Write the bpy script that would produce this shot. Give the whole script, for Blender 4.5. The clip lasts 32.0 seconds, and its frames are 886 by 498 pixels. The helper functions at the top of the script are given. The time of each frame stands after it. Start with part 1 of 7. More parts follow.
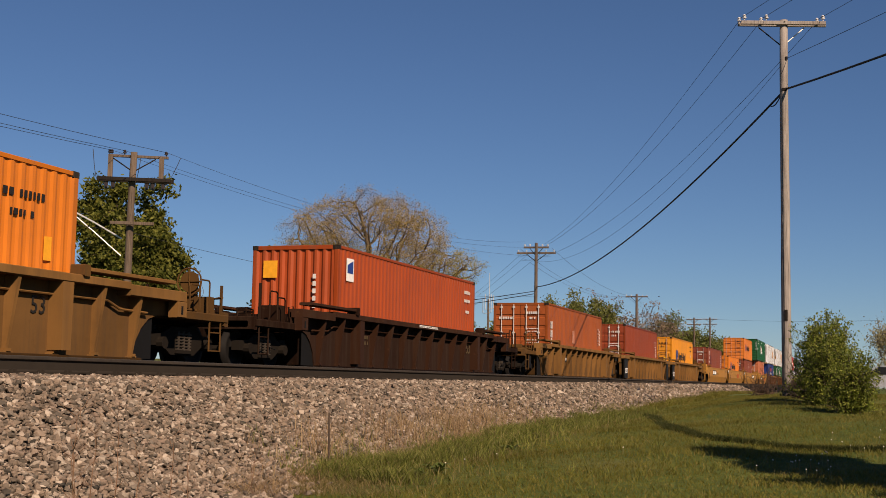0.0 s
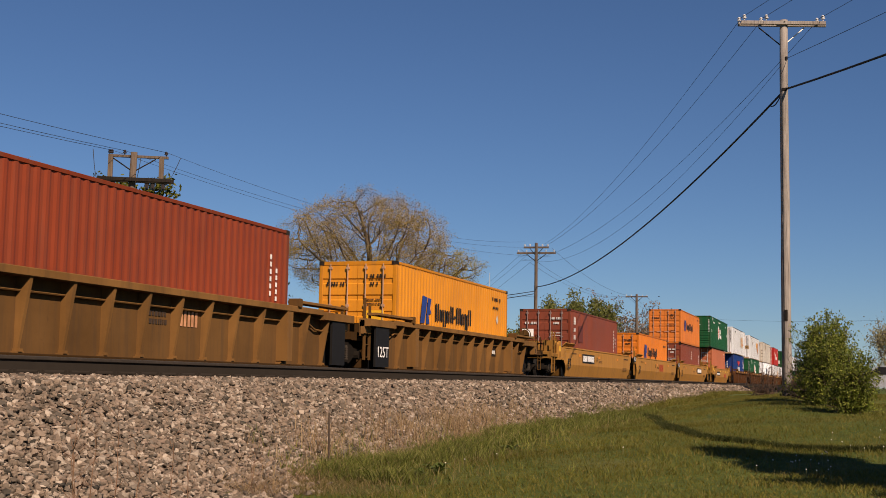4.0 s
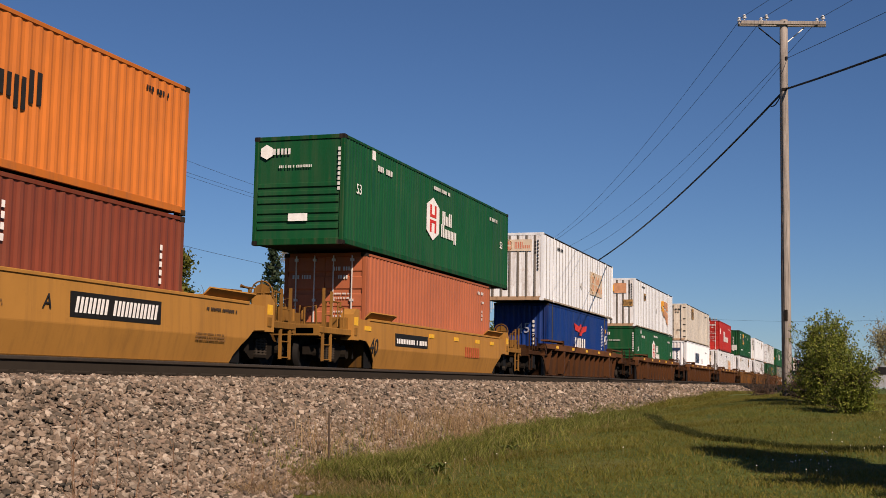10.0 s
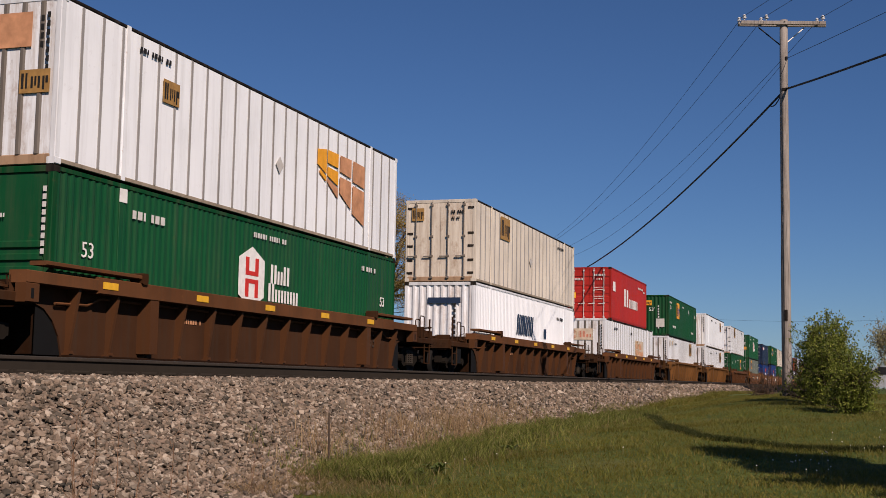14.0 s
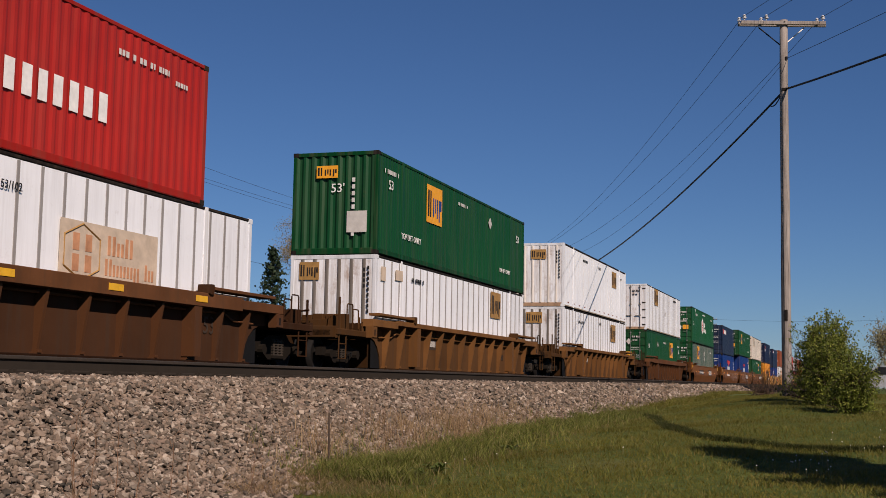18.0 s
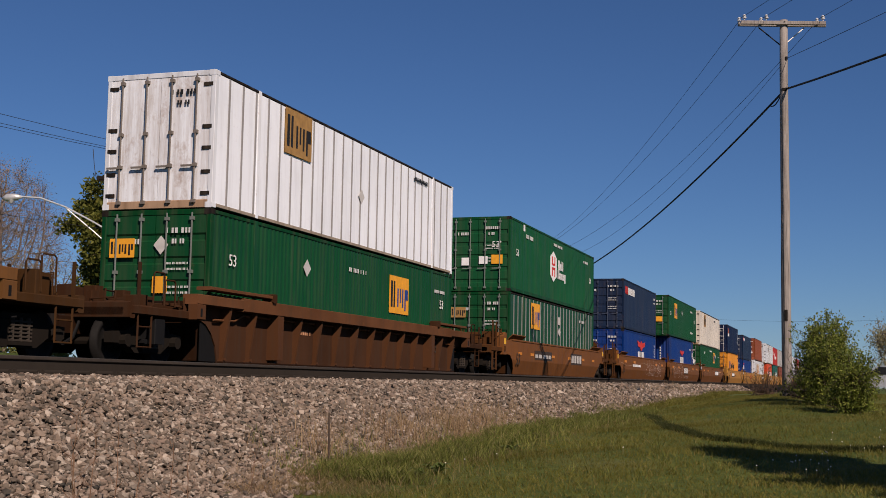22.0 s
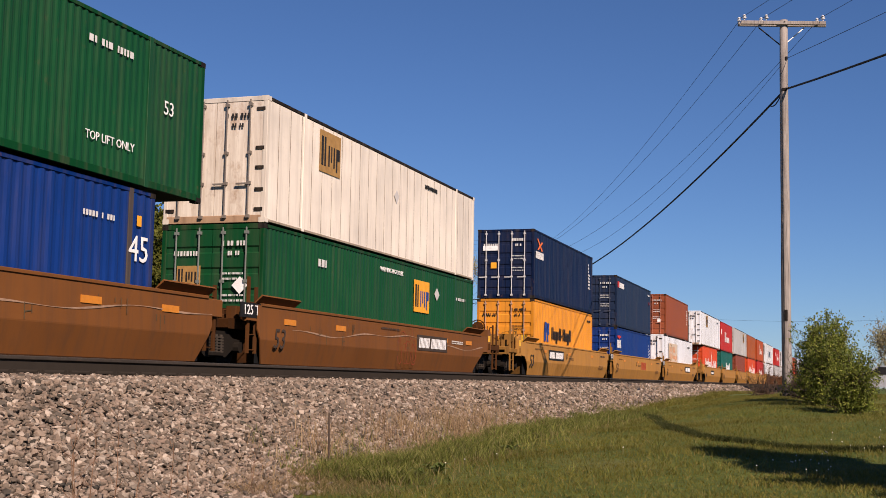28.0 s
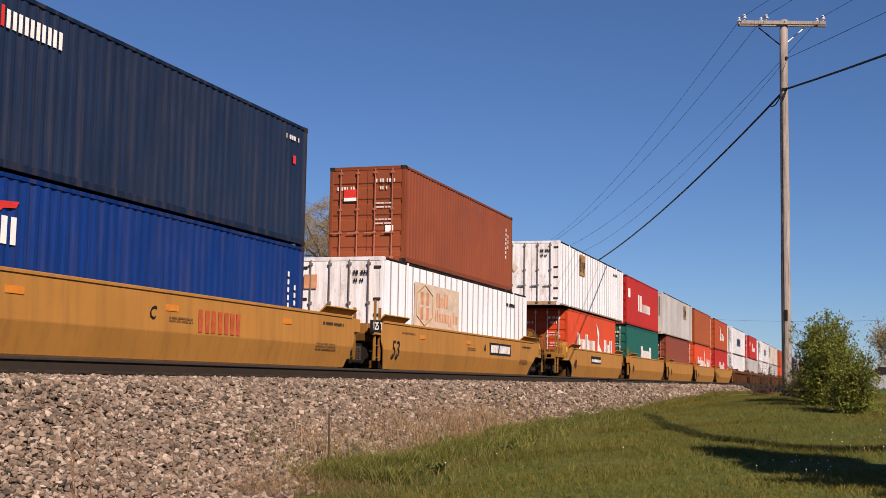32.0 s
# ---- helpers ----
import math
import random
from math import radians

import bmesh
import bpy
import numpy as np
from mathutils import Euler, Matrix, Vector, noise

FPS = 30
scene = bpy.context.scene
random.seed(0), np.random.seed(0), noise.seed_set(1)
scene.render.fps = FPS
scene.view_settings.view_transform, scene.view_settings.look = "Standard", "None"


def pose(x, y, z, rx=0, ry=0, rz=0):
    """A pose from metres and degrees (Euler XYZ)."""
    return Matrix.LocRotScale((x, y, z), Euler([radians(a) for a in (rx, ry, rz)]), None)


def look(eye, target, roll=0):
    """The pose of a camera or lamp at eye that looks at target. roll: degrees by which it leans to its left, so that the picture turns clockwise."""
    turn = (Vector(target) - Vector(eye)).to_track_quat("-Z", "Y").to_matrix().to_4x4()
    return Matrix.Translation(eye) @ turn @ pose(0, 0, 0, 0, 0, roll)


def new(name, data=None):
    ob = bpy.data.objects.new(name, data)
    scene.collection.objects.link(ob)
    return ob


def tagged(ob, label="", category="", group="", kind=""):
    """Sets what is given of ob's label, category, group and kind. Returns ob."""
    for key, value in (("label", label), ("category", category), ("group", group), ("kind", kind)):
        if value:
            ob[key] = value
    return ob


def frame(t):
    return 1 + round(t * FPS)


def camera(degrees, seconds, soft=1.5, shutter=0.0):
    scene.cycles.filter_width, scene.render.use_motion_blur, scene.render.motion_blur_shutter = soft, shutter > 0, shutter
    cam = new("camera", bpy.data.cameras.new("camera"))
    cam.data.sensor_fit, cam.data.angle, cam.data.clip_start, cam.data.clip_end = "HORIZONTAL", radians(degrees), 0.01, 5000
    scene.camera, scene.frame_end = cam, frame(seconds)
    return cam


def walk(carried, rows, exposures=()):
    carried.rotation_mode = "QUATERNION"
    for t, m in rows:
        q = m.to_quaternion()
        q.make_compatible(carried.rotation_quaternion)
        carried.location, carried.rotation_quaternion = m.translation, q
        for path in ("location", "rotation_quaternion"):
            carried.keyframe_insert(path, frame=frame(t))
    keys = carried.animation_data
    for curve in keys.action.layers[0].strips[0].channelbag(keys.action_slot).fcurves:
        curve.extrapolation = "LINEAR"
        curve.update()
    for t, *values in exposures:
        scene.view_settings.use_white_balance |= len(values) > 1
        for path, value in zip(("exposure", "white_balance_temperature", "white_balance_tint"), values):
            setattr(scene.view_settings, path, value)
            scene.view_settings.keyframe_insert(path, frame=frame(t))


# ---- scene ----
FOV = 39.1
cam = camera(FOV, 32.0, soft=0.68)
EYE = Vector((0.0, -13.781, -0.1666))
YAW, PITCH, ROLL = 71.717, 6.027, 0.988
AIM = EYE + Vector((math.sin(radians(YAW)) * math.cos(radians(PITCH)),
                    math.cos(radians(YAW)) * math.cos(radians(PITCH)), math.sin(radians(PITCH))))
# the clip's own camera dims for the white boxes and opens up again
EXPOSURE = ((0.0, 0.05, 6650, 15), (3.0, 0.05, 6550, 15), (6.0, 0.05, 6350, 15), (9.0, 0.05, 6250, 15), (12.0, 0.0, 6100, 16), (14.0, -0.22, 5850, 16), (19.0, -0.26, 5850, 16), (22.4, -0.26, 5750, 16),
            (23.2, -0.12, 5650, 18), (24.0, 0.10, 5650, 20), (25.0, 0.22, 5950, 20), (28.0, 0.27, 5950, 19), (30.0, 0.27, 5850, 19), (32.0, 0.28, 6050, 19))
walk(cam, [(0.0, look(EYE, AIM, ROLL)), (32.0, look(EYE, AIM, ROLL))], exposures=EXPOSURE)


def travel(t):
    """Metres that the train has rolled towards -x, nought at 16 s."""
    u = t - 16.0
    return 14.298 * u - 0.01627 * u * u - 0.000605 * u ** 3


# ---- light ----
SUN_EL, SUN_AZ = 37.0, 45.5
light_way = Vector((math.cos(radians(SUN_EL)) * math.cos(radians(SUN_AZ)),
                    math.cos(radians(SUN_EL)) * math.sin(radians(SUN_AZ)), -math.sin(radians(SUN_EL))))
world = bpy.data.worlds.new("sky")
scene.world = world
world.use_nodes = True
wn = world.node_tree.nodes
wl = world.node_tree.links
wn.clear()
sky = wn.new("ShaderNodeTexSky")
sky.sky_type = 'NISHITA'
sky.sun_disc = False
sky.sun_elevation = radians(SUN_EL)
sky.sun_rotation = radians(225)
sky.air_density, sky.dust_density, sky.ozone_density = 0.85, 0.0, 5.0
bg = wn.new("ShaderNodeBackground")
bg.inputs["Strength"].default_value = 0.055
wo = wn.new("ShaderNodeOutputWorld")
tint = wn.new("ShaderNodeMix")
tint.data_type, tint.blend_type = 'RGBA', 'MULTIPLY'
tint.inputs[0].default_value = 1.0
tint.inputs[7].default_value = (0.86, 0.985, 1.10, 1)
wl.new(sky.outputs[0], tint.inputs[6])
wl.new(tint.outputs[2], bg.inputs[0])
wl.new(bg.outputs[0], wo.inputs[0])
sun_data = bpy.data.lights.new("sun", 'SUN')
sun_data.energy, sun_data.angle, sun_data.color = 6.1, radians(0.53), (1.0, 0.79, 0.585)
sun = new("sun", sun_data)
sun.matrix_world = look(-light_way * 60, (0, 0, 0))


# ---- materials ----
def nodes_of(name, gloss=0.12):
    m = bpy.data.materials.new(name)
    m.use_nodes = True
    nt = m.node_tree
    b = nt.nodes["Principled BSDF"]
    b.inputs["Specular IOR Level"].default_value = gloss
    return m, nt, b


def ramp(nt, src, stops):
    r = nt.nodes.new("ShaderNodeValToRGB")
    el = r.color_ramp.elements
    el[0].position, el[0].color = stops[0][0], (*stops[0][1], 1)
    el[1].position, el[1].color = stops[-1][0], (*stops[-1][1], 1)
    for p, c in stops[1:-1]:
        e = el.new(p)
        e.color = (*c, 1)
    nt.links.new(src, r.inputs[0])
    return r.outputs[0]


def tex(nt, scale, detail=4, rough=0.6, stretch=(1, 1, 1), coord="Object"):
    tc = nt.nodes.new("ShaderNodeTexCoord")
    mp = nt.nodes.new("ShaderNodeMapping")
    mp.inputs["Scale"].default_value = stretch
    n = nt.nodes.new("ShaderNodeTexNoise")
    n.inputs["Scale"].default_value, n.inputs["Detail"].default_value, n.inputs["Roughness"].default_value = scale, detail, rough
    nt.links.new(tc.outputs[coord], mp.inputs[0])
    nt.links.new(mp.outputs[0], n.inputs["Vector"])
    return n.outputs["Fac"]


def blend(nt, fac, a, b, mode='MIX'):
    m = nt.nodes.new("ShaderNodeMix")
    m.data_type, m.blend_type = 'RGBA', mode
    for sock, val in ((m.inputs[0], fac), (m.inputs[6], a), (m.inputs[7], b)):
        if hasattr(val, "links"):
            nt.links.new(val, sock)
        else:
            sock.default_value = val if isinstance(val, float) else (*val, 1)
    return m.outputs[2]


def mul(nt, a, k, add=0.0):
    m = nt.nodes.new("ShaderNodeMath")
    m.operation = 'MULTIPLY_ADD'
    nt.links.new(a, m.inputs[0])
    m.inputs[1].default_value, m.inputs[2].default_value = k, add
    return m.outputs[0]


def bump(nt, b, h, strength, dist=0.01):
    n = nt.nodes.new("ShaderNodeBump")
    n.inputs["Strength"].default_value, n.inputs["Distance"].default_value = strength, dist
    nt.links.new(h, n.inputs["Height"])
    nt.links.new(n.outputs[0], b.inputs["Normal"])


def shade(c, k):
    return tuple(min(1.0, v * k) for v in c)


MATS = {}


def paint(name, col, rough=0.5, dirt=0.35, rust=0.1, rustcol=(0.16, 0.07, 0.035), dirtcol=(0.11, 0.085, 0.06), fade=0.12, scale=1.0):
    """Weathered paint: broad fading, runs of grime down the sheet, small rust spots."""
    if name in MATS:
        return MATS[name]
    m, nt, b = nodes_of(name, 0.22 if rough < 0.5 else 0.06)
    big = tex(nt, 0.55 * scale, 5)
    base = ramp(nt, big, [(0.3, shade(col, 1 - fade)), (0.5, col), (0.72, shade(col, 1 + fade))])
    runs = ramp(nt, tex(nt, 1.6 * scale, 6, 0.65, (3.2, 3.2, 0.22)), [(0.46, (0, 0, 0)), (0.75, (1, 1, 1))])
    spots = ramp(nt, tex(nt, 5.0 * scale, 8, 0.72), [(0.6, (0, 0, 0)), (0.7, (1, 1, 1))])
    c = blend(nt, mul(nt, runs, dirt), base, dirtcol)
    c = blend(nt, mul(nt, spots, rust), c, rustcol)
    nt.links.new(c, b.inputs["Base Color"])
    b.inputs["Roughness"].default_value = rough
    nt.links.new(mul(nt, big, 0.3, rough - 0.12), b.inputs["Roughness"])
    bump(nt, b, tex(nt, 14, 5), 0.12, 0.01)
    MATS[name] = m
    return m


def worn_end(name, col):
    """Pale end wall: grey-brown runs, rust blooms and scuffs over the paint."""
    if name in MATS:
        return MATS[name]
    m, nt, b = nodes_of(name, 0.08)
    base = ramp(nt, tex(nt, 0.8, 5), [(0.3, shade(col, 0.86)), (0.7, col)])
    runs = ramp(nt, tex(nt, 2.0, 7, 0.7, (4.0, 4.0, 0.3)), [(0.42, (0, 0, 0)), (0.70, (1, 1, 1))])
    bloom = ramp(nt, tex(nt, 1.3, 8, 0.75, (1, 1, 0.7)), [(0.54, (0, 0, 0)), (0.68, (1, 1, 1))])
    scuff = ramp(nt, tex(nt, 9.0, 8, 0.8, (1.5, 1.5, 0.6)), [(0.60, (0, 0, 0)), (0.70, (1, 1, 1))])
    c = blend(nt, mul(nt, runs, 0.55), base, (0.30, 0.22, 0.15))
    c = blend(nt, mul(nt, bloom, 0.6), c, (0.27, 0.15, 0.075))
    c = blend(nt, mul(nt, scuff, 0.45), c, (0.10, 0.075, 0.055))
    nt.links.new(c, b.inputs["Base Color"])
    b.inputs["Roughness"].default_value = 0.65
    bump(nt, b, scuff, 0.1, 0.01)
    MATS[name] = m
    return m


def plain(name, col, rough=0.6, metal=0.0, var=0.12, scale=6.0):
    if name in MATS:
        return MATS[name]
    m, nt, b = nodes_of(name, 0.5 if rough < 0.4 else 0.2)
    c = ramp(nt, tex(nt, scale, 5), [(0.3, shade(col, 1 - var)), (0.7, shade(col, 1 + var))])
    nt.links.new(c, b.inputs["Base Color"])
    b.inputs["Roughness"].default_value, b.inputs["Metallic"].default_value = rough, metal
    MATS[name] = m
    return m


def varied(name, cols, rough=0.8, island=True, scale=3.0, bumpy=0.0):
    """Colour that changes from piece to piece and within each piece."""
    m, nt, b = nodes_of(name)
    g = nt.nodes.new("ShaderNodeNewGeometry") if island else nt.nodes.new("ShaderNodeObjectInfo")
    out = g.outputs["Random Per Island"] if island else g.outputs["Random"]
    c = ramp(nt, out, [(i / (len(cols) - 1), k) for i, k in enumerate(cols)])
    n = ramp(nt, tex(nt, scale, 5), [(0.3, (0.72, 0.72, 0.72)), (0.7, (1.15, 1.15, 1.15))])
    c = blend(nt, 1.0, c, n, 'MULTIPLY')
    nt.links.new(c, b.inputs["Base Color"])
    b.inputs["Roughness"].default_value = rough
    if bumpy:
        bump(nt, b, tex(nt, scale * 12, 4), bumpy, 0.02)
    return m


def leafy(name, cols, trans=0.35, rough=0.6):
    m = varied(name, cols, rough, True, 0.25)
    nt = m.node_tree
    b = nt.nodes["Principled BSDF"]
    col = b.inputs["Base Color"].links[0].from_socket
    t = nt.nodes.new("ShaderNodeBsdfTranslucent")
    nt.links.new(col, t.inputs[0])
    mx = nt.nodes.new("ShaderNodeMixShader")
    mx.inputs[0].default_value = trans
    nt.links.new(b.outputs[0], mx.inputs[1])
    nt.links.new(t.outputs[0], mx.inputs[2])
    nt.links.new(mx.outputs[0], nt.nodes["Material Output"].inputs[0])
    return m


# ---- mesh helpers ----
class Mesh:
    """Collects boxes, prisms and tubes into one mesh."""

    def __init__(self):
        self.v, self.f = [], []

    def add(self, vs, fs):
        n = len(self.v)
        self.v += [tuple(p) for p in vs]
        self.f += [tuple(i + n for i in q) for q in fs]
        return self

    def box(self, x0, x1, y0, y1, z0, z1, c=0.0):
        if c <= 0:
            vs = [(x, y, z) for x in (x0, x1) for y in (y0, y1) for z in (z0, z1)]
            return self.add(vs, [(0, 1, 3, 2), (4, 6, 7, 5), (0, 4, 5, 1), (2, 3, 7, 6), (0, 2, 6, 4), (1, 5, 7, 3)])
        # chamfered along the longest axis' four edges and at the ends
        vs, fs = [], []
        def octo(a0, a1, b0, b1, k):
            return [(a0 + k, b0), (a1 - k, b0), (a1, b0 + k), (a1, b1 - k), (a1 - k, b1), (a0 + k, b1), (a0, b1 - k), (a0, b0 + k)]
        dx, dy, dz = x1 - x0, y1 - y0, z1 - z0
        if dx >= dy and dx >= dz:
            put, lo, hi, r = (lambda s, a, b: (s, a, b)), x0, x1, (y0, y1, z0, z1)
        elif dy >= dz:
            put, lo, hi, r = (lambda s, a, b: (b, s, a)), y0, y1, (z0, z1, x0, x1)
        else:
            put, lo, hi, r = (lambda s, a, b: (a, b, s)), z0, z1, (x0, x1, y0, y1)
        for s in (lo, hi):
            vs += [put(s, a, b) for a, b in octo(*r, c)]
        fs = [(i, (i + 1) % 8, 8 + (i + 1) % 8, 8 + i) for i in range(8)] + [tuple(reversed(range(8))), tuple(range(8, 16))]
        return self.add(vs, fs)

    def prism(self, poly, y0, y1):
        """A polygon in x, z pushed from y0 to y1."""
        n = len(poly)
        vs = [(x, y0, z) for x, z in poly] + [(x, y1, z) for x, z in poly]
        fs = [(i, (i + 1) % n, n + (i + 1) % n, n + i) for i in range(n)] + [tuple(reversed(range(n))), tuple(range(n, 2 * n))]
        return self.add(vs, fs)

    def sweep(self, prof, x0, x1):
        """A profile in y, z pushed along x."""
        n = len(prof)
        vs = [(x0, y, z) for y, z in prof] + [(x1, y, z) for y, z in prof]
        fs = [(i, (i + 1) % n, n + (i + 1) % n, n + i) for i in range(n)] + [tuple(reversed(range(n))), tuple(range(n, 2 * n))]
        return self.add(vs, fs)

    def tube(self, pts, rad, n=6, cap=True):
        pts = [Vector(p) for p in pts]
        rads = rad if isinstance(rad, (list, tuple)) else [rad] * len(pts)
        vs, fs = [], []
        for i, p in enumerate(pts):
            d = (pts[min(i + 1, len(pts) - 1)] - pts[max(i - 1, 0)]).normalized()
            a = d.cross(Vector((0, 0, 1)) if abs(d.z) < 0.9 else Vector((1, 0, 0))).normalized()
            b = d.cross(a)
            for k in range(n):
                w = 2 * math.pi * k / n
                vs.append(p + (a * math.cos(w) + b * math.sin(w)) * rads[i])
        for i in range(len(pts) - 1):
            for k in range(n):
                fs.append((i * n + k, i * n + (k + 1) % n, (i + 1) * n + (k + 1) % n, (i + 1) * n + k))
        if cap:
            fs += [tuple(reversed(range(n))), tuple((len(pts) - 1) * n + k for k in range(n))]
        return self.add(vs, fs)

    def data(self, name, mat, smooth=False):
        me = bpy.data.meshes.new(name)
        me.from_pydata(self.v, [], self.f)
        me.materials.append(mat)
        bm = bmesh.new()
        bm.from_mesh(me)
        bmesh.ops.recalc_face_normals(bm, faces=bm.faces)
        bm.to_mesh(me)
        bm.free()
        if smooth:
            me.polygons.foreach_set("use_smooth", [True] * len(me.polygons))
        me.update()
        return me


def part(name, mesh, mat, parent, label="", at=None, smooth=False):
    """One mesh object under a thing; mesh is a Mesh or ready mesh data."""
    me = mesh.data(name, mat, smooth) if isinstance(mesh, Mesh) else mesh
    ob = new(name, me)
    ob.parent = parent
    if at is not None:
        ob.matrix_basis = at
    if label:
        ob["label"] = label
    return ob


def raw(name, v, f, mat, smooth=False):
    """A large mesh from arrays of vertices and faces."""
    me = bpy.data.meshes.new(name)
    v, f = np.asarray(v, dtype=np.float32), np.asarray(f, dtype=np.int32)
    me.vertices.add(len(v))
    me.vertices.foreach_set("co", v.ravel())
    k = f.shape[1]
    me.loops.add(f.size)
    me.loops.foreach_set("vertex_index", f.ravel())
    me.polygons.add(len(f))
    me.polygons.foreach_set("loop_start", np.arange(0, f.size, k, dtype=np.int32))
    me.materials.append(mat)
    me.update(calc_edges=True)
    me.validate()
    me.polygons.foreach_set("use_smooth", [smooth] * len(me.polygons))
    return me


def thing(name, x=0, y=0, z=0, **tags):
    ob = new(name)
    ob.empty_display_size = 0.3
    ob.location = (x, y, z)
    return tagged(ob, **tags)


# ---- ground, ballast, track ----
def smooth_step(a, b, x):
    u = np.clip((x - a) / (b - a), 0, 1)
    return u * u * (3 - 2 * u)


def ground_z(x, y):
    x, y = np.asarray(x, float), np.asarray(y, float)
    toe = np.minimum(-1.50 + 0.0135 * x, -0.6)
    lawn = np.where(x < 40, -1.67 + 0.030 * x, -0.47)
    lawn = np.maximum(lawn, -2.4)
    w = smooth_step(-7.6, -12.0, y)
    z = toe * (1 - w) + lawn * w
    far = smooth_step(60, 140, x)
    z = z * (1 - far) + (-0.75) * far
    under = smooth_step(-6.6, -5.0, y) * (1 - smooth_step(2.0, 8.0, y))
    z = z - 0.35 * under
    z = np.where(y > 2, z * (1 - smooth_step(2, 8, y)) - 0.9 * smooth_step(2, 8, y), z)
    near = np.exp(-((x - 20) / 40) ** 2) * (np.sin(x * 0.9 + y * 0.7) * 0.02 + np.sin(x * 0.31 - y * 0.83) * 0.04)
    # unseen low bank added beyond the far track to block sky under the cars
    z = z + 1.4 * np.exp(-((y - 5.2) / 1.3) ** 2)
    return z + near


def spaced(marks):
    out = []
    for a, b, s in marks:
        out += list(np.arange(a, b, s))
    return np.array(out + [marks[-1][1]])


def turf():
    m, nt, b = nodes_of("turf_soil")
    a = tex(nt, 0.35, 6)
    fine = tex(nt, 9.0, 6)
    c = ramp(nt, a, [(0.3, (0.055, 0.085, 0.018)), (0.55, (0.085, 0.11, 0.026)), (0.75, (0.13, 0.125, 0.05))])
    d = ramp(nt, fine, [(0.3, (0.55, 0.6, 0.5)), (0.7, (1.3, 1.25, 1.2))])
    c = blend(nt, 1.0, c, d, 'MULTIPLY')
    nt.links.new(c, b.inputs["Base Color"])
    b.inputs["Roughness"].default_value = 0.95
    bump(nt, b, fine, 0.8, 0.05)
    return m


turf_m = turf()
gx = spaced([(-1500, -200, 130), (-200, -10, 12), (-10, 70, 0.8), (70, 160, 4), (160, 600, 40), (600, 3600, 300)])
gy = spaced([(-1500, -100, 120), (-100, -24, 8), (-24, 12, 0.6), (12, 60, 4), (60, 400, 40), (400, 2400, 250)])
GX, GY = np.meshgrid(gx, gy, indexing="ij")
GZ = ground_z(GX, GY)
gn = len(gy)
idx = np.arange(len(gx) * gn).reshape(len(gx), gn)
gf = np.stack([idx[:-1, :-1], idx[1:, :-1], idx[1:, 1:], idx[:-1, 1:]], -1).reshape(-1, 4)
ground = new("ground", raw("ground", np.stack([GX, GY, GZ], -1).reshape(-1, 3), gf, turf_m, True))
tagged(ground, "uneven mown green lawn with bare earthy patches", "ground", kind="structure")

# the bed under both tracks
BED = [(-10.4, -3.1), (-9.0, -2.2), (-5.83, -0.245), (-5.4, -0.215), (-3.0, -0.21), (-1.9, -0.24), (1.9, -0.22), (2.5, -0.3), (6.5, -2.4)]
stone_cols = [(0.052, 0.048, 0.039), (0.212, 0.163, 0.120), (0.270, 0.206, 0.152), (0.092, 0.077, 0.060), (0.440, 0.368, 0.292), (0.220, 0.160, 0.118), (0.135, 0.117, 0.094)]
stone_m = varied("crushed_stone", stone_cols, 0.9, True, 7.0, 0.35)


def gap_shaded_gravel():
    m, nt, b = nodes_of("gap_shaded_gravel")
    v = nt.nodes.new("ShaderNodeTexVoronoi")
    v.inputs["Scale"].default_value = 14
    tc = nt.nodes.new("ShaderNodeTexCoord")
    nt.links.new(tc.outputs["Object"], v.inputs["Vector"])
    sep = nt.nodes.new("ShaderNodeSeparateColor")
    nt.links.new(v.outputs["Color"], sep.inputs[0])
    # stone colours cut to a twentieth: the shade between stones put in the colour
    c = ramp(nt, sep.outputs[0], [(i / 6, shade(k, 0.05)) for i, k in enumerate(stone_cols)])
    # cell edges darkened further, like shaded creases
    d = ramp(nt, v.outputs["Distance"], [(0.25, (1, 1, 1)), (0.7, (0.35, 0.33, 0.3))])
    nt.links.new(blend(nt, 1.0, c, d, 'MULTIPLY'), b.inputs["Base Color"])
    b.inputs["Roughness"].default_value = 0.95
    bump(nt, b, mul(nt, v.outputs["Distance"], -1.0), 1.0, 0.05)
    return m


bed_m = gap_shaded_gravel()
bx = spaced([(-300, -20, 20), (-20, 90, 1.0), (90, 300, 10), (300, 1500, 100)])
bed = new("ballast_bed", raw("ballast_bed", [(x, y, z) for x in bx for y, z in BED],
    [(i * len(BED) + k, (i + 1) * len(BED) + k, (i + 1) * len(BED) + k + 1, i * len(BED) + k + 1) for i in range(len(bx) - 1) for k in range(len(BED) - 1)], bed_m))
tagged(bed, "bank of crushed stone, blackened to look shaded between loose stones", "ballast", kind="structure")


def bed_z(y):
    return np.interp(y, [p[0] for p in BED], [p[1] for p in BED])


ICO = [(0, 0, 1), (0.894, 0, 0.447), (0.276, 0.851, 0.447), (-0.724, 0.526, 0.447), (-0.724, -0.526, 0.447), (0.276, -0.851, 0.447),
       (0.724, 0.526, -0.447), (-0.276, 0.851, -0.447), (-0.894, 0, -0.447), (-0.276, -0.851, -0.447), (0.724, -0.526, -0.447), (0, 0, -1)]
ICOF = [(0, 1, 2), (0, 2, 3), (0, 3, 4), (0, 4, 5), (0, 5, 1), (1, 6, 2), (2, 7, 3), (3, 8, 4), (4, 9, 5), (5, 10, 1),
        (2, 6, 7), (3, 7, 8), (4, 8, 9), (5, 9, 10), (1, 10, 6), (11, 7, 6), (11, 8, 7), (11, 9, 8), (11, 10, 9), (11, 6, 10)]


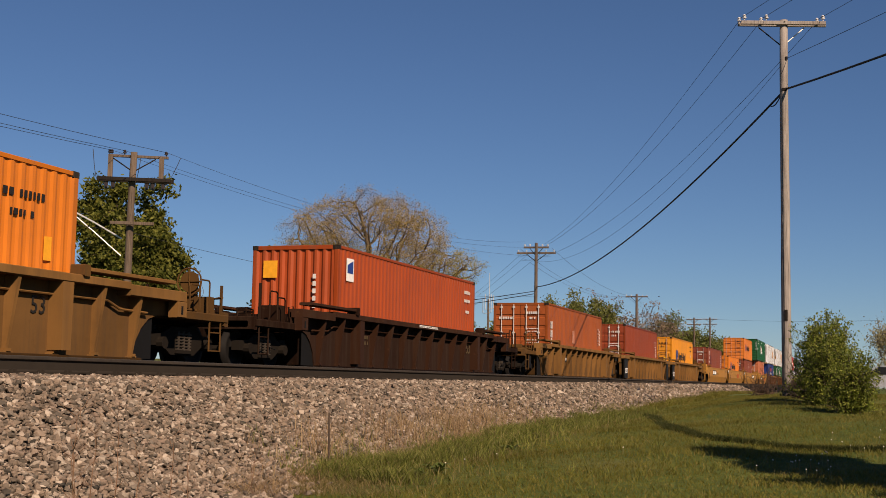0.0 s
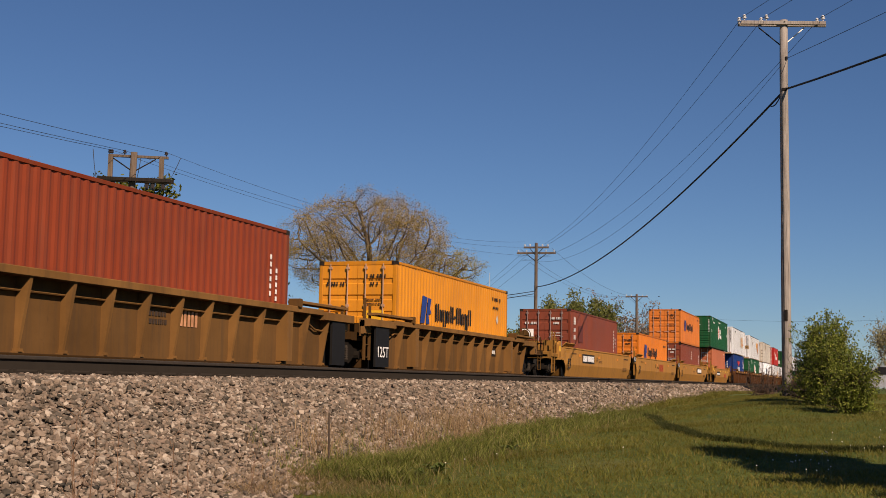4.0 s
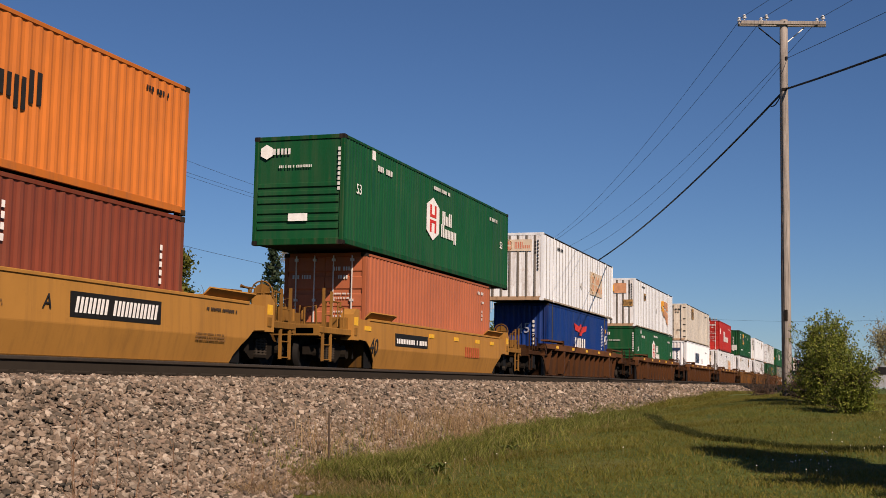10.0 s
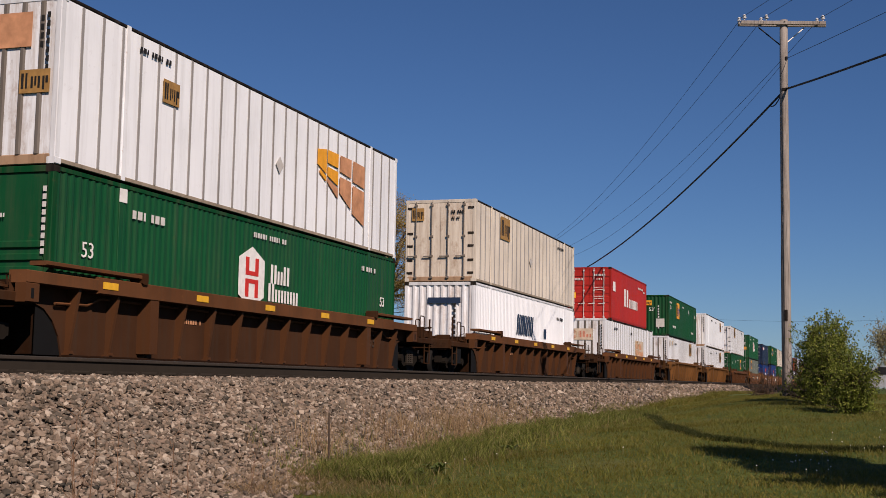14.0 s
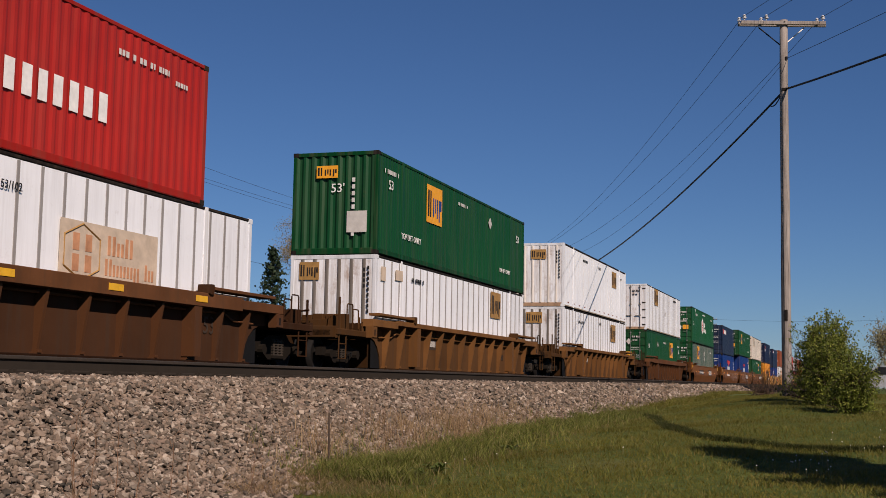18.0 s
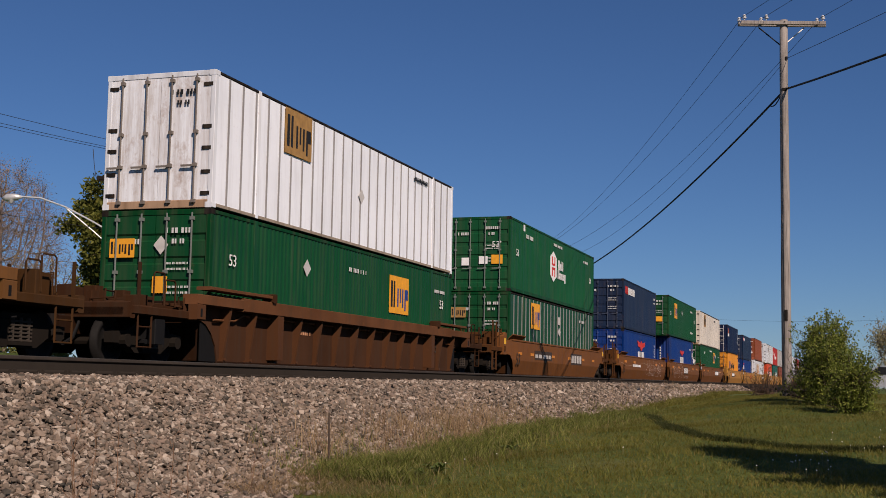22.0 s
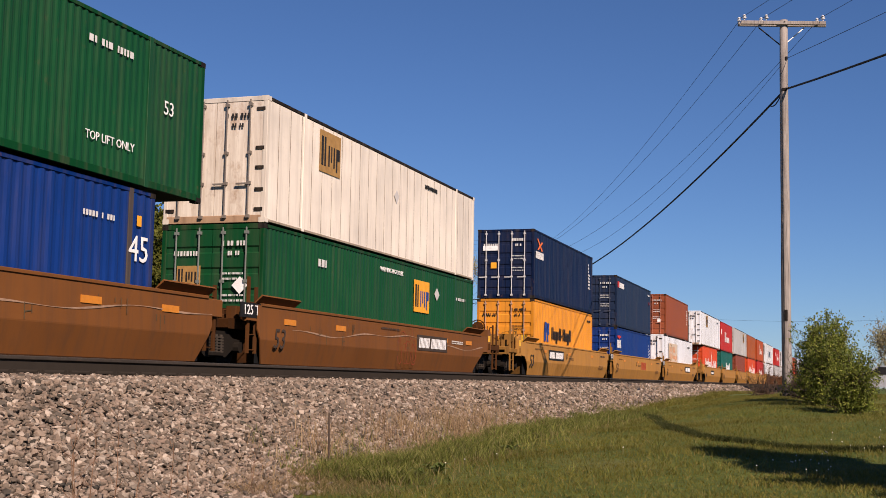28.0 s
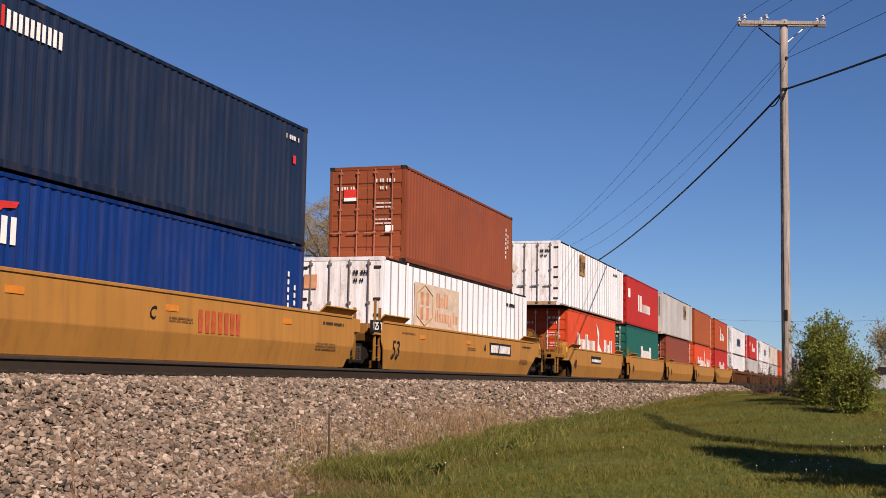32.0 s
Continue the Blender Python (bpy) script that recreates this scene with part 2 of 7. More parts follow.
# an angular lump of eight corners
LUMP = [(x, y, z) for x in (-0.62, 0.62) for y in (-0.62, 0.62) for z in (-0.62, 0.62)]
LUMPF = [(0, 1, 3), (0, 3, 2), (4, 6, 7), (4, 7, 5), (0, 4, 5), (0, 5, 1), (2, 3, 7), (2, 7, 6), (0, 2, 6), (0, 6, 4), (1, 5, 7), (1, 7, 3)]


def scatter_stones(rng, n, x0, x1, size, round_ones):
    x = rng.uniform(x0, x1, n)
    y = rng.uniform(-8.4, -4.85, n)
    z = bed_z(y)
    g = ground_z(x, y)
    keep = (z > g - 0.10) | ((y > -8.15 + rng.normal(0, 0.15, n)) & (x < 12.5 + rng.normal(0, 0.3, n)))
    z = np.maximum(z, g)
    x, y, z = x[keep], y[keep], z[keep]
    n = len(x)
    s = rng.uniform(0.5, 1.35, n) * size
    shape, faces = (np.array(ICO) * 0.95, ICOF) if round_ones else (np.array(LUMP), LUMPF)
    k = len(shape)
    base = shape[None] * rng.uniform(0.66, 1.15, (n, k, 1)) + rng.normal(0, 0.11, (n, k, 3))
    base = base * np.stack([rng.uniform(0.9, 1.55, n), rng.uniform(0.75, 1.15, n), rng.uniform(0.5, 0.9, n)], -1)[:, None]
    q = rng.normal(size=(n, 4)) * np.array([1.0, 0.22, 0.22, 1.0])
    q /= np.linalg.norm(q, axis=1, keepdims=True)
    w, a, b, c = q.T
    R = np.stack([1 - 2 * (b * b + c * c), 2 * (a * b - c * w), 2 * (a * c + b * w), 2 * (a * b + c * w), 1 - 2 * (a * a + c * c), 2 * (b * c - a * w),
                  2 * (a * c - b * w), 2 * (b * c + a * w), 1 - 2 * (a * a + b * b)], -1).reshape(n, 3, 3)
    v = np.einsum("nij,nkj->nki", R, base) * s[:, None, None] + np.stack([x, y, z + s * np.where(y > -5.9, rng.uniform(-0.5, 0.5, n), rng.uniform(-0.5, 1.1, n))], -1)[:, None]
    f = np.array(faces)[None] + (np.arange(n) * k)[:, None, None]
    return v.reshape(-1, 3), f.reshape(-1, 3)


rng = np.random.default_rng(5)
sv, sf, off = [], [], 0
for n, x0, x1, size in ((29000, 8, 15.5, 0.035), (29000, 15.5, 25, 0.039), (18000, 25, 42, 0.050), (12000, 42, 70, 0.070), (5000, 70, 95, 0.085)):
    v, f = scatter_stones(rng, n, x0, x1, size, x0 < 15)
    sv.append(v)
    sf.append(f + off)
    off += len(v)
stones = new("ballast_stones", raw("ballast_stones", np.concatenate(sv), np.concatenate(sf), stone_m))
tagged(stones, "loose angular crushed stones covering the track bank", "ballast", kind="stuff")

rail_m = paint("rusty_rail", (0.034, 0.028, 0.022), 0.9, 0.3, 0.4, (0.045, 0.026, 0.016), (0.020, 0.017, 0.015))
# worn head side, toned lighter than the rail to look sunlit
head_m = paint("lit_worn_rail_side", (0.045, 0.038, 0.032), 0.8, 0.3, 0.3)
shine_m = plain("worn_rail_head", (0.16, 0.15, 0.14), 0.5, 0.6)
tie_m = paint("creosoted_tie", (0.07, 0.055, 0.045), 0.9, 0.4, 0.2)
RAIL = [(-0.07, 0), (0.07, 0), (0.07, 0.015), (0.012, 0.035), (0.012, 0.135), (0.036, 0.15), (0.036, 0.183), (0.03, 0.19),
        (-0.03, 0.19), (-0.036, 0.183), (-0.036, 0.15), (-0.012, 0.135), (-0.012, 0.035), (-0.07, 0.015)]
tie_me = Mesh().box(-0.11, 0.11, -1.3, 1.3, -0.17, 0.0, 0.02).data("tie", tie_m)
plate_me = Mesh().box(-0.1, 0.1, -0.17, 0.17, 0.0, 0.018).box(-0.05, -0.02, -0.11, -0.075, 0.018, 0.05).box(0.02, 0.05, -0.11, -0.075, 0.018, 0.05).data("tie_plate", rail_m)


def track(name, y, z, label, ties):
    tr = thing(name, 0, y, z, label=label, category="railway track", kind="structure")
    for s in (-0.7535, 0.7535):
        part("rail", Mesh().sweep([(s + a, b) for a, b in RAIL], -300, 1500), rail_m, tr)
        part("rail_head", Mesh().box(-300, 1500, s - 0.0375, s + 0.0375, 0.152, 0.186, 0.004), head_m, tr, "worn rail head with a sunlit grey in its colour")
        part("running_surface", Mesh().box(-300, 1500, s - 0.03, s + 0.03, 0.188, 0.1925), shine_m, tr, "polished steel rail top")
    for i in range(ties):
        x = 4 + i * 0.52
        part("tie", tie_me, None, tr, at=pose(x, 0, -0.018))
        if i < 130:
            part("tie_plate", plate_me, None, tr, at=pose(x, -0.7535, -0.016))
    return tr


track("track_near", -4.0, -0.155, "empty railway track with rusty steel rails on stone ballast", 150)
track("track_far", 0.0, -0.19, "railway track that carries the freight train", 150)


# ---- lettering and markings ----
TEXTS = {}


def letters(text, height):
    """Flat mesh of numerals or plain service lettering, standing in x, z, centred, read from -y."""
    key = (text, height)
    if key not in TEXTS:
        cu = bpy.data.curves.new("lettering", 'FONT')
        cu.body, cu.size, cu.align_x, cu.align_y, cu.extrude, cu.resolution_u = text, height * 1.38, 'CENTER', 'CENTER', 0.004, 2
        ob = bpy.data.objects.new("lettering", cu)
        me = bpy.data.meshes.new_from_object(ob)
        me.transform(Matrix.Rotation(math.pi / 2, 4, 'X'))
        bpy.data.objects.remove(ob)
        TEXTS[key] = me
    return TEXTS[key]


def sign(parent, text, x, z, h, mat, y, label="", face="side", slant=0.0):
    me = letters(text, h).copy()
    if slant:
        me.transform(Matrix(((1, 0, slant, 0), (0, 1, 0, 0), (0, 0, 1, 0), (0, 0, 0, 1))))
    me.materials.clear()
    me.materials.append(mat)
    at = pose(x, y, z) if face == "side" else pose(x, y, z, 0, 0, -90)
    return part("lettering", me, mat, parent, label or "painted lettering", at)


def bar_rows(m, x0, x1, z0, z1, rows, seed, y, fill=0.8):
    """Rows of short bars standing for small print."""
    r = random.Random(seed)
    h = (z1 - z0) / rows
    for k in range(rows):
        x = x0
        while x < x1 - 0.02:
            w = r.uniform(0.22, 0.62) * h
            m.box(x, min(x + w, x1), y - 0.005, y, z0 + k * h, z0 + k * h + h * 0.62)
            x += w + h * (0.22 if r.random() < fill else 0.8)
    return m


white_mk = plain("white_marking", (0.78, 0.77, 0.74), 0.6)
print_mk = plain("small_white_print", (0.60, 0.59, 0.56), 0.6)
black_mk = plain("black_marking", (0.018, 0.017, 0.016), 0.6)
blue_mk = plain("blue_marking", (0.02, 0.05, 0.22), 0.55)
red_mk = plain("red_marking", (0.55, 0.035, 0.025), 0.55)
amber_mk = plain("amber_marking", (0.75, 0.34, 0.02), 0.55)
faded_mk = plain("faded_marking", (0.5, 0.25, 0.13), 0.7, 0, 0.3, 3)
tan_mk = plain("tan_patch", (0.55, 0.45, 0.34), 0.7, 0, 0.2, 3)
brass_mk = plain("ochre_patch", (0.33, 0.19, 0.06), 0.6, 0, 0.2)
steel_m = plain("galvanised_bar", (0.62, 0.60, 0.57), 0.45, 0.3)
post_m = paint("aluminium_post", (0.30, 0.29, 0.28), 0.5, 0.3, 0.1)
iron_m = paint("dark_iron", (0.014, 0.012, 0.011), 0.7, 0.4, 0.4)
# near-black coat that carries the shade of undersides and openings; rubber hoses share it
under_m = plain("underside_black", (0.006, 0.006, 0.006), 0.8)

joint_m = plain("grimy_sealant", (0.20, 0.16, 0.12), 0.8, 0, 0.4, 3)
pale_joint_m = plain("dusty_sealant", (0.64, 0.62, 0.58), 0.8, 0, 0.4, 3)
pale_post_m = paint("pale_end_post", (0.66, 0.62, 0.56), 0.6, 0.45, 0.35, (0.16, 0.09, 0.04))
end_post_m = paint("dull_end_post", (0.15, 0.135, 0.12), 0.6, 0.5, 0.5, (0.16, 0.09, 0.04))
rusty_sill_m = paint("rusty_sill", (0.36, 0.24, 0.15), 0.8, 0.6, 0.8, (0.20, 0.10, 0.045), (0.14, 0.08, 0.045), 0.3)
grimy_m = paint("grimy_sill", (0.30, 0.25, 0.19), 0.7, 0.6, 0.6, (0.16, 0.08, 0.035))
dull_rod_m = paint("dull_rod", (0.17, 0.15, 0.13), 0.6, 0.4, 0.4)
strip_m = plain("dull_red_reflector", (0.22, 0.06, 0.04), 0.5)
COL = dict(
    red=(0.34, 0.060, 0.013), orange=(0.62, 0.178, 0.016), orange_dull=(0.56, 0.165, 0.026), maroon=(0.195, 0.047, 0.024), brick=(0.225, 0.043, 0.015),
    rust=(0.29, 0.071, 0.016), salmon=(0.41, 0.125, 0.055), blue=(0.0035, 0.028, 0.158), navy=(0.003, 0.0105, 0.042), slate=(0.010, 0.021, 0.052),
    green=(0.004, 0.056, 0.016), white=(0.84, 0.87, 0.90), cream=(0.74, 0.67, 0.56), scarlet=(0.37, 0.019, 0.013), vermilion=(0.53, 0.062, 0.014),
    brown=(0.225, 0.058, 0.021), teal=(0.010, 0.095, 0.074), grey=(0.52, 0.52, 0.50), amber=(0.64, 0.25, 0.016), hub_green=(0.006, 0.070, 0.022))


def coat(c):
    dirt = {"white": 0.18, "cream": 0.28, "grey": 0.4}.get(c, 0.22)
    return paint("paint_" + c, COL[c], 0.48, dirt, 0.12, fade=0.05 if c == "white" else 0.14)


def rod_coat(c):
    """Locking bars: bare steel, or painted with the doors."""
    if c in ("slate", "brown", "blue"):
        return paint("rod_" + c, tuple(1.2 * k + 0.05 for k in COL[c]), 0.5, 0.3, 0.2)
    if c in ("orange", "orange_dull", "amber", "maroon", "green", "hub_green"):
        return paint("rod_" + c, tuple(0.4 * k + 0.16 for k in COL[c]), 0.5, 0.35, 0.2)
    return steel_m


# ---- containers ----
BOXES = {}


def corrugated(length, z0, z1, pitch, depth, y, flip=1):
    """A folded steel sheet along x; the outer folds lie at y, the inner ones depth behind."""
    n = max(2, round(length / pitch))
    p = length / n
    xs, ys = [], []
    for i in range(n):
        a = -length / 2 + i * p
        for u, d in ((0.0, 0), (0.26, 0), (0.5, 1), (0.76, 1)):
            xs.append(a + u * p)
            ys.append(y + flip * depth * d)
    xs.append(length / 2)
    ys.append(y)
    k = len(xs)
    m = Mesh()
    m.add([(x, yy, z0) for x, yy in zip(xs, ys)] + [(x, yy, z1) for x, yy in zip(xs, ys)], [(i, i + 1, k + i + 1, k + i) for i in range(k - 1)])
    return m


def turned(m, f):
    m.v = [f(*p) for p in m.v]
    return m


def box_meshes(L, W, H, style, colour, near):
    key = (L, W, H, style, colour, near)
    if key in BOXES:
        return BOXES[key]
    mat = coat(colour)
    dark = paint("rail_" + colour, shade(COL[colour], 0.8), 0.5, 0.4, 0.3)
    h, w = L / 2, W / 2
    out = []
    fine = style == "steel53"
    # sides
    pitch, depth = (0.20, 0.020) if fine else (0.278, 0.020)
    for s in (-1, 1):
        y = s * (w - 0.012)
        if style == "plate":
            m = Mesh().box(-h + 0.12, h - 0.12, min(y, y - s * 0.03), max(y, y - s * 0.03), 0.10, H - 0.08)
            out.append(("side_wall", m, mat, ""))
            if s < 0:
                n = round(L / 0.61)
                for i in range(1, n):
                    x = -h + i * L / n
                    out.append(("wall_post", Mesh().prism([(x - 0.034, 0.11), (x + 0.034, 0.11), (x + 0.034, H - 0.09), (x - 0.034, H - 0.09)], y - 0.016, y + 0.01), post_m, ""))
        elif style == "flush":
            n = round(L / 0.61)
            xs, ys = [-h + 0.12], [y]
            for i in range(1, n):
                x = -h + i * L / n
                if s < 0:
                    out.append(("panel_joint", Mesh().box(x - 0.009, x + 0.009, y - 0.004, y + 0.01, 0.11, H - 0.11), joint_m if colour == "cream" else pale_joint_m, "grimy sealed joint"))
            xs.append(h - 0.12)
            ys.append(y)
            k = len(xs)
            for i in range(1, n, 2) if s < 0 and colour == "white" else ():
                x = -h + (i + 0.5) * L / n
                out.append(("reflector", Mesh().box(x - 0.11, x + 0.11, y - 0.012, y + 0.01, 0.20, 0.25), strip_m, "small dull red reflector"))
            m = Mesh().add([(a, b, 0.08) for a, b in zip(xs, ys)] + [(a, b, H - 0.1) for a, b in zip(xs, ys)], [(i, i + 1, k + i + 1, k + i) for i in range(k - 1)])
            out.append(("side_wall", m, mat, ""))
        else:
            m = corrugated(L - 0.28, 0.15, H - 0.085, pitch, depth, y, -s)
            out.append(("side_wall", m, mat, ""))
        out.append(("top_rail", Mesh().box(-h + 0.1, h - 0.1, min(s * w, s * (w - 0.06)), max(s * w, s * (w - 0.06)), H - (0.065 if style == "plate" else 0.09), H - 0.01, 0.008), dark if style == "iso" or style == "steel53" else iron_m, ""))
        out.append(("bottom_rail", Mesh().box(-h + 0.1, h - 0.1, min(s * w, s * (w - 0.05)), max(s * w, s * (w - 0.05)), 0.03, 0.105 if style == "plate" else 0.09 if style == "flush" else 0.17, 0.008), dark if style in ("iso", "steel53") else grimy_m, ""))
        if L > 13:
            for e in (-1, 1):
                x = e * 6.04
                out.append(("lift_post", Mesh().box(x - 0.07, x + 0.07, min(s * (w + 0.004), s * (w - 0.04)), max(s * (w + 0.004), s * (w - 0.04)), 0.03, H - 0.01, 0.006), (paint("weathered_post", (0.05, 0.045, 0.05), 0.6, 0.6, 0.5) if 13 < L < 14 else mat) if style != "plate" else paint("post_" + colour, shade(COL[colour], 0.9), 0.5, 0.5, 0.6, (0.34, 0.20, 0.10), (0.42, 0.33, 0.22)), ""))
    for e in (-1, 1):
        for s in (-1, 1):
            x, y = e * (h - 0.07), s * (w - 0.06)
            out.append(("corner_post", Mesh().box(x - 0.07, x + 0.07, y - 0.058, y + 0.058, 0.1, H - 0.1, 0.012), dark, ""))
    for e in (-1, 1):
        for s in (-1, 1):
            for z in (0.0, H - 0.118):
                x0 = e * (h + 0.003)
                y0 = s * (w + 0.003)
                out.append(("corner_casting", Mesh().box(min(x0, x0 - e * 0.178), max(x0, x0 - e * 0.178), min(y0, y0 - s * 0.162), max(y0, y0 - s * 0.162), z, z + 0.118, 0.012), iron_m if style in ("iso", "steel53") else dark, ""))
    out.append(("roof", Mesh().box(-h + 0.05, h - 0.05, -w + 0.05, w - 0.05, H - 0.06, H - 0.02), mat, ""))
    out.append(("floor", Mesh().box(-h + 0.1, h - 0.1, -w + 0.05, w - 0.05, 0.05, 0.15), under_m, "dark underside with cross members"))
    # far end
    fm = corrugated(W - 0.24, 0.12, H - 0.1, 0.25, 0.04, 0.0, -1) if style in ("iso", "steel53") else Mesh().box(-w + 0.1, w - 0.1, -0.03, 0, 0.12, H - 0.1)
    out.append(("front_wall", turned(fm, lambda x, y, z: (h - 0.02 + y, x, z)), mat, ""))
    # near end
    pale = colour in ("white", "cream", "grey")
    nmat = worn_end("end_" + colour, COL[colour]) if pale else mat
    ex = -h + 0.012
    out.append(("end_sill", Mesh().box(-h, -h + 0.1, -w + 0.1, w - 0.1, 0.0, 0.17, 0.01), rusty_sill_m if pale else dark, ""))
    out.append(("end_header", Mesh().box(-h, -h + 0.1, -w + 0.1, w - 0.1, H - 0.12, H - 0.005, 0.01), dark, ""))
    if near == "ribs":
        fm = corrugated(W - 0.24, 0.12, H - 0.1, 0.25, 0.045, 0.0, 1)
        out.append(("end_wall", turned(fm, lambda x, y, z: (ex + y, x, z)), nmat, ""))
    elif near == "plate":
        out.append(("end_wall", Mesh().box(ex, ex + 0.03, -w + 0.1, w - 0.1, 0.12, H - 0.1), nmat, ""))
        for k in range(1, 7):
            y = -w + k * W / 7
            out.append(("wall_post", Mesh().add([(ex + 0.005, y - 0.06, 0.17), (ex - 0.03, y - 0.028, 0.17), (ex - 0.03, y + 0.028, 0.17), (ex + 0.005, y + 0.06, 0.17), (ex + 0.005, y - 0.06, H - 0.12), (ex - 0.03, y - 0.028, H - 0.12), (ex - 0.03, y + 0.028, H - 0.12), (ex + 0.005, y + 0.06, H - 0.12)],
                                               [(0, 1, 5, 4), (1, 2, 6, 5), (2, 3, 7, 6), (0, 3, 2, 1), (4, 5, 6, 7)]), pale_post_m if style == "flush" else end_post_m, ""))
    elif near == "slats":
        m = Mesh().box(ex + 0.02, ex + 0.05, -w + 0.1, w - 0.1, 0.12, H - 0.1)
        out.append(("end_wall", m, nmat, ""))
        for k in range(6):
            z = 0.42 + k * 0.21 + (0.06 if k > 2 else 0)
            out.append(("end_rib", Mesh().prism([(ex - 0.02, z), (ex + 0.03, z - 0.03), (ex + 0.03, z + 0.12), (ex - 0.02, z + 0.09)], -w + 0.14, w - 0.14), nmat, ""))
    else:
        for s in (-1, 1):
            y0, y1 = (-w + 0.115, -0.008) if s < 0 else (0.008, w - 0.115)
            prof = [(ex + 0.035, 0.135), (ex, 0.135)]
            if near == "doors":
                n = 5
                for k in range(n):
                    za = 0.25 + k * (H - 0.5) / n
                    zb = za + (H - 0.5) / n
                    prof += [(ex, za + 0.06), (ex + 0.03, za + 0.09), (ex + 0.03, za + 0.19), (ex, za + 0.23)]
            prof += [(ex, H - 0.125), (ex + 0.035, H - 0.125)]
            d = Mesh().prism(prof, y0, y1)
            subs = []
            for fr in (0.26, 0.76):
                y = y0 + (y1 - y0) * fr
                bar = Mesh().tube([(ex - 0.05, y, 0.1), (ex - 0.05, y, H - 0.08)], 0.02, 6)
                for z in (0.14, 0.9, H * 0.55, H - 0.2):
                    bar.box(ex - 0.072, ex, y - 0.045, y + 0.045, z - 0.035, z + 0.035)
                bar.box(ex - 0.085, ex - 0.05, y - 0.02, y + 0.30 * (1 if s < 0 else 1), 0.86, 0.9)
                subs.append(("locking_bar", bar, rod_coat(colour) if near == "doors" else dull_rod_m, "locking bar with its handle"))
            yh = y0 if s < 0 else y1
            if near == "sdoors":
                for z in (0.3, 0.75, 1.25, 1.7, H - 0.3):
                    subs.append(("hinge", Mesh().box(ex - 0.02, ex + 0.01, yh - 0.05 if s < 0 else yh - 0.16, yh + 0.16 if s < 0 else yh + 0.05, z - 0.04, z + 0.04), iron_m, "black hinge"))
            out.append(("door", d, nmat, "", subs))
    data = []
    for o in out:
        me = o[1].data(o[0], o[2])
        subs = [(q[0], q[1].data(q[0], q[2]), q[3]) for q in (o[4] if len(o) > 4 else [])]
        data.append((o[0], me, o[3], subs))
    BOXES[key] = data
    return data


DIM = {40: (12.192, 2.438), 45: (13.716, 2.438), 53: (16.154, 2.591)}
WORDS = {"red": "orange-red", "orange": "bright orange", "orange_dull": "weathered orange", "maroon": "dark maroon", "brick": "brick-red", "rust": "rust-red", "salmon": "faded salmon-red",
         "blue": "royal blue", "navy": "dark navy", "slate": "slate blue", "green": "dark green", "white": "grimy white", "cream": "cream", "scarlet": "scarlet", "vermilion": "vermilion",
         "brown": "red-brown", "teal": "teal green", "grey": "pale grey", "amber": "amber", "hub_green": "dark green"}
RIDERS = []


def fit_bars(m, x0, x1, z0, z1, y, shape, slant=0.0):
    """Plain upright bars in the rhythm of a painted name, filling the field from x0 to x1 and z0 to z1: T tall, s short, d below the line, - dash, i thin, W wide."""
    width = {"s": 0.88, "d": 0.88, "-": 0.55, "i": 0.34, "W": 1.6, " ": 0.5}
    low = 0.28 if "d" in shape else 0.0
    h = (z1 - z0) / (1 + low)
    z = z0 + h * low
    total = sum(width.get(c, 1.0) + 0.24 for c in shape) - 0.24
    k = (x1 - x0 - abs(slant) * h) / total
    x = x0

    def bar(a, b, za, zb):
        m.prism([(a + slant * (za - z), za), (b + slant * (za - z), za), (b + slant * (zb - z), zb), (a + slant * (zb - z), zb)], y - 0.006, y)

    for c in shape:
        w = width.get(c, 1.0) * k
        lo, hi = {"s": (0, 0.7), "d": (-0.28, 0.7), "-": (0.3, 0.45)}.get(c, (0, 1.0))
        if c in "-i":
            bar(x, x + w, z + lo * h, z + hi * h)
        elif c != " ":
            n = 3 if c == "W" else 2
            stem = w * (0.36 if n == 2 else 0.24)
            for i in range(n):
                a = x + (w - stem) * i / (n - 1)
                bar(a, a + stem, z + lo * h, z + hi * h)
        x += w + 0.24 * k
    return m


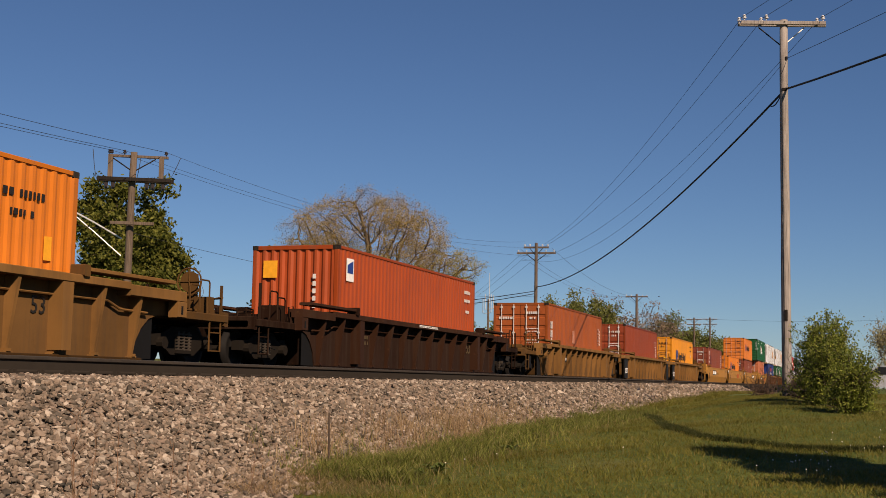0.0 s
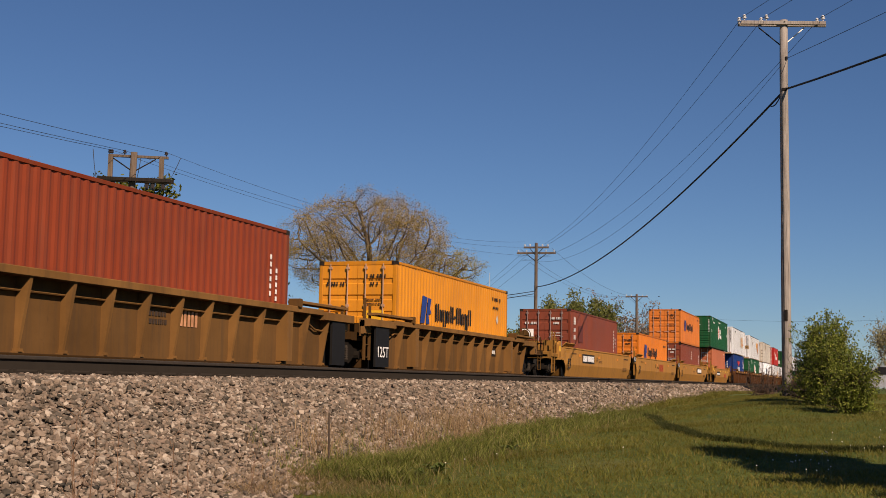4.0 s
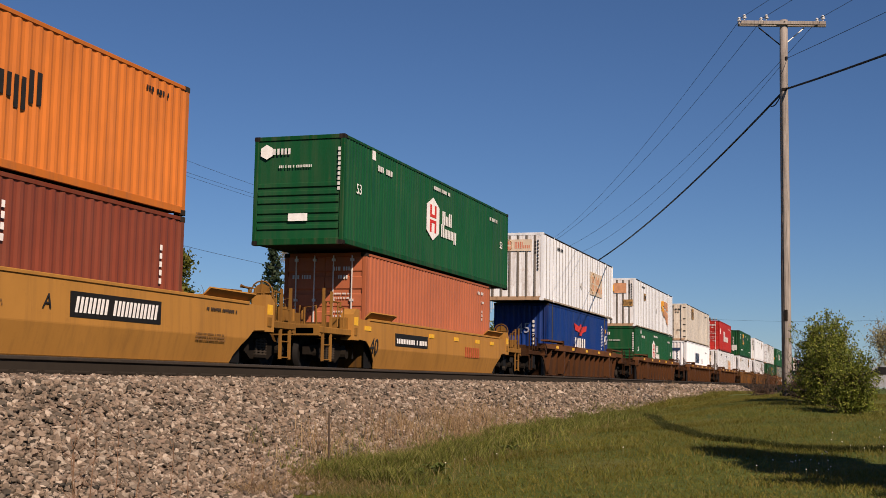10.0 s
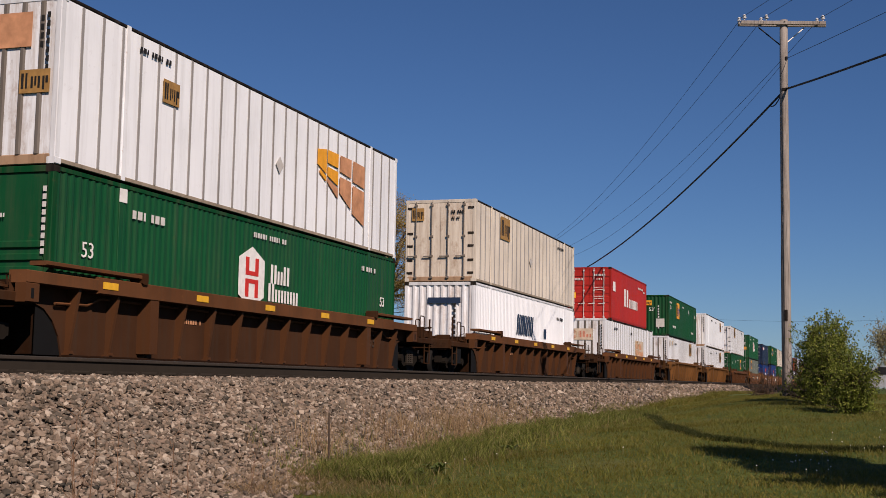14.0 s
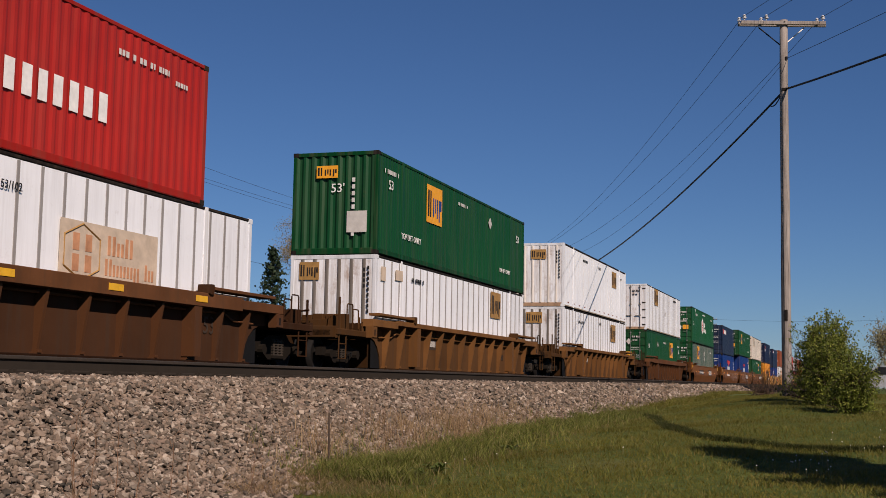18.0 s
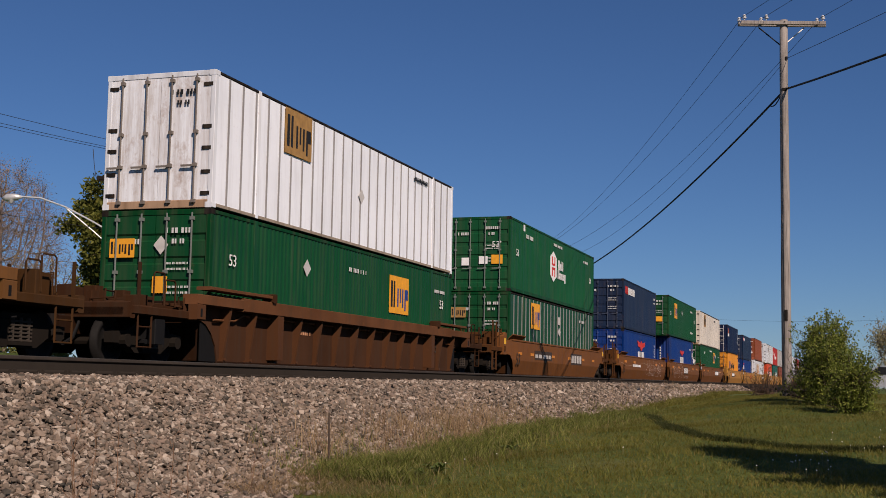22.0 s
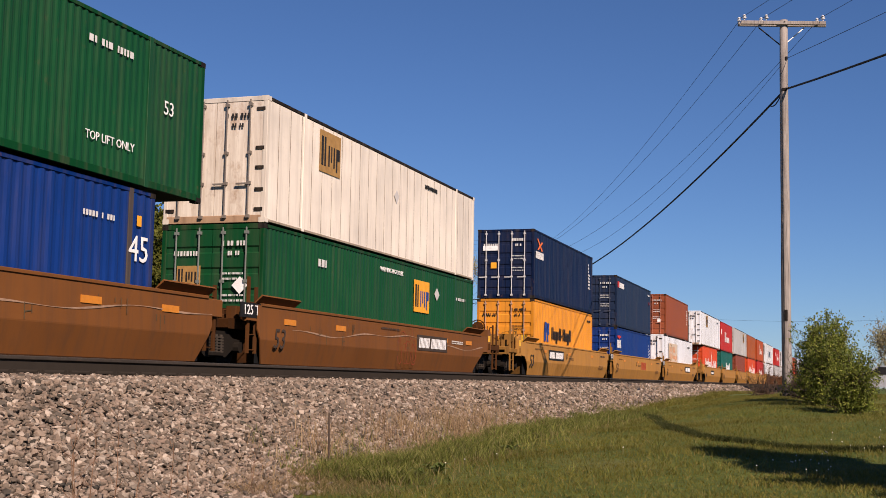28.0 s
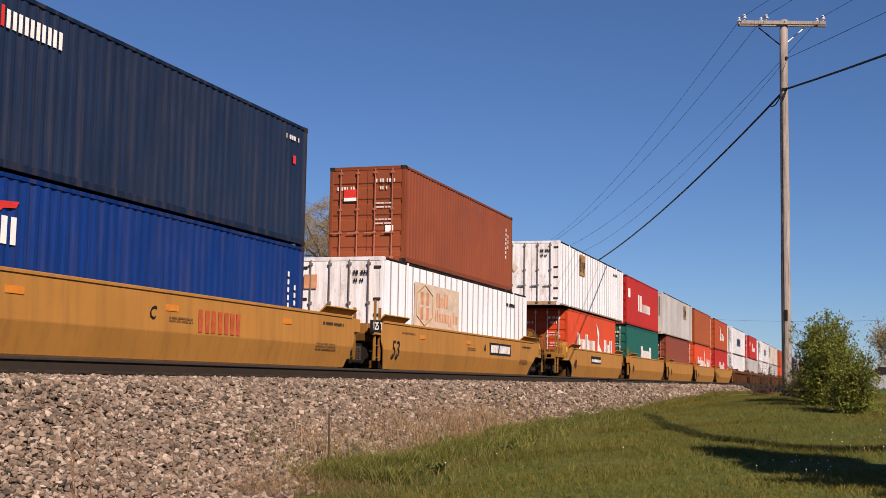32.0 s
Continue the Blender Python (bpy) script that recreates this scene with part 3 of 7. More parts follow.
def emblem(c, mk, L, W, H):
    """Painted devices on the side that faces the lawn: kind, u0, u1 metres from the near end, z0, z1 up from the bottom."""
    kind, u0, u1, z0, z1 = mk[:5]
    y = -W / 2 - 0.004
    if c["skin"] == "plate":
        y -= 0.016
    x0, x1 = -L / 2 + u0, -L / 2 + u1
    w, h = x1 - x0, z1 - z0
    pale = c["colour"] in ("white", "cream", "grey", "orange", "amber", "orange_dull")

    def put(m, mat, label):
        part("marking", m, mat, c, label)

    def shape(pts, mat, label, lift=0.0):
        put(Mesh().prism([(x0 + a * w, z0 + b * h) for a, b in pts], y - 0.006 - lift, y - lift), mat, label)

    def rects(rs, mat, label, lift=0.006):
        for a, b, p, q in rs:
            put(Mesh().box(x0 + a * w, x0 + b * w, y - 0.006 - lift, y - lift, z0 + p * h, z0 + q * h), mat, label)

    if kind == "name":
        put(fit_bars(Mesh(), x0, x1, z0, z1, y, mk[5], mk[7] if len(mk) > 7 else 0.0), mk[6], "row of plain painted bars")
    elif kind == "ship":
        shape([(0, 0), (0.36, 0), (0.62, 0.95), (0.18, 1.0)], blue_mk, "blue slanted device")
        shape([(0.52, 0), (0.84, 0), (0.72, 0.34), (1.0, 0.40), (0.88, 0.56), (0.98, 0.93), (0.70, 0.95), (0.60, 0.45)], blue_mk, "blue slanted device")
    elif kind == "hex":
        shape([(0, 0.2), (0.5, 0), (1, 0.2), (1, 0.8), (0.5, 1), (0, 0.8)], white_mk, "white six-sided device")
        rects([(0.25, 0.38, 0.53, 0.82), (0.62, 0.75, 0.53, 0.82), (0.25, 0.38, 0.18, 0.47), (0.62, 0.75, 0.18, 0.47), (0.38, 0.62, 0.53, 0.6), (0.38, 0.62, 0.40, 0.47)], red_mk, "red bar")
    elif kind in ("emp", "emp_old"):
        shape([(0, 0), (1, 0), (1, 1), (0, 1)], amber_mk if kind == "emp" else brass_mk, "amber square panel" if kind == "emp" else "faded ochre panel")
        rects([(0.07, 0.16, 0.16, 0.86), (0.21, 0.28, 0.16, 0.86)], black_mk, "dark bar")
        rects([(0.40, 0.46, 0.18, 0.68), (0.53, 0.58, 0.30, 0.68), (0.65, 0.71, 0.18, 0.68), (0.78, 0.84, 0.10, 0.68), (0.84, 0.95, 0.40, 0.68)], blue_mk if kind == "emp" else black_mk, "blue bar")
    elif kind == "hub_old":
        shape([(0, 0), (1, 0), (1, 1), (0, 1)], tan_mk, "tan faded patch")
        rects([(0.12, 0.18, 0.52, 0.8), (0.24, 0.30, 0.52, 0.8), (0.12, 0.18, 0.18, 0.46), (0.24, 0.30, 0.18, 0.46)], faded_mk, "faded red bar")
        m = fit_bars(Mesh(), x0 + 0.46 * w, x0 + 0.72 * w, z0 + 0.52 * h, z0 + 0.85 * h, y - 0.006, "TsT")
        put(fit_bars(m, x0 + 0.44 * w, x0 + 0.96 * w, z0 + 0.10 * h, z0 + 0.46 * h, y - 0.006, "Tsssd is"), faded_mk, "faded red bars")
        hexa = [(0.04, 0.25), (0.21, 0.04), (0.38, 0.25), (0.38, 0.75), (0.21, 0.96), (0.04, 0.75)]
        m = Mesh()
        m.tube([(x0 + a * w, y - 0.008, z0 + b * h) for a, b in hexa + hexa[:1]], 0.02, 4, False)
        put(m, brass_mk, "brown outlined hexagon")
    elif kind == "shield":
        for pts, mat in (([(0, .72), (.18, .62), (.18, 1), (0, .95)], amber_mk), ([(.2, .6), (.42, .5), (.42, .72), (.2, .74)], amber_mk), ([(.2, .8), (.42, .78), (.42, 1), (.2, 1)], amber_mk),
                         ([(.05, .6), (.18, .5), (.18, .58), (.05, .66)], amber_mk), ([(.2, .5), (.42, .3), (.42, .46), (.2, .56)], faded_mk),
                         ([(.46, .74), (.7, .7), (.7, 1), (.46, 1)], faded_mk), ([(.74, .66), (1, .62), (1, .98), (.74, 1)], faded_mk), ([(.46, .4), (.7, .2), (.7, .64), (.46, .66)], faded_mk), ([(.74, .14), (1, 0), (1, .56), (.74, .6)], faded_mk)):
            shape(pts, mat, "faded shield piece")
    elif kind == "eagle":
        shape([(0, 1.0), (0.42, 0.78), (0.46, 1.0), (0.54, 1.0), (0.58, 0.78), (1, 0.95), (0.93, 0.45), (0.66, 0.3), (0.58, 0.0), (0.42, 0.0), (0.36, 0.3), (0.08, 0.4)], red_mk, "red winged device")
    elif kind == "cross":
        shape([(0, 0.95), (0.16, 1.0), (1, 0.1), (0.82, 0.0)], plain("orange_marking", (0.75, 0.16, 0.03), 0.5), "orange crossed device")
        shape([(0.05, 0.05), (0.2, 0.0), (0.98, 0.75), (0.85, 0.85)], plain("orange_marking", (0.75, 0.16, 0.03), 0.5), "orange crossed device", 0.006)
    elif kind == "swan":
        shape([(0, 1), (0.5, .7), (.45, .35), (1, .1), (.2, 0), (.25, .55)], white_mk, "white bird-like device")
    elif kind == "plate":
        shape([(0, 0), (1, 0), (1, 1), (0, 1)], white_mk, "white plate")
        shape([(0.12, 0.35), (0.88, 0.35), (0.88, 0.92), (0.12, 0.7)], blue_mk, "blue device", 0.006)
    elif kind == "panel":
        shape([(0, 0), (1, 0), (0.97, 1), (0, 0.98)], mk[5], mk[6])
    elif kind == "diamond":
        shape([(0, 0.5), (0.5, 0), (1, 0.5), (0.5, 1)], plain("grey_placard", (0.5, 0.48, 0.45), 0.6), "grey placard holder")
    elif kind == "bars":
        m = bar_rows(Mesh(), x0, x1, z0, z1, 1, int(u0 * 10) + 3, y)
        tagged(part("print", m, black_mk if pale else print_mk, c, "small painted bars"), kind="stuff")
    elif kind == "down":
        m = Mesh()
        n = max(3, int(h / 0.16))
        for k in range(n):
            m.box(x0, x1, y - 0.006, y, z0 + k * h / n, z0 + (k + 0.65) * h / n)
        tagged(part("print", m, black_mk if pale else white_mk, c, "small marks down the side"), kind="stuff")
    elif kind == "text":
        sign(c, mk[5], (x0 + x1) / 2, (z0 + z1) / 2, h, mk[6] if len(mk) > 6 else white_mk, y - 0.004, "painted " + mk[5])
    elif kind == "endtext":
        sign(c, mk[5], -L / 2 - 0.014, (z0 + z1) / 2, h, mk[6] if len(mk) > 6 else white_mk, -W / 2 + (u0 + u1) / 2, "painted " + mk[5], "end")
    elif kind == "end":
        # a patch on the near end: u0, u1 are across the end from the lawn side
        e = -L / 2 - (0.022 if c["near"] == "plate" else 0.03)
        ya, yb = -W / 2 + u0, -W / 2 + u1
        if "placard" in mk[6]:
            ym, zm = (ya + yb) / 2, (z0 + z1) / 2
            part("marking", Mesh().add([(e - 0.006, ya, zm), (e - 0.006, ym, z0), (e - 0.006, yb, zm), (e - 0.006, ym, z1)], [(0, 1, 2, 3)]), mk[5], c, mk[6])
            return
        part("marking", Mesh().box(e - 0.006, e, ya, yb, z0, z1), mk[5], c, mk[6])
        if "tan faded" in mk[6]:
            m = Mesh()
            for k in range(4):
                for q in (0.12, 0.56):
                    y = yb - (0.14 + 0.06 * k) * (yb - ya)
                    m.box(e - 0.010, e - 0.006, y - 0.022, y + 0.022, z0 + q * h, z0 + (q + 0.3) * h)
            for k in range(9):
                y = yb - (0.48 + 0.055 * k) * (yb - ya)
                m.box(e - 0.010, e - 0.006, y - 0.018, y + 0.018, z0 + 0.22 * h, z0 + (0.8 if k < 5 else 0.5) * h)
            tagged(part("bar_row", m, plain("faded_red_bars", (0.5, 0.13, 0.07), 0.7), c, "faded red bars on the patch"), kind="stuff")
            yc, zc = yb - 0.23 * (yb - ya), z0 + 0.5 * h
            ring = [(e - 0.008, yc + 0.23 * math.cos(k * math.pi / 3 + math.pi / 6), zc + 0.27 * math.sin(k * math.pi / 3 + math.pi / 6)) for k in range(7)]
            part("outline", Mesh().tube(ring, 0.012, 4, False), brass_mk, c, "brown outlined hexagon")
        if "panel" in mk[6]:
            m = Mesh()
            for a, b, p, q in ((0.06, 0.14, 0.2, 0.85), (0.20, 0.26, 0.2, 0.85), (0.38, 0.45, 0.2, 0.7), (0.50, 0.56, 0.3, 0.7), (0.61, 0.68, 0.2, 0.7), (0.76, 0.83, 0.12, 0.7), (0.86, 0.94, 0.4, 0.7)):
                m.box(e - 0.010, e - 0.006, yb - b * (yb - ya), yb - a * (yb - ya), z0 + p * h, z0 + q * h)
            tagged(part("bar_row", m, black_mk, c, "dark bars on the panel"), kind="stuff")


def end_marks(c, near, L, W, H, colour, old=False):
    """Print on the near end."""
    x = -L / 2 - 0.02
    mk = black_mk if colour in ("white", "cream", "grey", "orange", "amber", "orange_dull") else print_mk
    m = Mesh()
    r = random.Random(int(L * 10 + len(colour)))
    def row(y0, y1, z, h):
        yy = y0
        while yy < y1 - 0.03:
            ww = r.uniform(0.3, 0.6) * h
            m.box(x - 0.012, x - 0.006, -yy - min(ww, y1 - yy), -yy, z, z + h)
            yy += ww + h * r.choice((0.25, 0.3, 0.3, 0.8))
    # yy grows towards the lawn side
    if near in ("doors", "sdoors"):
        row(0.28, 0.92, H - 0.50, 0.11)
        row(0.42, 0.72, H - 0.72, 0.10)
        if near == "doors":
            for k in range(4):
                row(0.30, 0.85, H - 1.15 - k * 0.12 - (0.25 if k > 1 else 0), 0.045)
            row(-0.95, -0.35, H - 0.72, 0.11)
    elif near == "ribs":
        for k in range(9):
            m.box(x - 0.01, x - 0.004, -0.62, -0.53, 0.5 + k * 0.19, 0.62 + k * 0.19)
    elif near == "slats":
        row(-0.75, -0.2, H - 0.5, 0.16)
        row(-0.55, 0.4, H - 0.86, 0.07)
        for k in range(9):
            m.box(x - 0.016, x - 0.01, -1.2, -1.13, H - 0.45 - k * 0.13, H - 0.36 - k * 0.13)
    else:
        for k in range(9):
            m.box(x - 0.006, x - 0.001, -1.10, -1.04, H - 0.42 - k * 0.15, H - 0.32 - k * 0.15)
            if k < 4:
                m.box(x - 0.006, x - 0.001, -0.98, -0.92, H - 0.47 - k * 0.15, H - 0.37 - k * 0.15)
    tagged(part("print", m, mk, c, "small painted number bars"), kind="stuff")
    if near == "slats":
        part("marking", Mesh().box(x - 0.014, x - 0.008, -0.3, 0.25, 0.62, 0.82), white_mk, c, "white notice plate")
        m = Mesh()
        m.add([(x - 0.012, 0.92 + 0.2 * math.cos(a), H - 0.42 + 0.2 * math.sin(a)) for a in [k * math.pi / 3 + math.pi / 6 for k in range(6)]], [tuple(range(6))])
        part("marking", m, white_mk, c, "white six-sided device")


def container(xi, level, feet, H, style, colour, near, marks=(), extra="", base=None):
    L, W = DIM[feet]
    z = level if base is None else base
    long = {40: "forty-foot", 45: "forty-five-foot", 53: "fifty-three-foot"}[feet]
    face = {"doors": "with barred doors", "sdoors": "with smooth hinged doors", "ribs": "with a ribbed end wall", "plate": "with riveted end posts", "slats": "with a slatted end wall"}[near]
    skin = {"iso": "corrugated steel", "steel53": "corrugated steel", "plate": "sheet-and-post", "flush": "smooth-sided"}[style]
    c = thing("shipping_container", xi, 0, z, label=f"{WORDS[colour]} {long} {skin} container {extra or face}", category="container", group="containers on the train")
    c["colour"] = colour
    for name, me, label, subs in box_meshes(L, W, H, style, colour, near):
        p = part(name, me, None, c, label)
        for n2, me2, lab2 in subs:
            part(n2, me2, None, p, lab2)
    c["skin"], c["near"] = style, near
    for mk in marks:
        emblem(c, mk, L, W, H)
    end_marks(c, near, L, W, H, colour)
    for k in ("colour", "skin", "near"):
        del c[k]
    RIDERS.append((c, xi, z))
    return c


# ---- well cars ----
CARCOL = dict(yellow=(0.365, 0.180, 0.040), ochre=(0.185, 0.095, 0.030), brown=(0.080, 0.034, 0.014), plum=(0.034, 0.015, 0.008), russet=(0.130, 0.060, 0.019), copper=(0.158, 0.062, 0.017))
CARWORD = dict(yellow="yellow", ochre="dirty ochre-yellow", brown="rusty brown", plum="dark plum-brown", russet="rusty orange-brown", copper="copper-brown")


def carcoat(c):
    return paint("car_" + c, CARCOL[c], 0.55, 0.42 if c != "yellow" else 0.3, 0.2, dirtcol=(0.06, 0.042, 0.03))


CARPARTS = {}
wheel_m = plain("wheel_steel", (0.008, 0.007, 0.006), 0.8, 0.0, 0.3)
frame_m = paint("truck_frame", (0.016, 0.013, 0.010), 0.9, 0.4, 0.2, (0.07, 0.04, 0.02), dirtcol=(0.012, 0.010, 0.008))
spring_m = paint("spring_steel", (0.045, 0.037, 0.029), 0.8, 0.3, 0.3, (0.08, 0.045, 0.02))


def wheel_mesh():
    if "wheel" not in CARPARTS:
        m = Mesh()
        prof = [(0.0, 0.07), (0.10, 0.07), (0.14, 0.03), (0.33, 0.02), (0.36, 0.065), (0.44, 0.065), (0.455, -0.04), (0.47, -0.06), (0.36, -0.07), (0.33, -0.02), (0.0, -0.06)]
        n = 24
        vs = [(r * math.cos(2 * math.pi * k / n), -d, r * math.sin(2 * math.pi * k / n)) for k in range(n) for r, d in prof]
        q = len(prof)
        fs = [(k * q + i, k * q + i + 1, ((k + 1) % n) * q + i + 1, ((k + 1) % n) * q + i) for k in range(n) for i in range(q - 1)]
        m.add(vs, fs)
        CARPARTS["wheel"] = m.data("wheel", wheel_m, True)
        f = Mesh()
        f.prism([(-1.2, 0.42), (-1.2, 0.62), (-0.75, 0.66), (-0.45, 0.80), (0.45, 0.80), (0.75, 0.66), (1.2, 0.62), (1.2, 0.42), (0.75, 0.42), (0.45, 0.25), (-0.45, 0.25), (-0.75, 0.42)], -0.09, 0.09)
        for x in (-0.875, 0.875):
            f.tube([(x, -0.22, 0.47), (x, 0.05, 0.47)], 0.12, 10)
        f.box(-0.3, 0.3, -0.14, 0.1, 0.28, 0.34)
        CARPARTS["side_frame"] = f.data("side_frame", frame_m)
        s = Mesh()
        for x in (-0.2, 0.0, 0.2):
            s.tube([(x, -0.09, 0.34), (x, -0.09, 0.72)], 0.05, 6)
        for k in range(6):
            s.box(-0.27, 0.27, -0.135, -0.09, 0.345 + k * 0.06, 0.375 + k * 0.06)
        CARPARTS["spring"] = s.data("spring", spring_m)
        a = Mesh().tube([(0, -0.7, 0.455), (0, 0.7, 0.455)], 0.08, 8)
        CARPARTS["axle"] = a.data("axle", frame_m)
        b = Mesh().box(-0.22, 0.22, -1.05, 1.05, 0.5, 0.74, 0.03)
        CARPARTS["bolster"] = b.data("bolster", frame_m)
    return CARPARTS["wheel"]


def truck(car, x):
    """A two-axle truck, its pieces one level down."""
    wheel_mesh()
    t = part("truck", CARPARTS["bolster"], None, car, "black cast-steel truck", pose(x, 0, 0))
    for dx in (-0.875, 0.875):
        part("axle", CARPARTS["axle"], None, t, at=pose(dx, 0, 0))
        for s in (-1, 1):
            part("wheel", CARPARTS["wheel"], None, t, at=pose(dx, s * 0.755, 0.455, 0, 0, 0 if s < 0 else 180))
    for s in (-1, 1):
        part("side_frame", CARPARTS["side_frame"], None, t, at=pose(0, s * 1.0, 0, 0, 0, 0 if s < 0 else 180))
        tagged(part("spring", CARPARTS["spring"], None, t, "coil springs", pose(0, s * 1.0, 0, 0, 0, 0 if s < 0 else 180)), kind="stuff")


tab_m = plain("yellow_reflector", (0.72, 0.40, 0.02), 0.45)


def side_profile(hw, kind, near_out, far_out):
    """Outline in x, z of one side of the well."""
    top, bot = (1.42, 0.13)

    def end(sgn, outer):
        if kind == "ribbed":
            return [(sgn * (hw + 0.75), top - 0.06), (sgn * (hw + 0.75), 0.98), (sgn * (hw + 0.15), 0.96), (sgn * (hw - 0.12), 0.88), (sgn * (hw - 0.36), 0.70), (sgn * (hw - 0.54), 0.45), (sgn * (hw - 0.64), bot)]
        if outer:
            return [(sgn * (hw + 0.9), top - 0.05), (sgn * (hw + 0.9), 0.86), (sgn * (hw + 0.35), 0.84), (sgn * (hw - 0.15), 0.52), (sgn * (hw - 0.40), 0.30), (sgn * (hw - 0.5), bot)]
        return [(sgn * (hw + 0.28), top), (sgn * (hw + 0.28), 0.86), (sgn * (hw + 0.02), 0.42), (sgn * (hw - 0.16), bot)]
    return end(-1, near_out) + list(reversed(end(1, far_out)))


def flat_bar(m, x, y, z0, z1, w=0.045, t=0.025):
    return m.box(x - w, x + w, y - t, y + t, z0, z1)


def clutter(m, r, x0, x1, z0, z1, boxes, pipes):
    """Brackets, valves and pipes crowded on an end platform."""
    for k in range(boxes):
        x, y = r.uniform(x0, x1), r.uniform(-1.25, 1.15)
        w, d, h = r.uniform(0.04, 0.18), r.uniform(0.05, 0.25), r.uniform(0.08, 0.62)
        m.box(x - w, x + w, y - d, y + d, z0, min(z1, z0 + h), 0.015)
    for k in range(pipes):
        x, y = r.uniform(x0, x1), r.uniform(-1.3, 0.6)
        z = r.uniform(z0, z1)
        p = [(x, y, z0 - 0.05), (x + r.uniform(-.1, .1), y, z)]
        p.append((p[1][0] + r.uniform(-0.5, 0.5), y + r.uniform(-0.3, 0.5), z + r.uniform(-0.08, 0.08)))
        if k % 2:
            p.append((p[2][0], p[2][1], z0))
        m.tube([(min(max(q[0], x0), x1), q[1], q[2]) for q in p], r.choice((0.016, 0.022, 0.03)), 5)
    return m


def car_end(out, e, hw, half, outer, kind, colour, mat, endm, dark, seed):
    """Everything past one end of the well."""
    r = random.Random(seed)
    xs0, xs1 = sorted((e * (hw + 0.1), e * (half - 0.15)))
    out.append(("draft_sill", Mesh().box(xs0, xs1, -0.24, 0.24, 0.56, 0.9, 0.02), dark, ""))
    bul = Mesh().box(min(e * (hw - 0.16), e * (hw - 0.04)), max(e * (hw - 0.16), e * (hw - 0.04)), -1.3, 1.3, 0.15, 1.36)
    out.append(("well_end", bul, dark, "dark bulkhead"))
    # black sheets added inside the wheel arches to stand for the shade there
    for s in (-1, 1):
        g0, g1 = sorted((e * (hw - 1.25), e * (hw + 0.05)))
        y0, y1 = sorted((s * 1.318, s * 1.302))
        out.append(("gusset", Mesh().box(g0, g1, y0, y1, 0.14, 1.3), under_m, "black sheet added behind the wheel arch for its shade"))
    if not outer:
        xa, xb = sorted((e * (hw + 0.02), e * (half - 0.30)))
        out.append(("end_platform", Mesh().box(xa, xb, -1.2, 1.2, 0.86, 1.08, 0.02), dark, ""))
        for s in (-1, 1):
            x0, x1 = sorted((e * (hw + 0.25), e * (hw + 0.75)))
            y0, y1 = sorted((s * 1.46, s * 1.34))
            out.append(("end_bracket", Mesh().box(x0, x1, y0, y1, 1.04, 1.40, 0.015), mat, ""))
            y = s * 1.38
            lad = Mesh()
            xl = e * (hw + 0.55)
            z1 = 2.0 if e < 0 else 1.7
            flat_bar(lad, xl, y, 0.35, z1)
            flat_bar(lad, xl - e * 0.36, y, 0.35, z1 - 0.2)
            for z in (0.42, 0.75, 1.1, 1.45):
                lad.tube([(xl, y, z), (xl - e * 0.36, y, z)], 0.014, 4)
            out.append(("ladder", lad, endm, "steel ladder"))
        m = clutter(Mesh(), r, min(e * (hw + 0.1), e * (half - 0.3)), max(e * (hw + 0.1), e * (half - 0.3)), 1.08, 1.5, 5, 5)
        out.append(("brake_gear", m, endm, "brackets and brake piping"))
        return
    xa, xb = sorted((e * (hw + 0.1), e * (half - 0.55)))
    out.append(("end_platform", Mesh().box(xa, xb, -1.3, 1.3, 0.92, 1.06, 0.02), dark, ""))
    out.append(("end_beam", Mesh().box(min(e * (half - 0.72), e * (half - 0.55)), max(e * (half - 0.72), e * (half - 0.55)), -1.44, 1.44, 0.86, 1.16, 0.02), endm, ""))
    x0, x1 = sorted((e * (half - 0.6), e * (half + 0.14)))
    cp = Mesh().box(x0, x1, -0.09, 0.09, 0.74, 0.92, 0.02)
    xk = e * (half - 0.02)
    cp.box(xk - 0.17, xk + 0.17, -0.19, 0.15, 0.70, 0.97, 0.05)
    out.append(("coupler", cp, iron_m, "rusty knuckle coupler"))
    for y in (-0.35, 0.3):
        hose = Mesh().tube([(e * (half - 0.6), y, 0.8), (e * (half - 0.4), y - 0.02, 0.5), (e * (half - 0.1), y, 0.36), (e * half, y, 0.40)], 0.03, 5)
        out.append(("air_hose", hose, under_m, "black rubber air hose"))
    for s in (-1, 1):
        y = s * 1.42
        # sill along the platform, then the upright bars with their rungs
        c0, c1 = sorted((e * (hw + (0.75 if kind == "ribbed" else 1.3)), e * (half - 0.6)))
        y0, y1 = sorted((s * 1.46, s * 1.30))
        out.append(("side_sill", Mesh().box(c0, c1, y0, y1, 0.94, 1.10, 0.015), endm, ""))
        xl = e * (half - 0.85)
        lad = Mesh()
        if kind == "ribbed":
            z0, z1 = 0.34, 1.9 if e < 0 else 1.7
            for dx in (0, -e * 0.46):
                lad.tube([(xl + dx, y, z0), (xl + dx, y, 1.15)], 0.02, 5)
            flat_bar(lad, xl, y, 1.1, z1, 0.03, 0.02)
            for z in (0.35, 0.72, 1.1):
                lad.tube([(xl, y, z), (xl - e * 0.46, y, z)], 0.016, 5)
        else:
            z0, z1 = 0.26, 2.05 if e < 0 else 1.9
            for dx in (0, -e * 0.48):
                flat_bar(lad, xl + dx, y, z0, z1 if dx == 0 else z1 - 0.05, 0.05, 0.02)
            for z in (0.30, 0.66, 1.0, 1.4):
                lad.tube([(xl, y, z), (xl - e * 0.48, y, z)], 0.016, 5)
        out.append(("ladder", lad, endm, "steel ladder"))
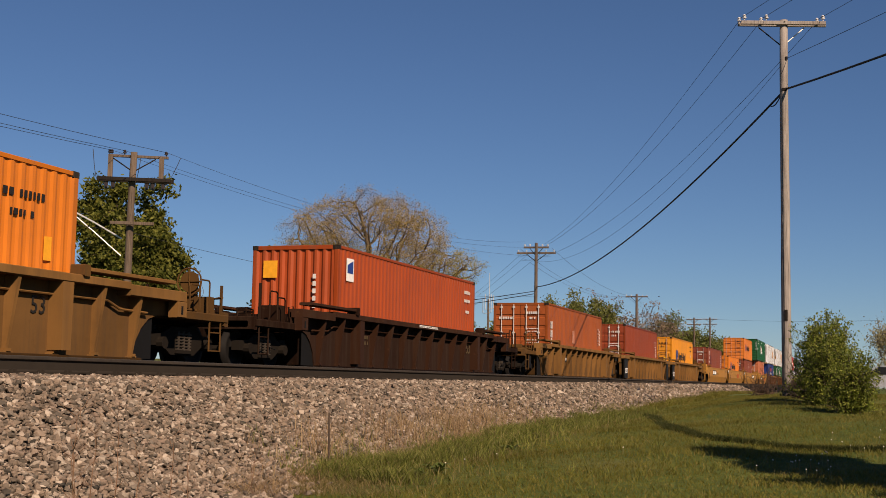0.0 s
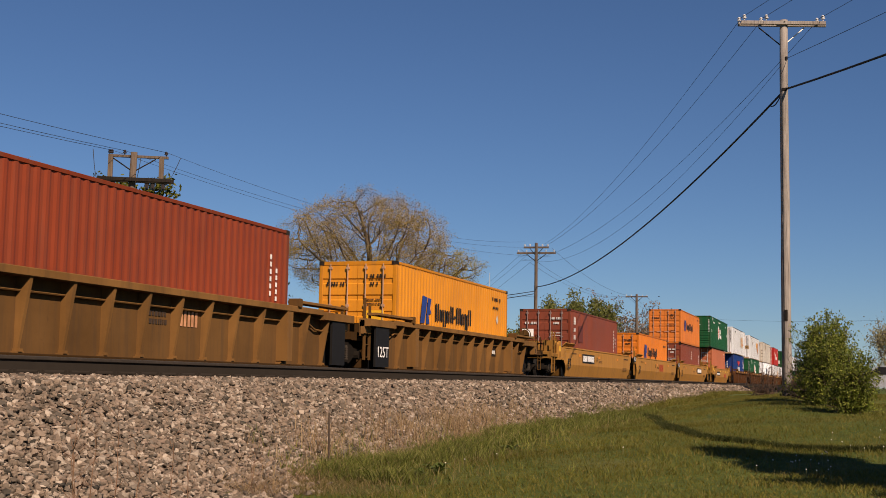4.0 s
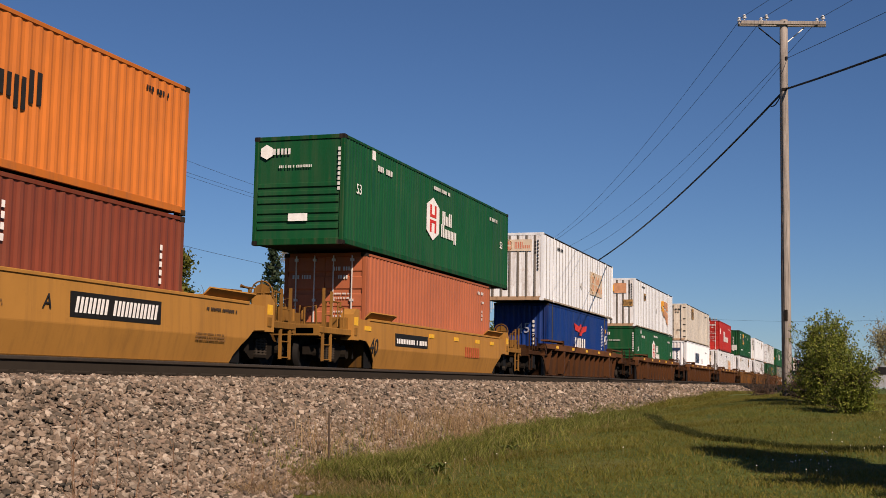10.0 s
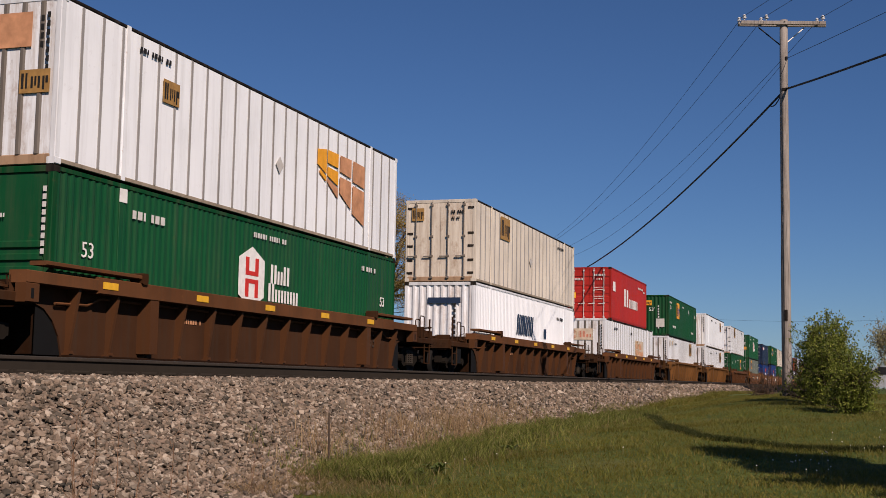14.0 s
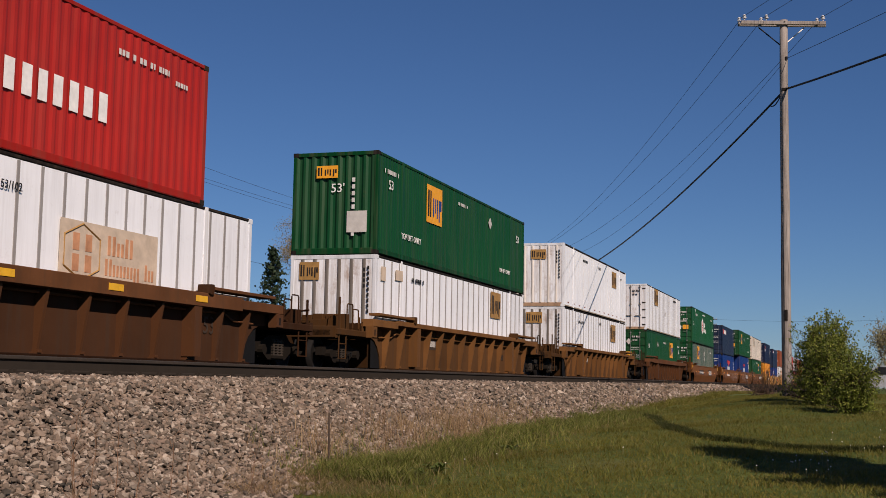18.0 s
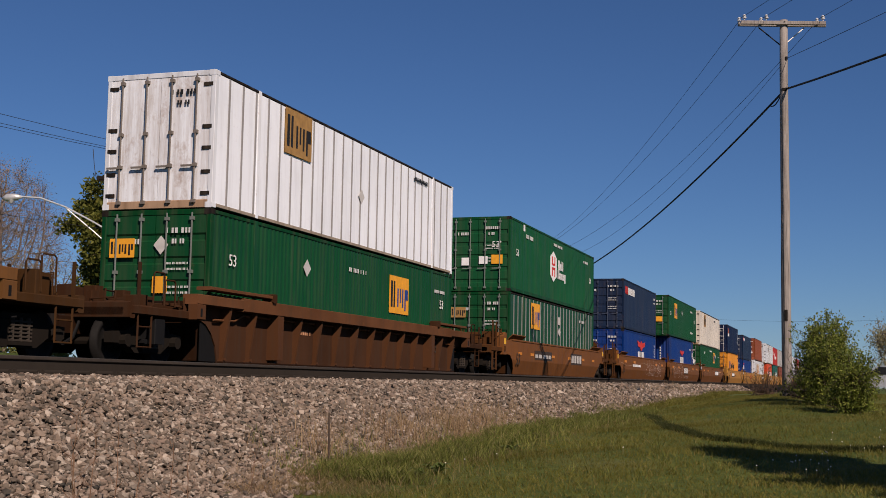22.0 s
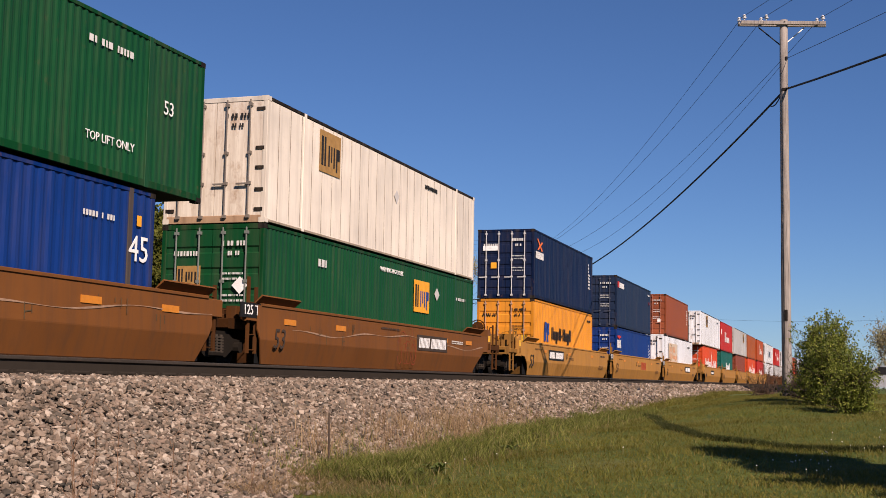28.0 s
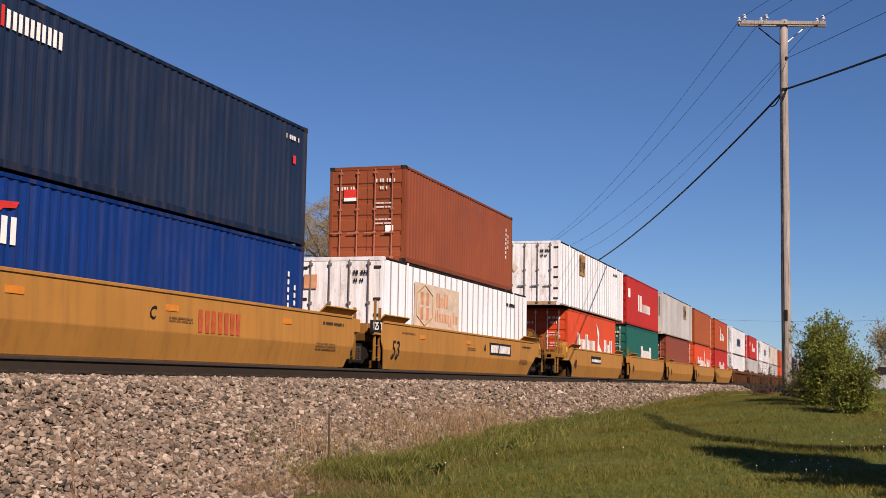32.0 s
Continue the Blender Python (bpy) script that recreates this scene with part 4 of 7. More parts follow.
        for dx, h in ((0.75, 1.72), (1.15, 1.60)):
            x = e * (half - 0.6 - dx)
            gr = Mesh().tube([(x, y, 1.14), (x, y, h), (x - e * 0.05, y, h + 0.04), (x - e * 0.34, y, h + 0.04), (x - e * 0.38, y, h), (x - e * 0.38, y, 1.14)], 0.018, 5)
            out.append(("handrail", gr, endm, ""))
        if kind == "ribbed":
            x0, x1 = sorted((e * (hw + 0.42), e * (hw + 0.76)))
            y0, y1 = sorted((s * 1.64, s * 1.44))
            po = Mesh().box(x0, x1, y0, y1, 0.94, 1.24, 0.012)
            out.append(("corner_post", po, mat, ""))
            # no opening is cut: a black block stands for the slot's shade
            out.append(("slot", Mesh().box((x0 + x1) / 2 - 0.035, (x0 + x1) / 2 + 0.035, y0 - 0.004 if s < 0 else y1 - 0.03, y0 + 0.03 if s < 0 else y1 + 0.004, 1.0, 1.16), under_m, "black block standing for a shaded lifting slot"))
        else:
            x0, x1 = sorted((e * (hw + 0.88), e * (hw + 1.32)))
            y0, y1 = sorted((s * 1.50, s * 1.16))
            bx = Mesh().prism([(x0, 0.84), (x1, 0.84), (x1, 1.50 if e > 0 else 1.64), ((x0 + x1) / 2, 1.66), (x0, 1.64 if e > 0 else 1.50)], y0, y1)
            out.append(("corner_box", bx, mat, ""))
            yf = y0 if s < 0 else y1
            out.append(("reflector", Mesh().box(x0 + 0.09, x1 - 0.09, yf - 0.006, yf + 0.006, 1.22, 1.44), tab_m, "faded yellow panel"))
            out.append(("cover", Mesh().box(x0 + 0.1, x1 - 0.16, yf - 0.02, yf + 0.02, 0.96, 1.16, 0.005), endm, ""))
    m0, m1 = sorted((e * (hw + 0.25), e * (half - 0.75)))
    gear = clutter(Mesh(), r, m0, m1, 1.05, 1.85 if kind == "smooth" else 1.5, 20, 18)
    out.append(("brake_gear", gear, endm, "crowded brackets, valves and brake pipes"))
    tank = Mesh().tube([(e * (hw + 0.4), 0.5, 1.24), (e * (hw + 1.3), 0.5, 1.24)], 0.17, 10)
    out.append(("air_tank", tank, dark, "brake air reservoir"))
    low = clutter(Mesh(), r, m0, m1, 0.42, 0.9, 7, 6)
    out.append(("rigging", low, under_m, "black brake rigging"))
    if e > 0 and colour not in ("brown", "russet", "plum"):
        bw = Mesh()
        n = 16
        xw = e * (half - 1.0)
        pts = [(xw, -0.75 + 0.28 * math.cos(2 * math.pi * q / n), 1.78 + 0.28 * math.sin(2 * math.pi * q / n)) for q in range(n + 1)]
        bw.tube(pts, 0.02, 5)
        for q in range(0, n, 4):
            bw.tube([(xw, -0.75, 1.78), pts[q]], 0.016, 4)
        bw.tube([(xw + 0.01, -0.75, 1.78), (xw + 0.03, -0.75, 1.78)], 0.22, 14)
        bw.tube([(xw + 0.03, -0.75, 1.78), (xw + 0.16, -0.75, 1.78)], 0.13, 10)
        bw.box(xw + 0.05, xw + 0.18, -0.87, -0.63, 1.06, 1.95, 0.02)
        out.append(("brake_wheel", bw, endm, "hand brake wheel"))


def well_car(xi, feet, kind, colour, near_half, far_half, near_out, far_out, trucks, marks=()):
    hw = {53: 8.35, 40: 6.35}[feet]
    col = CARCOL[colour]
    mat = carcoat(colour)
    # frame coat: a quarter of the car colour, under-car shade included
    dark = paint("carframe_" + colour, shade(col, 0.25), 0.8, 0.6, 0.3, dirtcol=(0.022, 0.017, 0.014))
    endm = paint("carend_" + colour, shade(col, {"yellow": 0.62, "ochre": 0.5, "brown": 0.5}.get(colour, 0.45)), 0.85, 0.5, 0.4, (0.10, 0.045, 0.02), (0.05, 0.034, 0.022), 0.3)
    # side plates: grime over a base darkened to imitate shade in the recess
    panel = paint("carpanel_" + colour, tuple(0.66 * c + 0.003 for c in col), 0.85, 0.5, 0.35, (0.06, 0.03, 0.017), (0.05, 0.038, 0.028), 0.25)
    # brown and russet chords lightened: a sunlit look mixed into the worn paint
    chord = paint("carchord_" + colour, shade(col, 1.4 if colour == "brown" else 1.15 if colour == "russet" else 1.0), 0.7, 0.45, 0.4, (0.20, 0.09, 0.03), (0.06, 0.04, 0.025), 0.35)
    word = "post-ribbed sides" if kind == "ribbed" else "smooth folded sides"
    car = thing("well_car", xi, 0, 0, label=f"{CARWORD[colour]} steel well car with {word} on the track", category="rail car", group="well cars of the train")
    key = (feet, kind, colour, near_half, far_half, near_out, far_out)
    if key not in CARPARTS:
        out = []
        yo = 1.55 if kind == "ribbed" else 1.47
        prof = side_profile(hw, kind, near_out, far_out)
        for s in (-1, 1):
            if kind == "ribbed":
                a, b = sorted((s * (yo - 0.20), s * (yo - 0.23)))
                out.append(("side_wall", Mesh().prism(prof, a, b), panel, "dull grimy side plate with recess shade in its colour"))
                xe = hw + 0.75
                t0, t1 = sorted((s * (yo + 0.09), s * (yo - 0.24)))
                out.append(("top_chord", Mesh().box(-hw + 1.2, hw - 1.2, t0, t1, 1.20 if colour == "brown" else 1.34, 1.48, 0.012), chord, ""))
                pipe = s * (yo - 0.13)
                if s < 0:
                    out.append(("side_pipe", Mesh().tube([(-hw + 0.3, pipe, 0.98), (-hw + 1.2, pipe, 1.0), (-hw + 1.6, pipe, 1.13), (hw - 1.6, pipe, 1.13), (hw - 1.2, pipe, 1.0), (hw - 0.3, pipe, 0.98)], 0.024, 6), chord, ""))
                for e in (-1, 1):
                    x0, x1 = sorted((e * (hw - 1.2), e * xe))
                    out.append(("end_chord", Mesh().box(x0, x1, t0, t1, 1.24, 1.44, 0.012), chord, ""))
                    g0, g1 = sorted((e * (hw - 2.6), e * (hw + 0.3)))
                    cut = 3
                    for k in range(cut):
                        ga, gb = g0 + (g1 - g0) * k / cut + 0.006, g0 + (g1 - g0) * (k + 1) / cut - 0.006
                        out.append(("container_guide", Mesh().box(ga, gb, min(s * 1.34, s * 1.66), max(s * 1.34, s * 1.66), 1.55, 1.62, 0.01), chord, "loading guide"))
                    xn = e * (hw - 2.6)
                    out.append(("guide_hinge", Mesh().box(xn - 0.09, xn + 0.09, min(s * 1.4, s * 1.68), max(s * 1.4, s * 1.68), 1.46, 1.66, 0.02), endm, ""))
                b0, b1 = sorted((s * (yo + 0.0), s * (yo - 0.25)))
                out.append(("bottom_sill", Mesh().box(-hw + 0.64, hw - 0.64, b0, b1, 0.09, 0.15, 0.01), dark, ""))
                n = round((2 * hw - 1.4) / 1.22)
                for i in range(n + 1 if s < 0 else 0):
                    x = -hw + 0.75 + i * (2 * hw - 1.5) / n
                    rib = Mesh().add([(x - 0.03, -yo + 0.13, 0.2), (x + 0.03, -yo + 0.13, 0.2), (x + 0.03, -yo + 0.21, 0.2), (x - 0.03, -yo + 0.21, 0.2),
                                     (x - 0.04, -yo - 0.06, 1.36), (x + 0.04, -yo - 0.06, 1.36), (x + 0.04, -yo + 0.21, 1.36), (x - 0.04, -yo + 0.21, 1.36)],
                                    [(0, 1, 5, 4), (1, 2, 6, 5), (2, 3, 7, 6), (3, 0, 4, 7), (0, 3, 2, 1), (4, 5, 6, 7)])
                    rib.box(x - 0.05, x + 0.05, -yo + 0.08, -yo + 0.2, 0.17, 0.22)
                    rib.box(x - 0.11, x + 0.11, -yo + 0.10, -yo + 0.2, 0.15, 0.18)
                    out.append(("rib", rib, mat if colour in ("brown", "plum") else chord, ""))
                # wide post near each end
                for e in (-1, 1) if s < 0 else ():
                    x = e * (hw - 3.03)
                    b0, b1 = sorted((s * (yo + 0.075), s * (yo - 0.21)))
                    out.append(("stake_pocket", Mesh().prism([(x - 0.13, 0.22), (x + 0.13, 0.22), (x + 0.15, 1.37), (x - 0.15, 1.37)], b0, b1), mat, ""))
            else:
                # upright plate down to a fold, below it a narrow plate tucks in
                fold, zf = 1.50, 0.66
                def yat(z):
                    return fold - 0.02 * (z - zf) / (1.40 - zf) if z >= zf else fold - 0.13 * (zf - z) / (zf - 0.13)
                m = Mesh()
                left = sorted([p for p in prof if p[0] < 0], key=lambda p: -p[1])
                right = sorted([p for p in prof if p[0] > 0], key=lambda p: -p[1])
                def xs_at(z, pts):
                    zs = [p[1] for p in pts][::-1]
                    return float(np.interp(z, zs, [p[0] for p in pts][::-1]))
                levels = [1.40, 1.28, 0.87, 0.84, 0.72, zf + 0.012, zf - 0.012, 0.52, 0.40, 0.30, 0.22, 0.13]
                vs = []
                for z in levels:
                    vs += [(xs_at(z, left), s * yat(z), z), (xs_at(z, right), s * yat(z), z)]
                k = len(vs)
                vs += [(x, y - s * 0.03, z) for x, y, z in vs]
                fs = []
                for i in range(len(levels) - 1):
                    fs += [(2 * i, 2 * i + 1, 2 * i + 3, 2 * i + 2), (k + 2 * i, k + 2 * i + 2, k + 2 * i + 3, k + 2 * i + 1),
                           (2 * i, 2 * i + 2, k + 2 * i + 2, k + 2 * i), (2 * i + 1, k + 2 * i + 1, k + 2 * i + 3, 2 * i + 3)]
                fs += [(0, k, k + 1, 1), (k - 2, k - 1, 2 * k - 1, 2 * k - 2)]
                m.add(vs, fs)
                out.append(("side_wall", m, mat, ""))
                t0, t1 = sorted((s * (yo + 0.035), s * (yo - 0.12)))
                out.append(("top_chord", Mesh().box(-hw - 0.1, hw + 0.1, t0, t1, 1.38, 1.45, 0.012), mat, ""))
                b0, b1 = sorted((s * (yo - 0.04), s * (yo - 0.18)))
                out.append(("bottom_sill", Mesh().box(-hw + 0.6, hw - 0.6, b0, b1, 0.08, 0.135, 0.01), dark, ""))
                for e in (-1, 1):
                    g0, g1 = sorted((e * (hw - 1.75), e * (hw + 0.25)))
                    gm = Mesh().add([(g0, s * 1.40, 1.45), (g1, s * 1.40, 1.45), (g1, s * 1.58, 1.60), (g0, s * 1.58, 1.60), (g0, s * 1.37, 1.45), (g1, s * 1.37, 1.45), (g1, s * 1.55, 1.63), (g0, s * 1.55, 1.63)],
                                    [(0, 1, 2, 3), (7, 6, 5, 4), (0, 4, 5, 1), (3, 2, 6, 7), (0, 3, 7, 4), (1, 5, 6, 2)])
                    out.append(("container_guide", gm, mat, "flared loading guide"))
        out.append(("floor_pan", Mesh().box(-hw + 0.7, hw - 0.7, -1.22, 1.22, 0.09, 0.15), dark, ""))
        for e, half, outer in ((-1, near_half, near_out), (1, far_half, far_out)):
            car_end(out, e, hw, half, outer, kind, colour, mat, endm, dark, feet + e + len(colour))
        CARPARTS[key] = [(n, m.data(n, mt), lab) for n, m, mt, lab in out]
    for n, me, lab in CARPARTS[key]:
        piece = part(n, me, None, car, lab)
        if n in ("brake_gear", "rigging"):
            tagged(piece, kind="stuff")
    for x in trucks:
        truck(car, x)
    for fn in marks:
        fn(car, hw)
    RIDERS.append((car, xi, 0.0))
    return car


SIDE_R, SIDE_S = -1.352, -1.497


def m_text(text, x, z, h, mat, y, label="", plate=None):
    def go(car, hw):
        if plate:
            w = h * 0.62 * len(text) / 2 + 0.12
            part("plate", Mesh().box(x - w, x + w, y - 0.004, y + 0.03, z - h * 0.72, z + h * 0.72), plate, car, "black stencil panel")
        sign(car, text, x, z, h, mat, y - 0.012, label, slant=0.2 if y < -1.49 else 0.0)
    return go


def m_bars(x0, x1, z0, z1, rows, seed, mat, y, plate=None):
    def go(car, hw):
        if plate:
            part("plate", Mesh().box(x0 - 0.1, x1 + 0.1, y - 0.004, y + 0.03, z0 - 0.08, z1 + 0.06), plate, car, "stencil panel")
        tagged(part("print", bar_rows(Mesh(), x0, x1, z0, z1, rows, seed, y - 0.006), mat, car, "small painted bars"), kind="stuff")
    return go


def m_name(x, w, z, h, mat, y, shape="TTT", plate=None, slant=0.0):
    def go(car, hw):
        if plate:
            part("plate", Mesh().box(x - 0.12, x + w + 0.12, y - 0.004, y + 0.03, z - 0.08, z + h + 0.08), plate, car, "stencil panel")
        part("marking", fit_bars(Mesh(), x, x + w, z, z + h, y - 0.006, shape, slant), mat, car, "row of plain painted bars")
    return go


def m_tabs(xs, z, mat, y, w=0.45, h=0.12):
    def go(car, hw):
        for x in xs:
            part("reflector", Mesh().box(x - w / 2, x + w / 2, y - 0.006, y + 0.03, z - h / 2, z + h / 2), mat, car, "reflective strip")
    return go


def m_scrawl(x0, x1, z0, z1, seed, y, mat=None, label="dull white sprayed loops"):
    """Loops and zigzags of sprayed paint."""
    def go(car, hw):
        r = random.Random(seed)
        m = Mesh()
        x = x0
        while x < x1:
            cx, cz = x + r.uniform(0, 0.3), r.uniform(z0 + 0.15, z1 - 0.1)
            rx, rz = r.uniform(0.12, 0.32), r.uniform(0.12, min(0.42, (z1 - z0) / 2))
            a0, a1 = r.uniform(0, 6), r.uniform(3.5, 7.0)
            pts = [(cx + rx * math.cos(a0 + a1 * k / 12), y - 0.01, min(z1, max(z0, cz + rz * math.sin(a0 + a1 * k / 12)))) for k in range(13)]
            wide = r.uniform(0.006, 0.013)
            yk = y - 0.003 - 0.0008 * (x - x0)
            vs = []
            for px, _, pz in pts:
                d = math.hypot(px - cx, pz - cz) or 1.0
                vs += [(px - wide * (px - cx) / d, yk, pz - wide * (pz - cz) / d), (px + wide * (px - cx) / d, yk, pz + wide * (pz - cz) / d)]
            m.add(vs, [(2 * i, 2 * i + 2, 2 * i + 3, 2 * i + 1) for i in range(len(pts) - 1)])
            x += r.uniform(0.14, 0.26)
        tagged(part("graffiti", m, mat or spray_mk, car, label), kind="stuff")
    return go


def m_wave(x0, x1, z, amp, seed, y):
    """One long wavering sprayed line with chalky smudges, and dark runs of old paint."""
    def go(car, hw):
        r = random.Random(seed)
        a, b = r.uniform(0, 6), r.uniform(0, 6)
        n = int((x1 - x0) / 0.12)
        vs = []
        for i in range(n + 1):
            x = x0 + (x1 - x0) * i / n
            c = z + amp * (math.sin(0.55 * x + a) + 0.4 * math.sin(1.7 * x + b))
            t = 0.012 + 0.008 * math.sin(2.3 * x + a)
            vs += [(x, y - 0.002, c - t), (x, y - 0.002, c + t)]
        m = Mesh().add(vs, [(2 * i, 2 * i + 2, 2 * i + 3, 2 * i + 1) for i in range(n)])
        tagged(part("graffiti", m, chalk_mk, car, "long wavering pale sprayed line"), kind="stuff")
        m = Mesh()
        for k in range(9):
            x, w, top = r.uniform(x0, x1), r.uniform(0.05, 0.2), r.uniform(z - 0.1, z + 0.3)
            for j in range(r.randint(1, 3)):
                u, d = x + j * w, r.uniform(0.08, 0.3)
                m.add([(u, y - 0.003, top), (u + 0.018, y - 0.003, top), (u + 0.03, y - 0.003, top - d), (u + 0.006, y - 0.003, top - d)], [(0, 3, 2, 1)])
            if k % 3:
                m.add([(x, y - 0.005, top - 0.16), (x + w, y - 0.005, top - 0.13), (x + w, y - 0.005, top - 0.11), (x, y - 0.005, top - 0.14)], [(0, 1, 2, 3)])
        tagged(part("paint_runs", m, worn_mk, car, "dark runs of old paint"), kind="stuff")
    return go


# one unit: place along the train, well, kind, colour, half lengths, outer ends, trucks
white_soft = plain("dull_white_marking", (0.52, 0.50, 0.46), 0.7)
rust_mk = plain("faded_rust_red_marking", (0.40, 0.085, 0.03), 0.7, 0, 0.25)
chalk_mk = plain("chalky_spray", (0.30, 0.19, 0.12), 0.85, 0, 0.3, 5)
old_red_mk = plain("old_red_spray", (0.24, 0.040, 0.018), 0.8, 0, 0.3, 4)
worn_mk = plain("worn_ochre_marking", (0.085, 0.06, 0.03), 0.8)
spray_mk = plain("sprayed_paint", (0.42, 0.33, 0.29), 0.7, 0, 0.3)
dark_soft = plain("dull_dark_marking", (0.05, 0.035, 0.025), 0.7)


def ribbed_single(xi, colour, marks=()):
    well_car(xi, 53, "ribbed", colour, 11.72, 11.72, True, True, (-9.95, 9.95), marks)


faint_mk = plain("faint_brown_marking", (0.16, 0.085, 0.03), 0.7)
y_marks = [m_bars(-7.0, -5.9, 1.16, 1.24, 1, 3, faint_mk, SIDE_S), m_bars(6.2, 7.4, 0.55, 0.72, 3, 4, faint_mk, SIDE_S), m_bars(6.6, 7.9, 1.16, 1.26, 1, 14, dark_soft, SIDE_S), m_bars(-0.6, 0.3, 0.86, 0.98, 2, 15, faint_mk, SIDE_S), m_tabs((-5.2, -0.5, 4.6), 1.12, plain("orange_reflector", (0.55, 0.2, 0.02), 0.5), SIDE_S)]


def triple(centres, kind, colour, marks, feet=53):
    shared = (centres[1] - centres[0]) / 2
    outer = {53: 11.5, 40: 10.2}[feet]
    to = {53: 9.8, 40: 8.2}[feet]
    for i, xi in enumerate(centres):
        first, last = i == 0, i == len(centres) - 1
        trucks = [(-to if first else -shared)] + ([to] if last else [])
        well_car(xi, feet, kind, colour, outer if first else round(shared, 2), outer if last else round(shared, 2), first, last, trucks, marks[i])


# ---- the train, front to back ----
HC, STD, LOW = 2.896, 2.591, 0.38


def two(h):
    return LOW + h + 0.02


black_plate = plain("black_stencil_panel", (0.012, 0.011, 0.010), 0.6)
SM = SIDE_S
ink_mk = plain("ink_marking", (0.02, 0.035, 0.075), 0.5)
n53 = m_text("53", -7.55, 0.68, 0.48, black_mk, SM - 0.004, "black painted 53")
ton = m_text("125 T", -8.92, 1.27, 0.22, white_mk, -1.463, "white stencilled 125 T", black_plate)


def idplate(x):
    return m_name(x - 1.3, 2.6, 0.86, 0.27, white_mk, SM - 0.004, "TTTT TTTTTT", black_plate, 0.2)


def ship(z, u=2.15):
    return [("ship", u, u + 1.02, z, z + 0.85), ("name", u + 1.45, u + 5.3, z - 0.02, z + 0.68, "TsdsT-TisdT", black_mk)]


def hexname(z):
    return [("hex", 6.6, 7.82, z, z + 1.35), ("name", 8.15, 9.1, z + 0.62, z + 1.05, "TsT", white_mk), ("name", 8.05, 9.6, z + 0.1, z + 0.62, "Tsssd", white_mk),
            ("bars", 2.4, 3.55, 2.3, 2.55), ("text", 0.85, 1.25, 1.42, 1.70, "53"), ("bars", 7.25, 8.95, 2.52, 2.7), ("text", 14.95, 15.35, 1.45, 1.72, "53"), ("bars", 13.6, 14.6, 2.35, 2.55), ("panel", 1.95, 2.2, 2.55, 2.8, white_mk, "small white lift mark")]


# two single ribbed cars
ribbed_single(-218.4, "ochre", [m_text("53", 4.90, 0.92, 0.3, black_mk, SIDE_R, "black painted 53"), m_bars(-1.6, -0.75, 0.8, 1.0, 1, 5, dark_soft, SIDE_R)])
container(-218.45, LOW, 40, HC, "iso", "orange", "doors", [("bars", 10.2, 11.3, 2.25, 2.45), ("bars", 10.4, 11.0, 1.95, 2.12), ("panel", 11.3, 11.5, 1.3, 1.7, amber_mk, "yellow label")])
ribbed_single(-194.9, "plum", [m_text("53", 4.90, 0.9, 0.34, worn_mk, SIDE_R, "worn faint 53"), m_bars(-5.1, -4.25, 0.75, 1.05, 2, 8, worn_mk, SIDE_R), m_bars(-0.9, 0.8, 1.39, 1.46, 2, 9, white_mk, -1.645)])
container(-194.9, LOW, 40, HC, "iso", "red", "ribs", [("plate", 0.55, 1.05, 2.0, 2.6), ("bars", 10.95, 11.6, 2.4, 2.58), ("bars", 10.95, 11.6, 2.12, 2.28), ("bars", 11.1, 11.5, 1.75, 1.9), ("end", 1.7, 2.1, 2.05, 2.5, amber_mk, "yellow height label")])
# ribbed ochre three-pack
rb = [m_bars(-5.12, -4.24, 0.84, 1.02, 1, 21, white_mk, SIDE_R, black_plate), m_bars(-3.95, -3.07, 0.84, 1.02, 1, 20, white_mk, SIDE_R, black_plate), m_text("53", 6.08, 0.75, 0.30, black_mk, SIDE_R, "black painted 53"), m_bars(-7.42, -6.7, 0.66, 0.95, 3, 22, faint_mk, SIDE_R)]


def black_near(car, hw):
    part("plate", Mesh().box(-hw - 0.25, -hw + 0.75, -1.60, -1.54, 0.17, 1.23), black_plate, car, "black end panel")
    sign(car, "125T", -hw + 0.25, 0.56, 0.30, white_mk, -1.612, "white stencilled 125T")


def black_end(car, hw):
    black_near(car, hw)
    part("plate", Mesh().box(hw - 0.55, hw + 0.25, -1.60, -1.54, 0.17, 1.23), black_plate, car, "black end panel")


triple((-171.7, -152.35, -133.0), "ribbed", "ochre", [rb, [black_end, m_bars(-0.44, 0.4, 0.8, 1.1, 2, 23, dark_soft, SIDE_R), m_name(0.75, 0.8, 0.8, 0.3, faded_mk, SIDE_R)], [black_near, m_bars(3.06, 3.95, 0.82, 1.03, 1, 24, white_mk, SIDE_R, black_plate), m_text("53", 6.08, 0.75, 0.30, black_mk, SIDE_R, "black painted 53")]])
container(-171.75, LOW, 40, HC, "iso", "rust", "doors", [("name", 0.55, 0.85, 1.8, 2.12, "T", white_mk), ("name", 0.55, 0.85, 1.42, 1.74, "T", white_mk), ("name", 0.6, 0.8, 1.1, 1.38, "T", white_mk), ("down", 11.1, 11.18, 1.4, 2.3), ("down", 11.45, 11.53, 1.4, 2.2), ("panel", 4.95, 5.4, 1.3, 1.9, plain("pale_patch", (0.46, 0.2, 0.13), 0.7, 0, 0.25), "pale scuffed patch")])
container(-152.45, LOW, 40, HC, "iso", "brick", "doors", [("down", 11.2, 11.28, 1.3, 2.3), ("down", 11.5, 11.58, 1.2, 2.0), ("end", 1.75, 1.95, 1.7, 1.95, white_mk, "white label")])
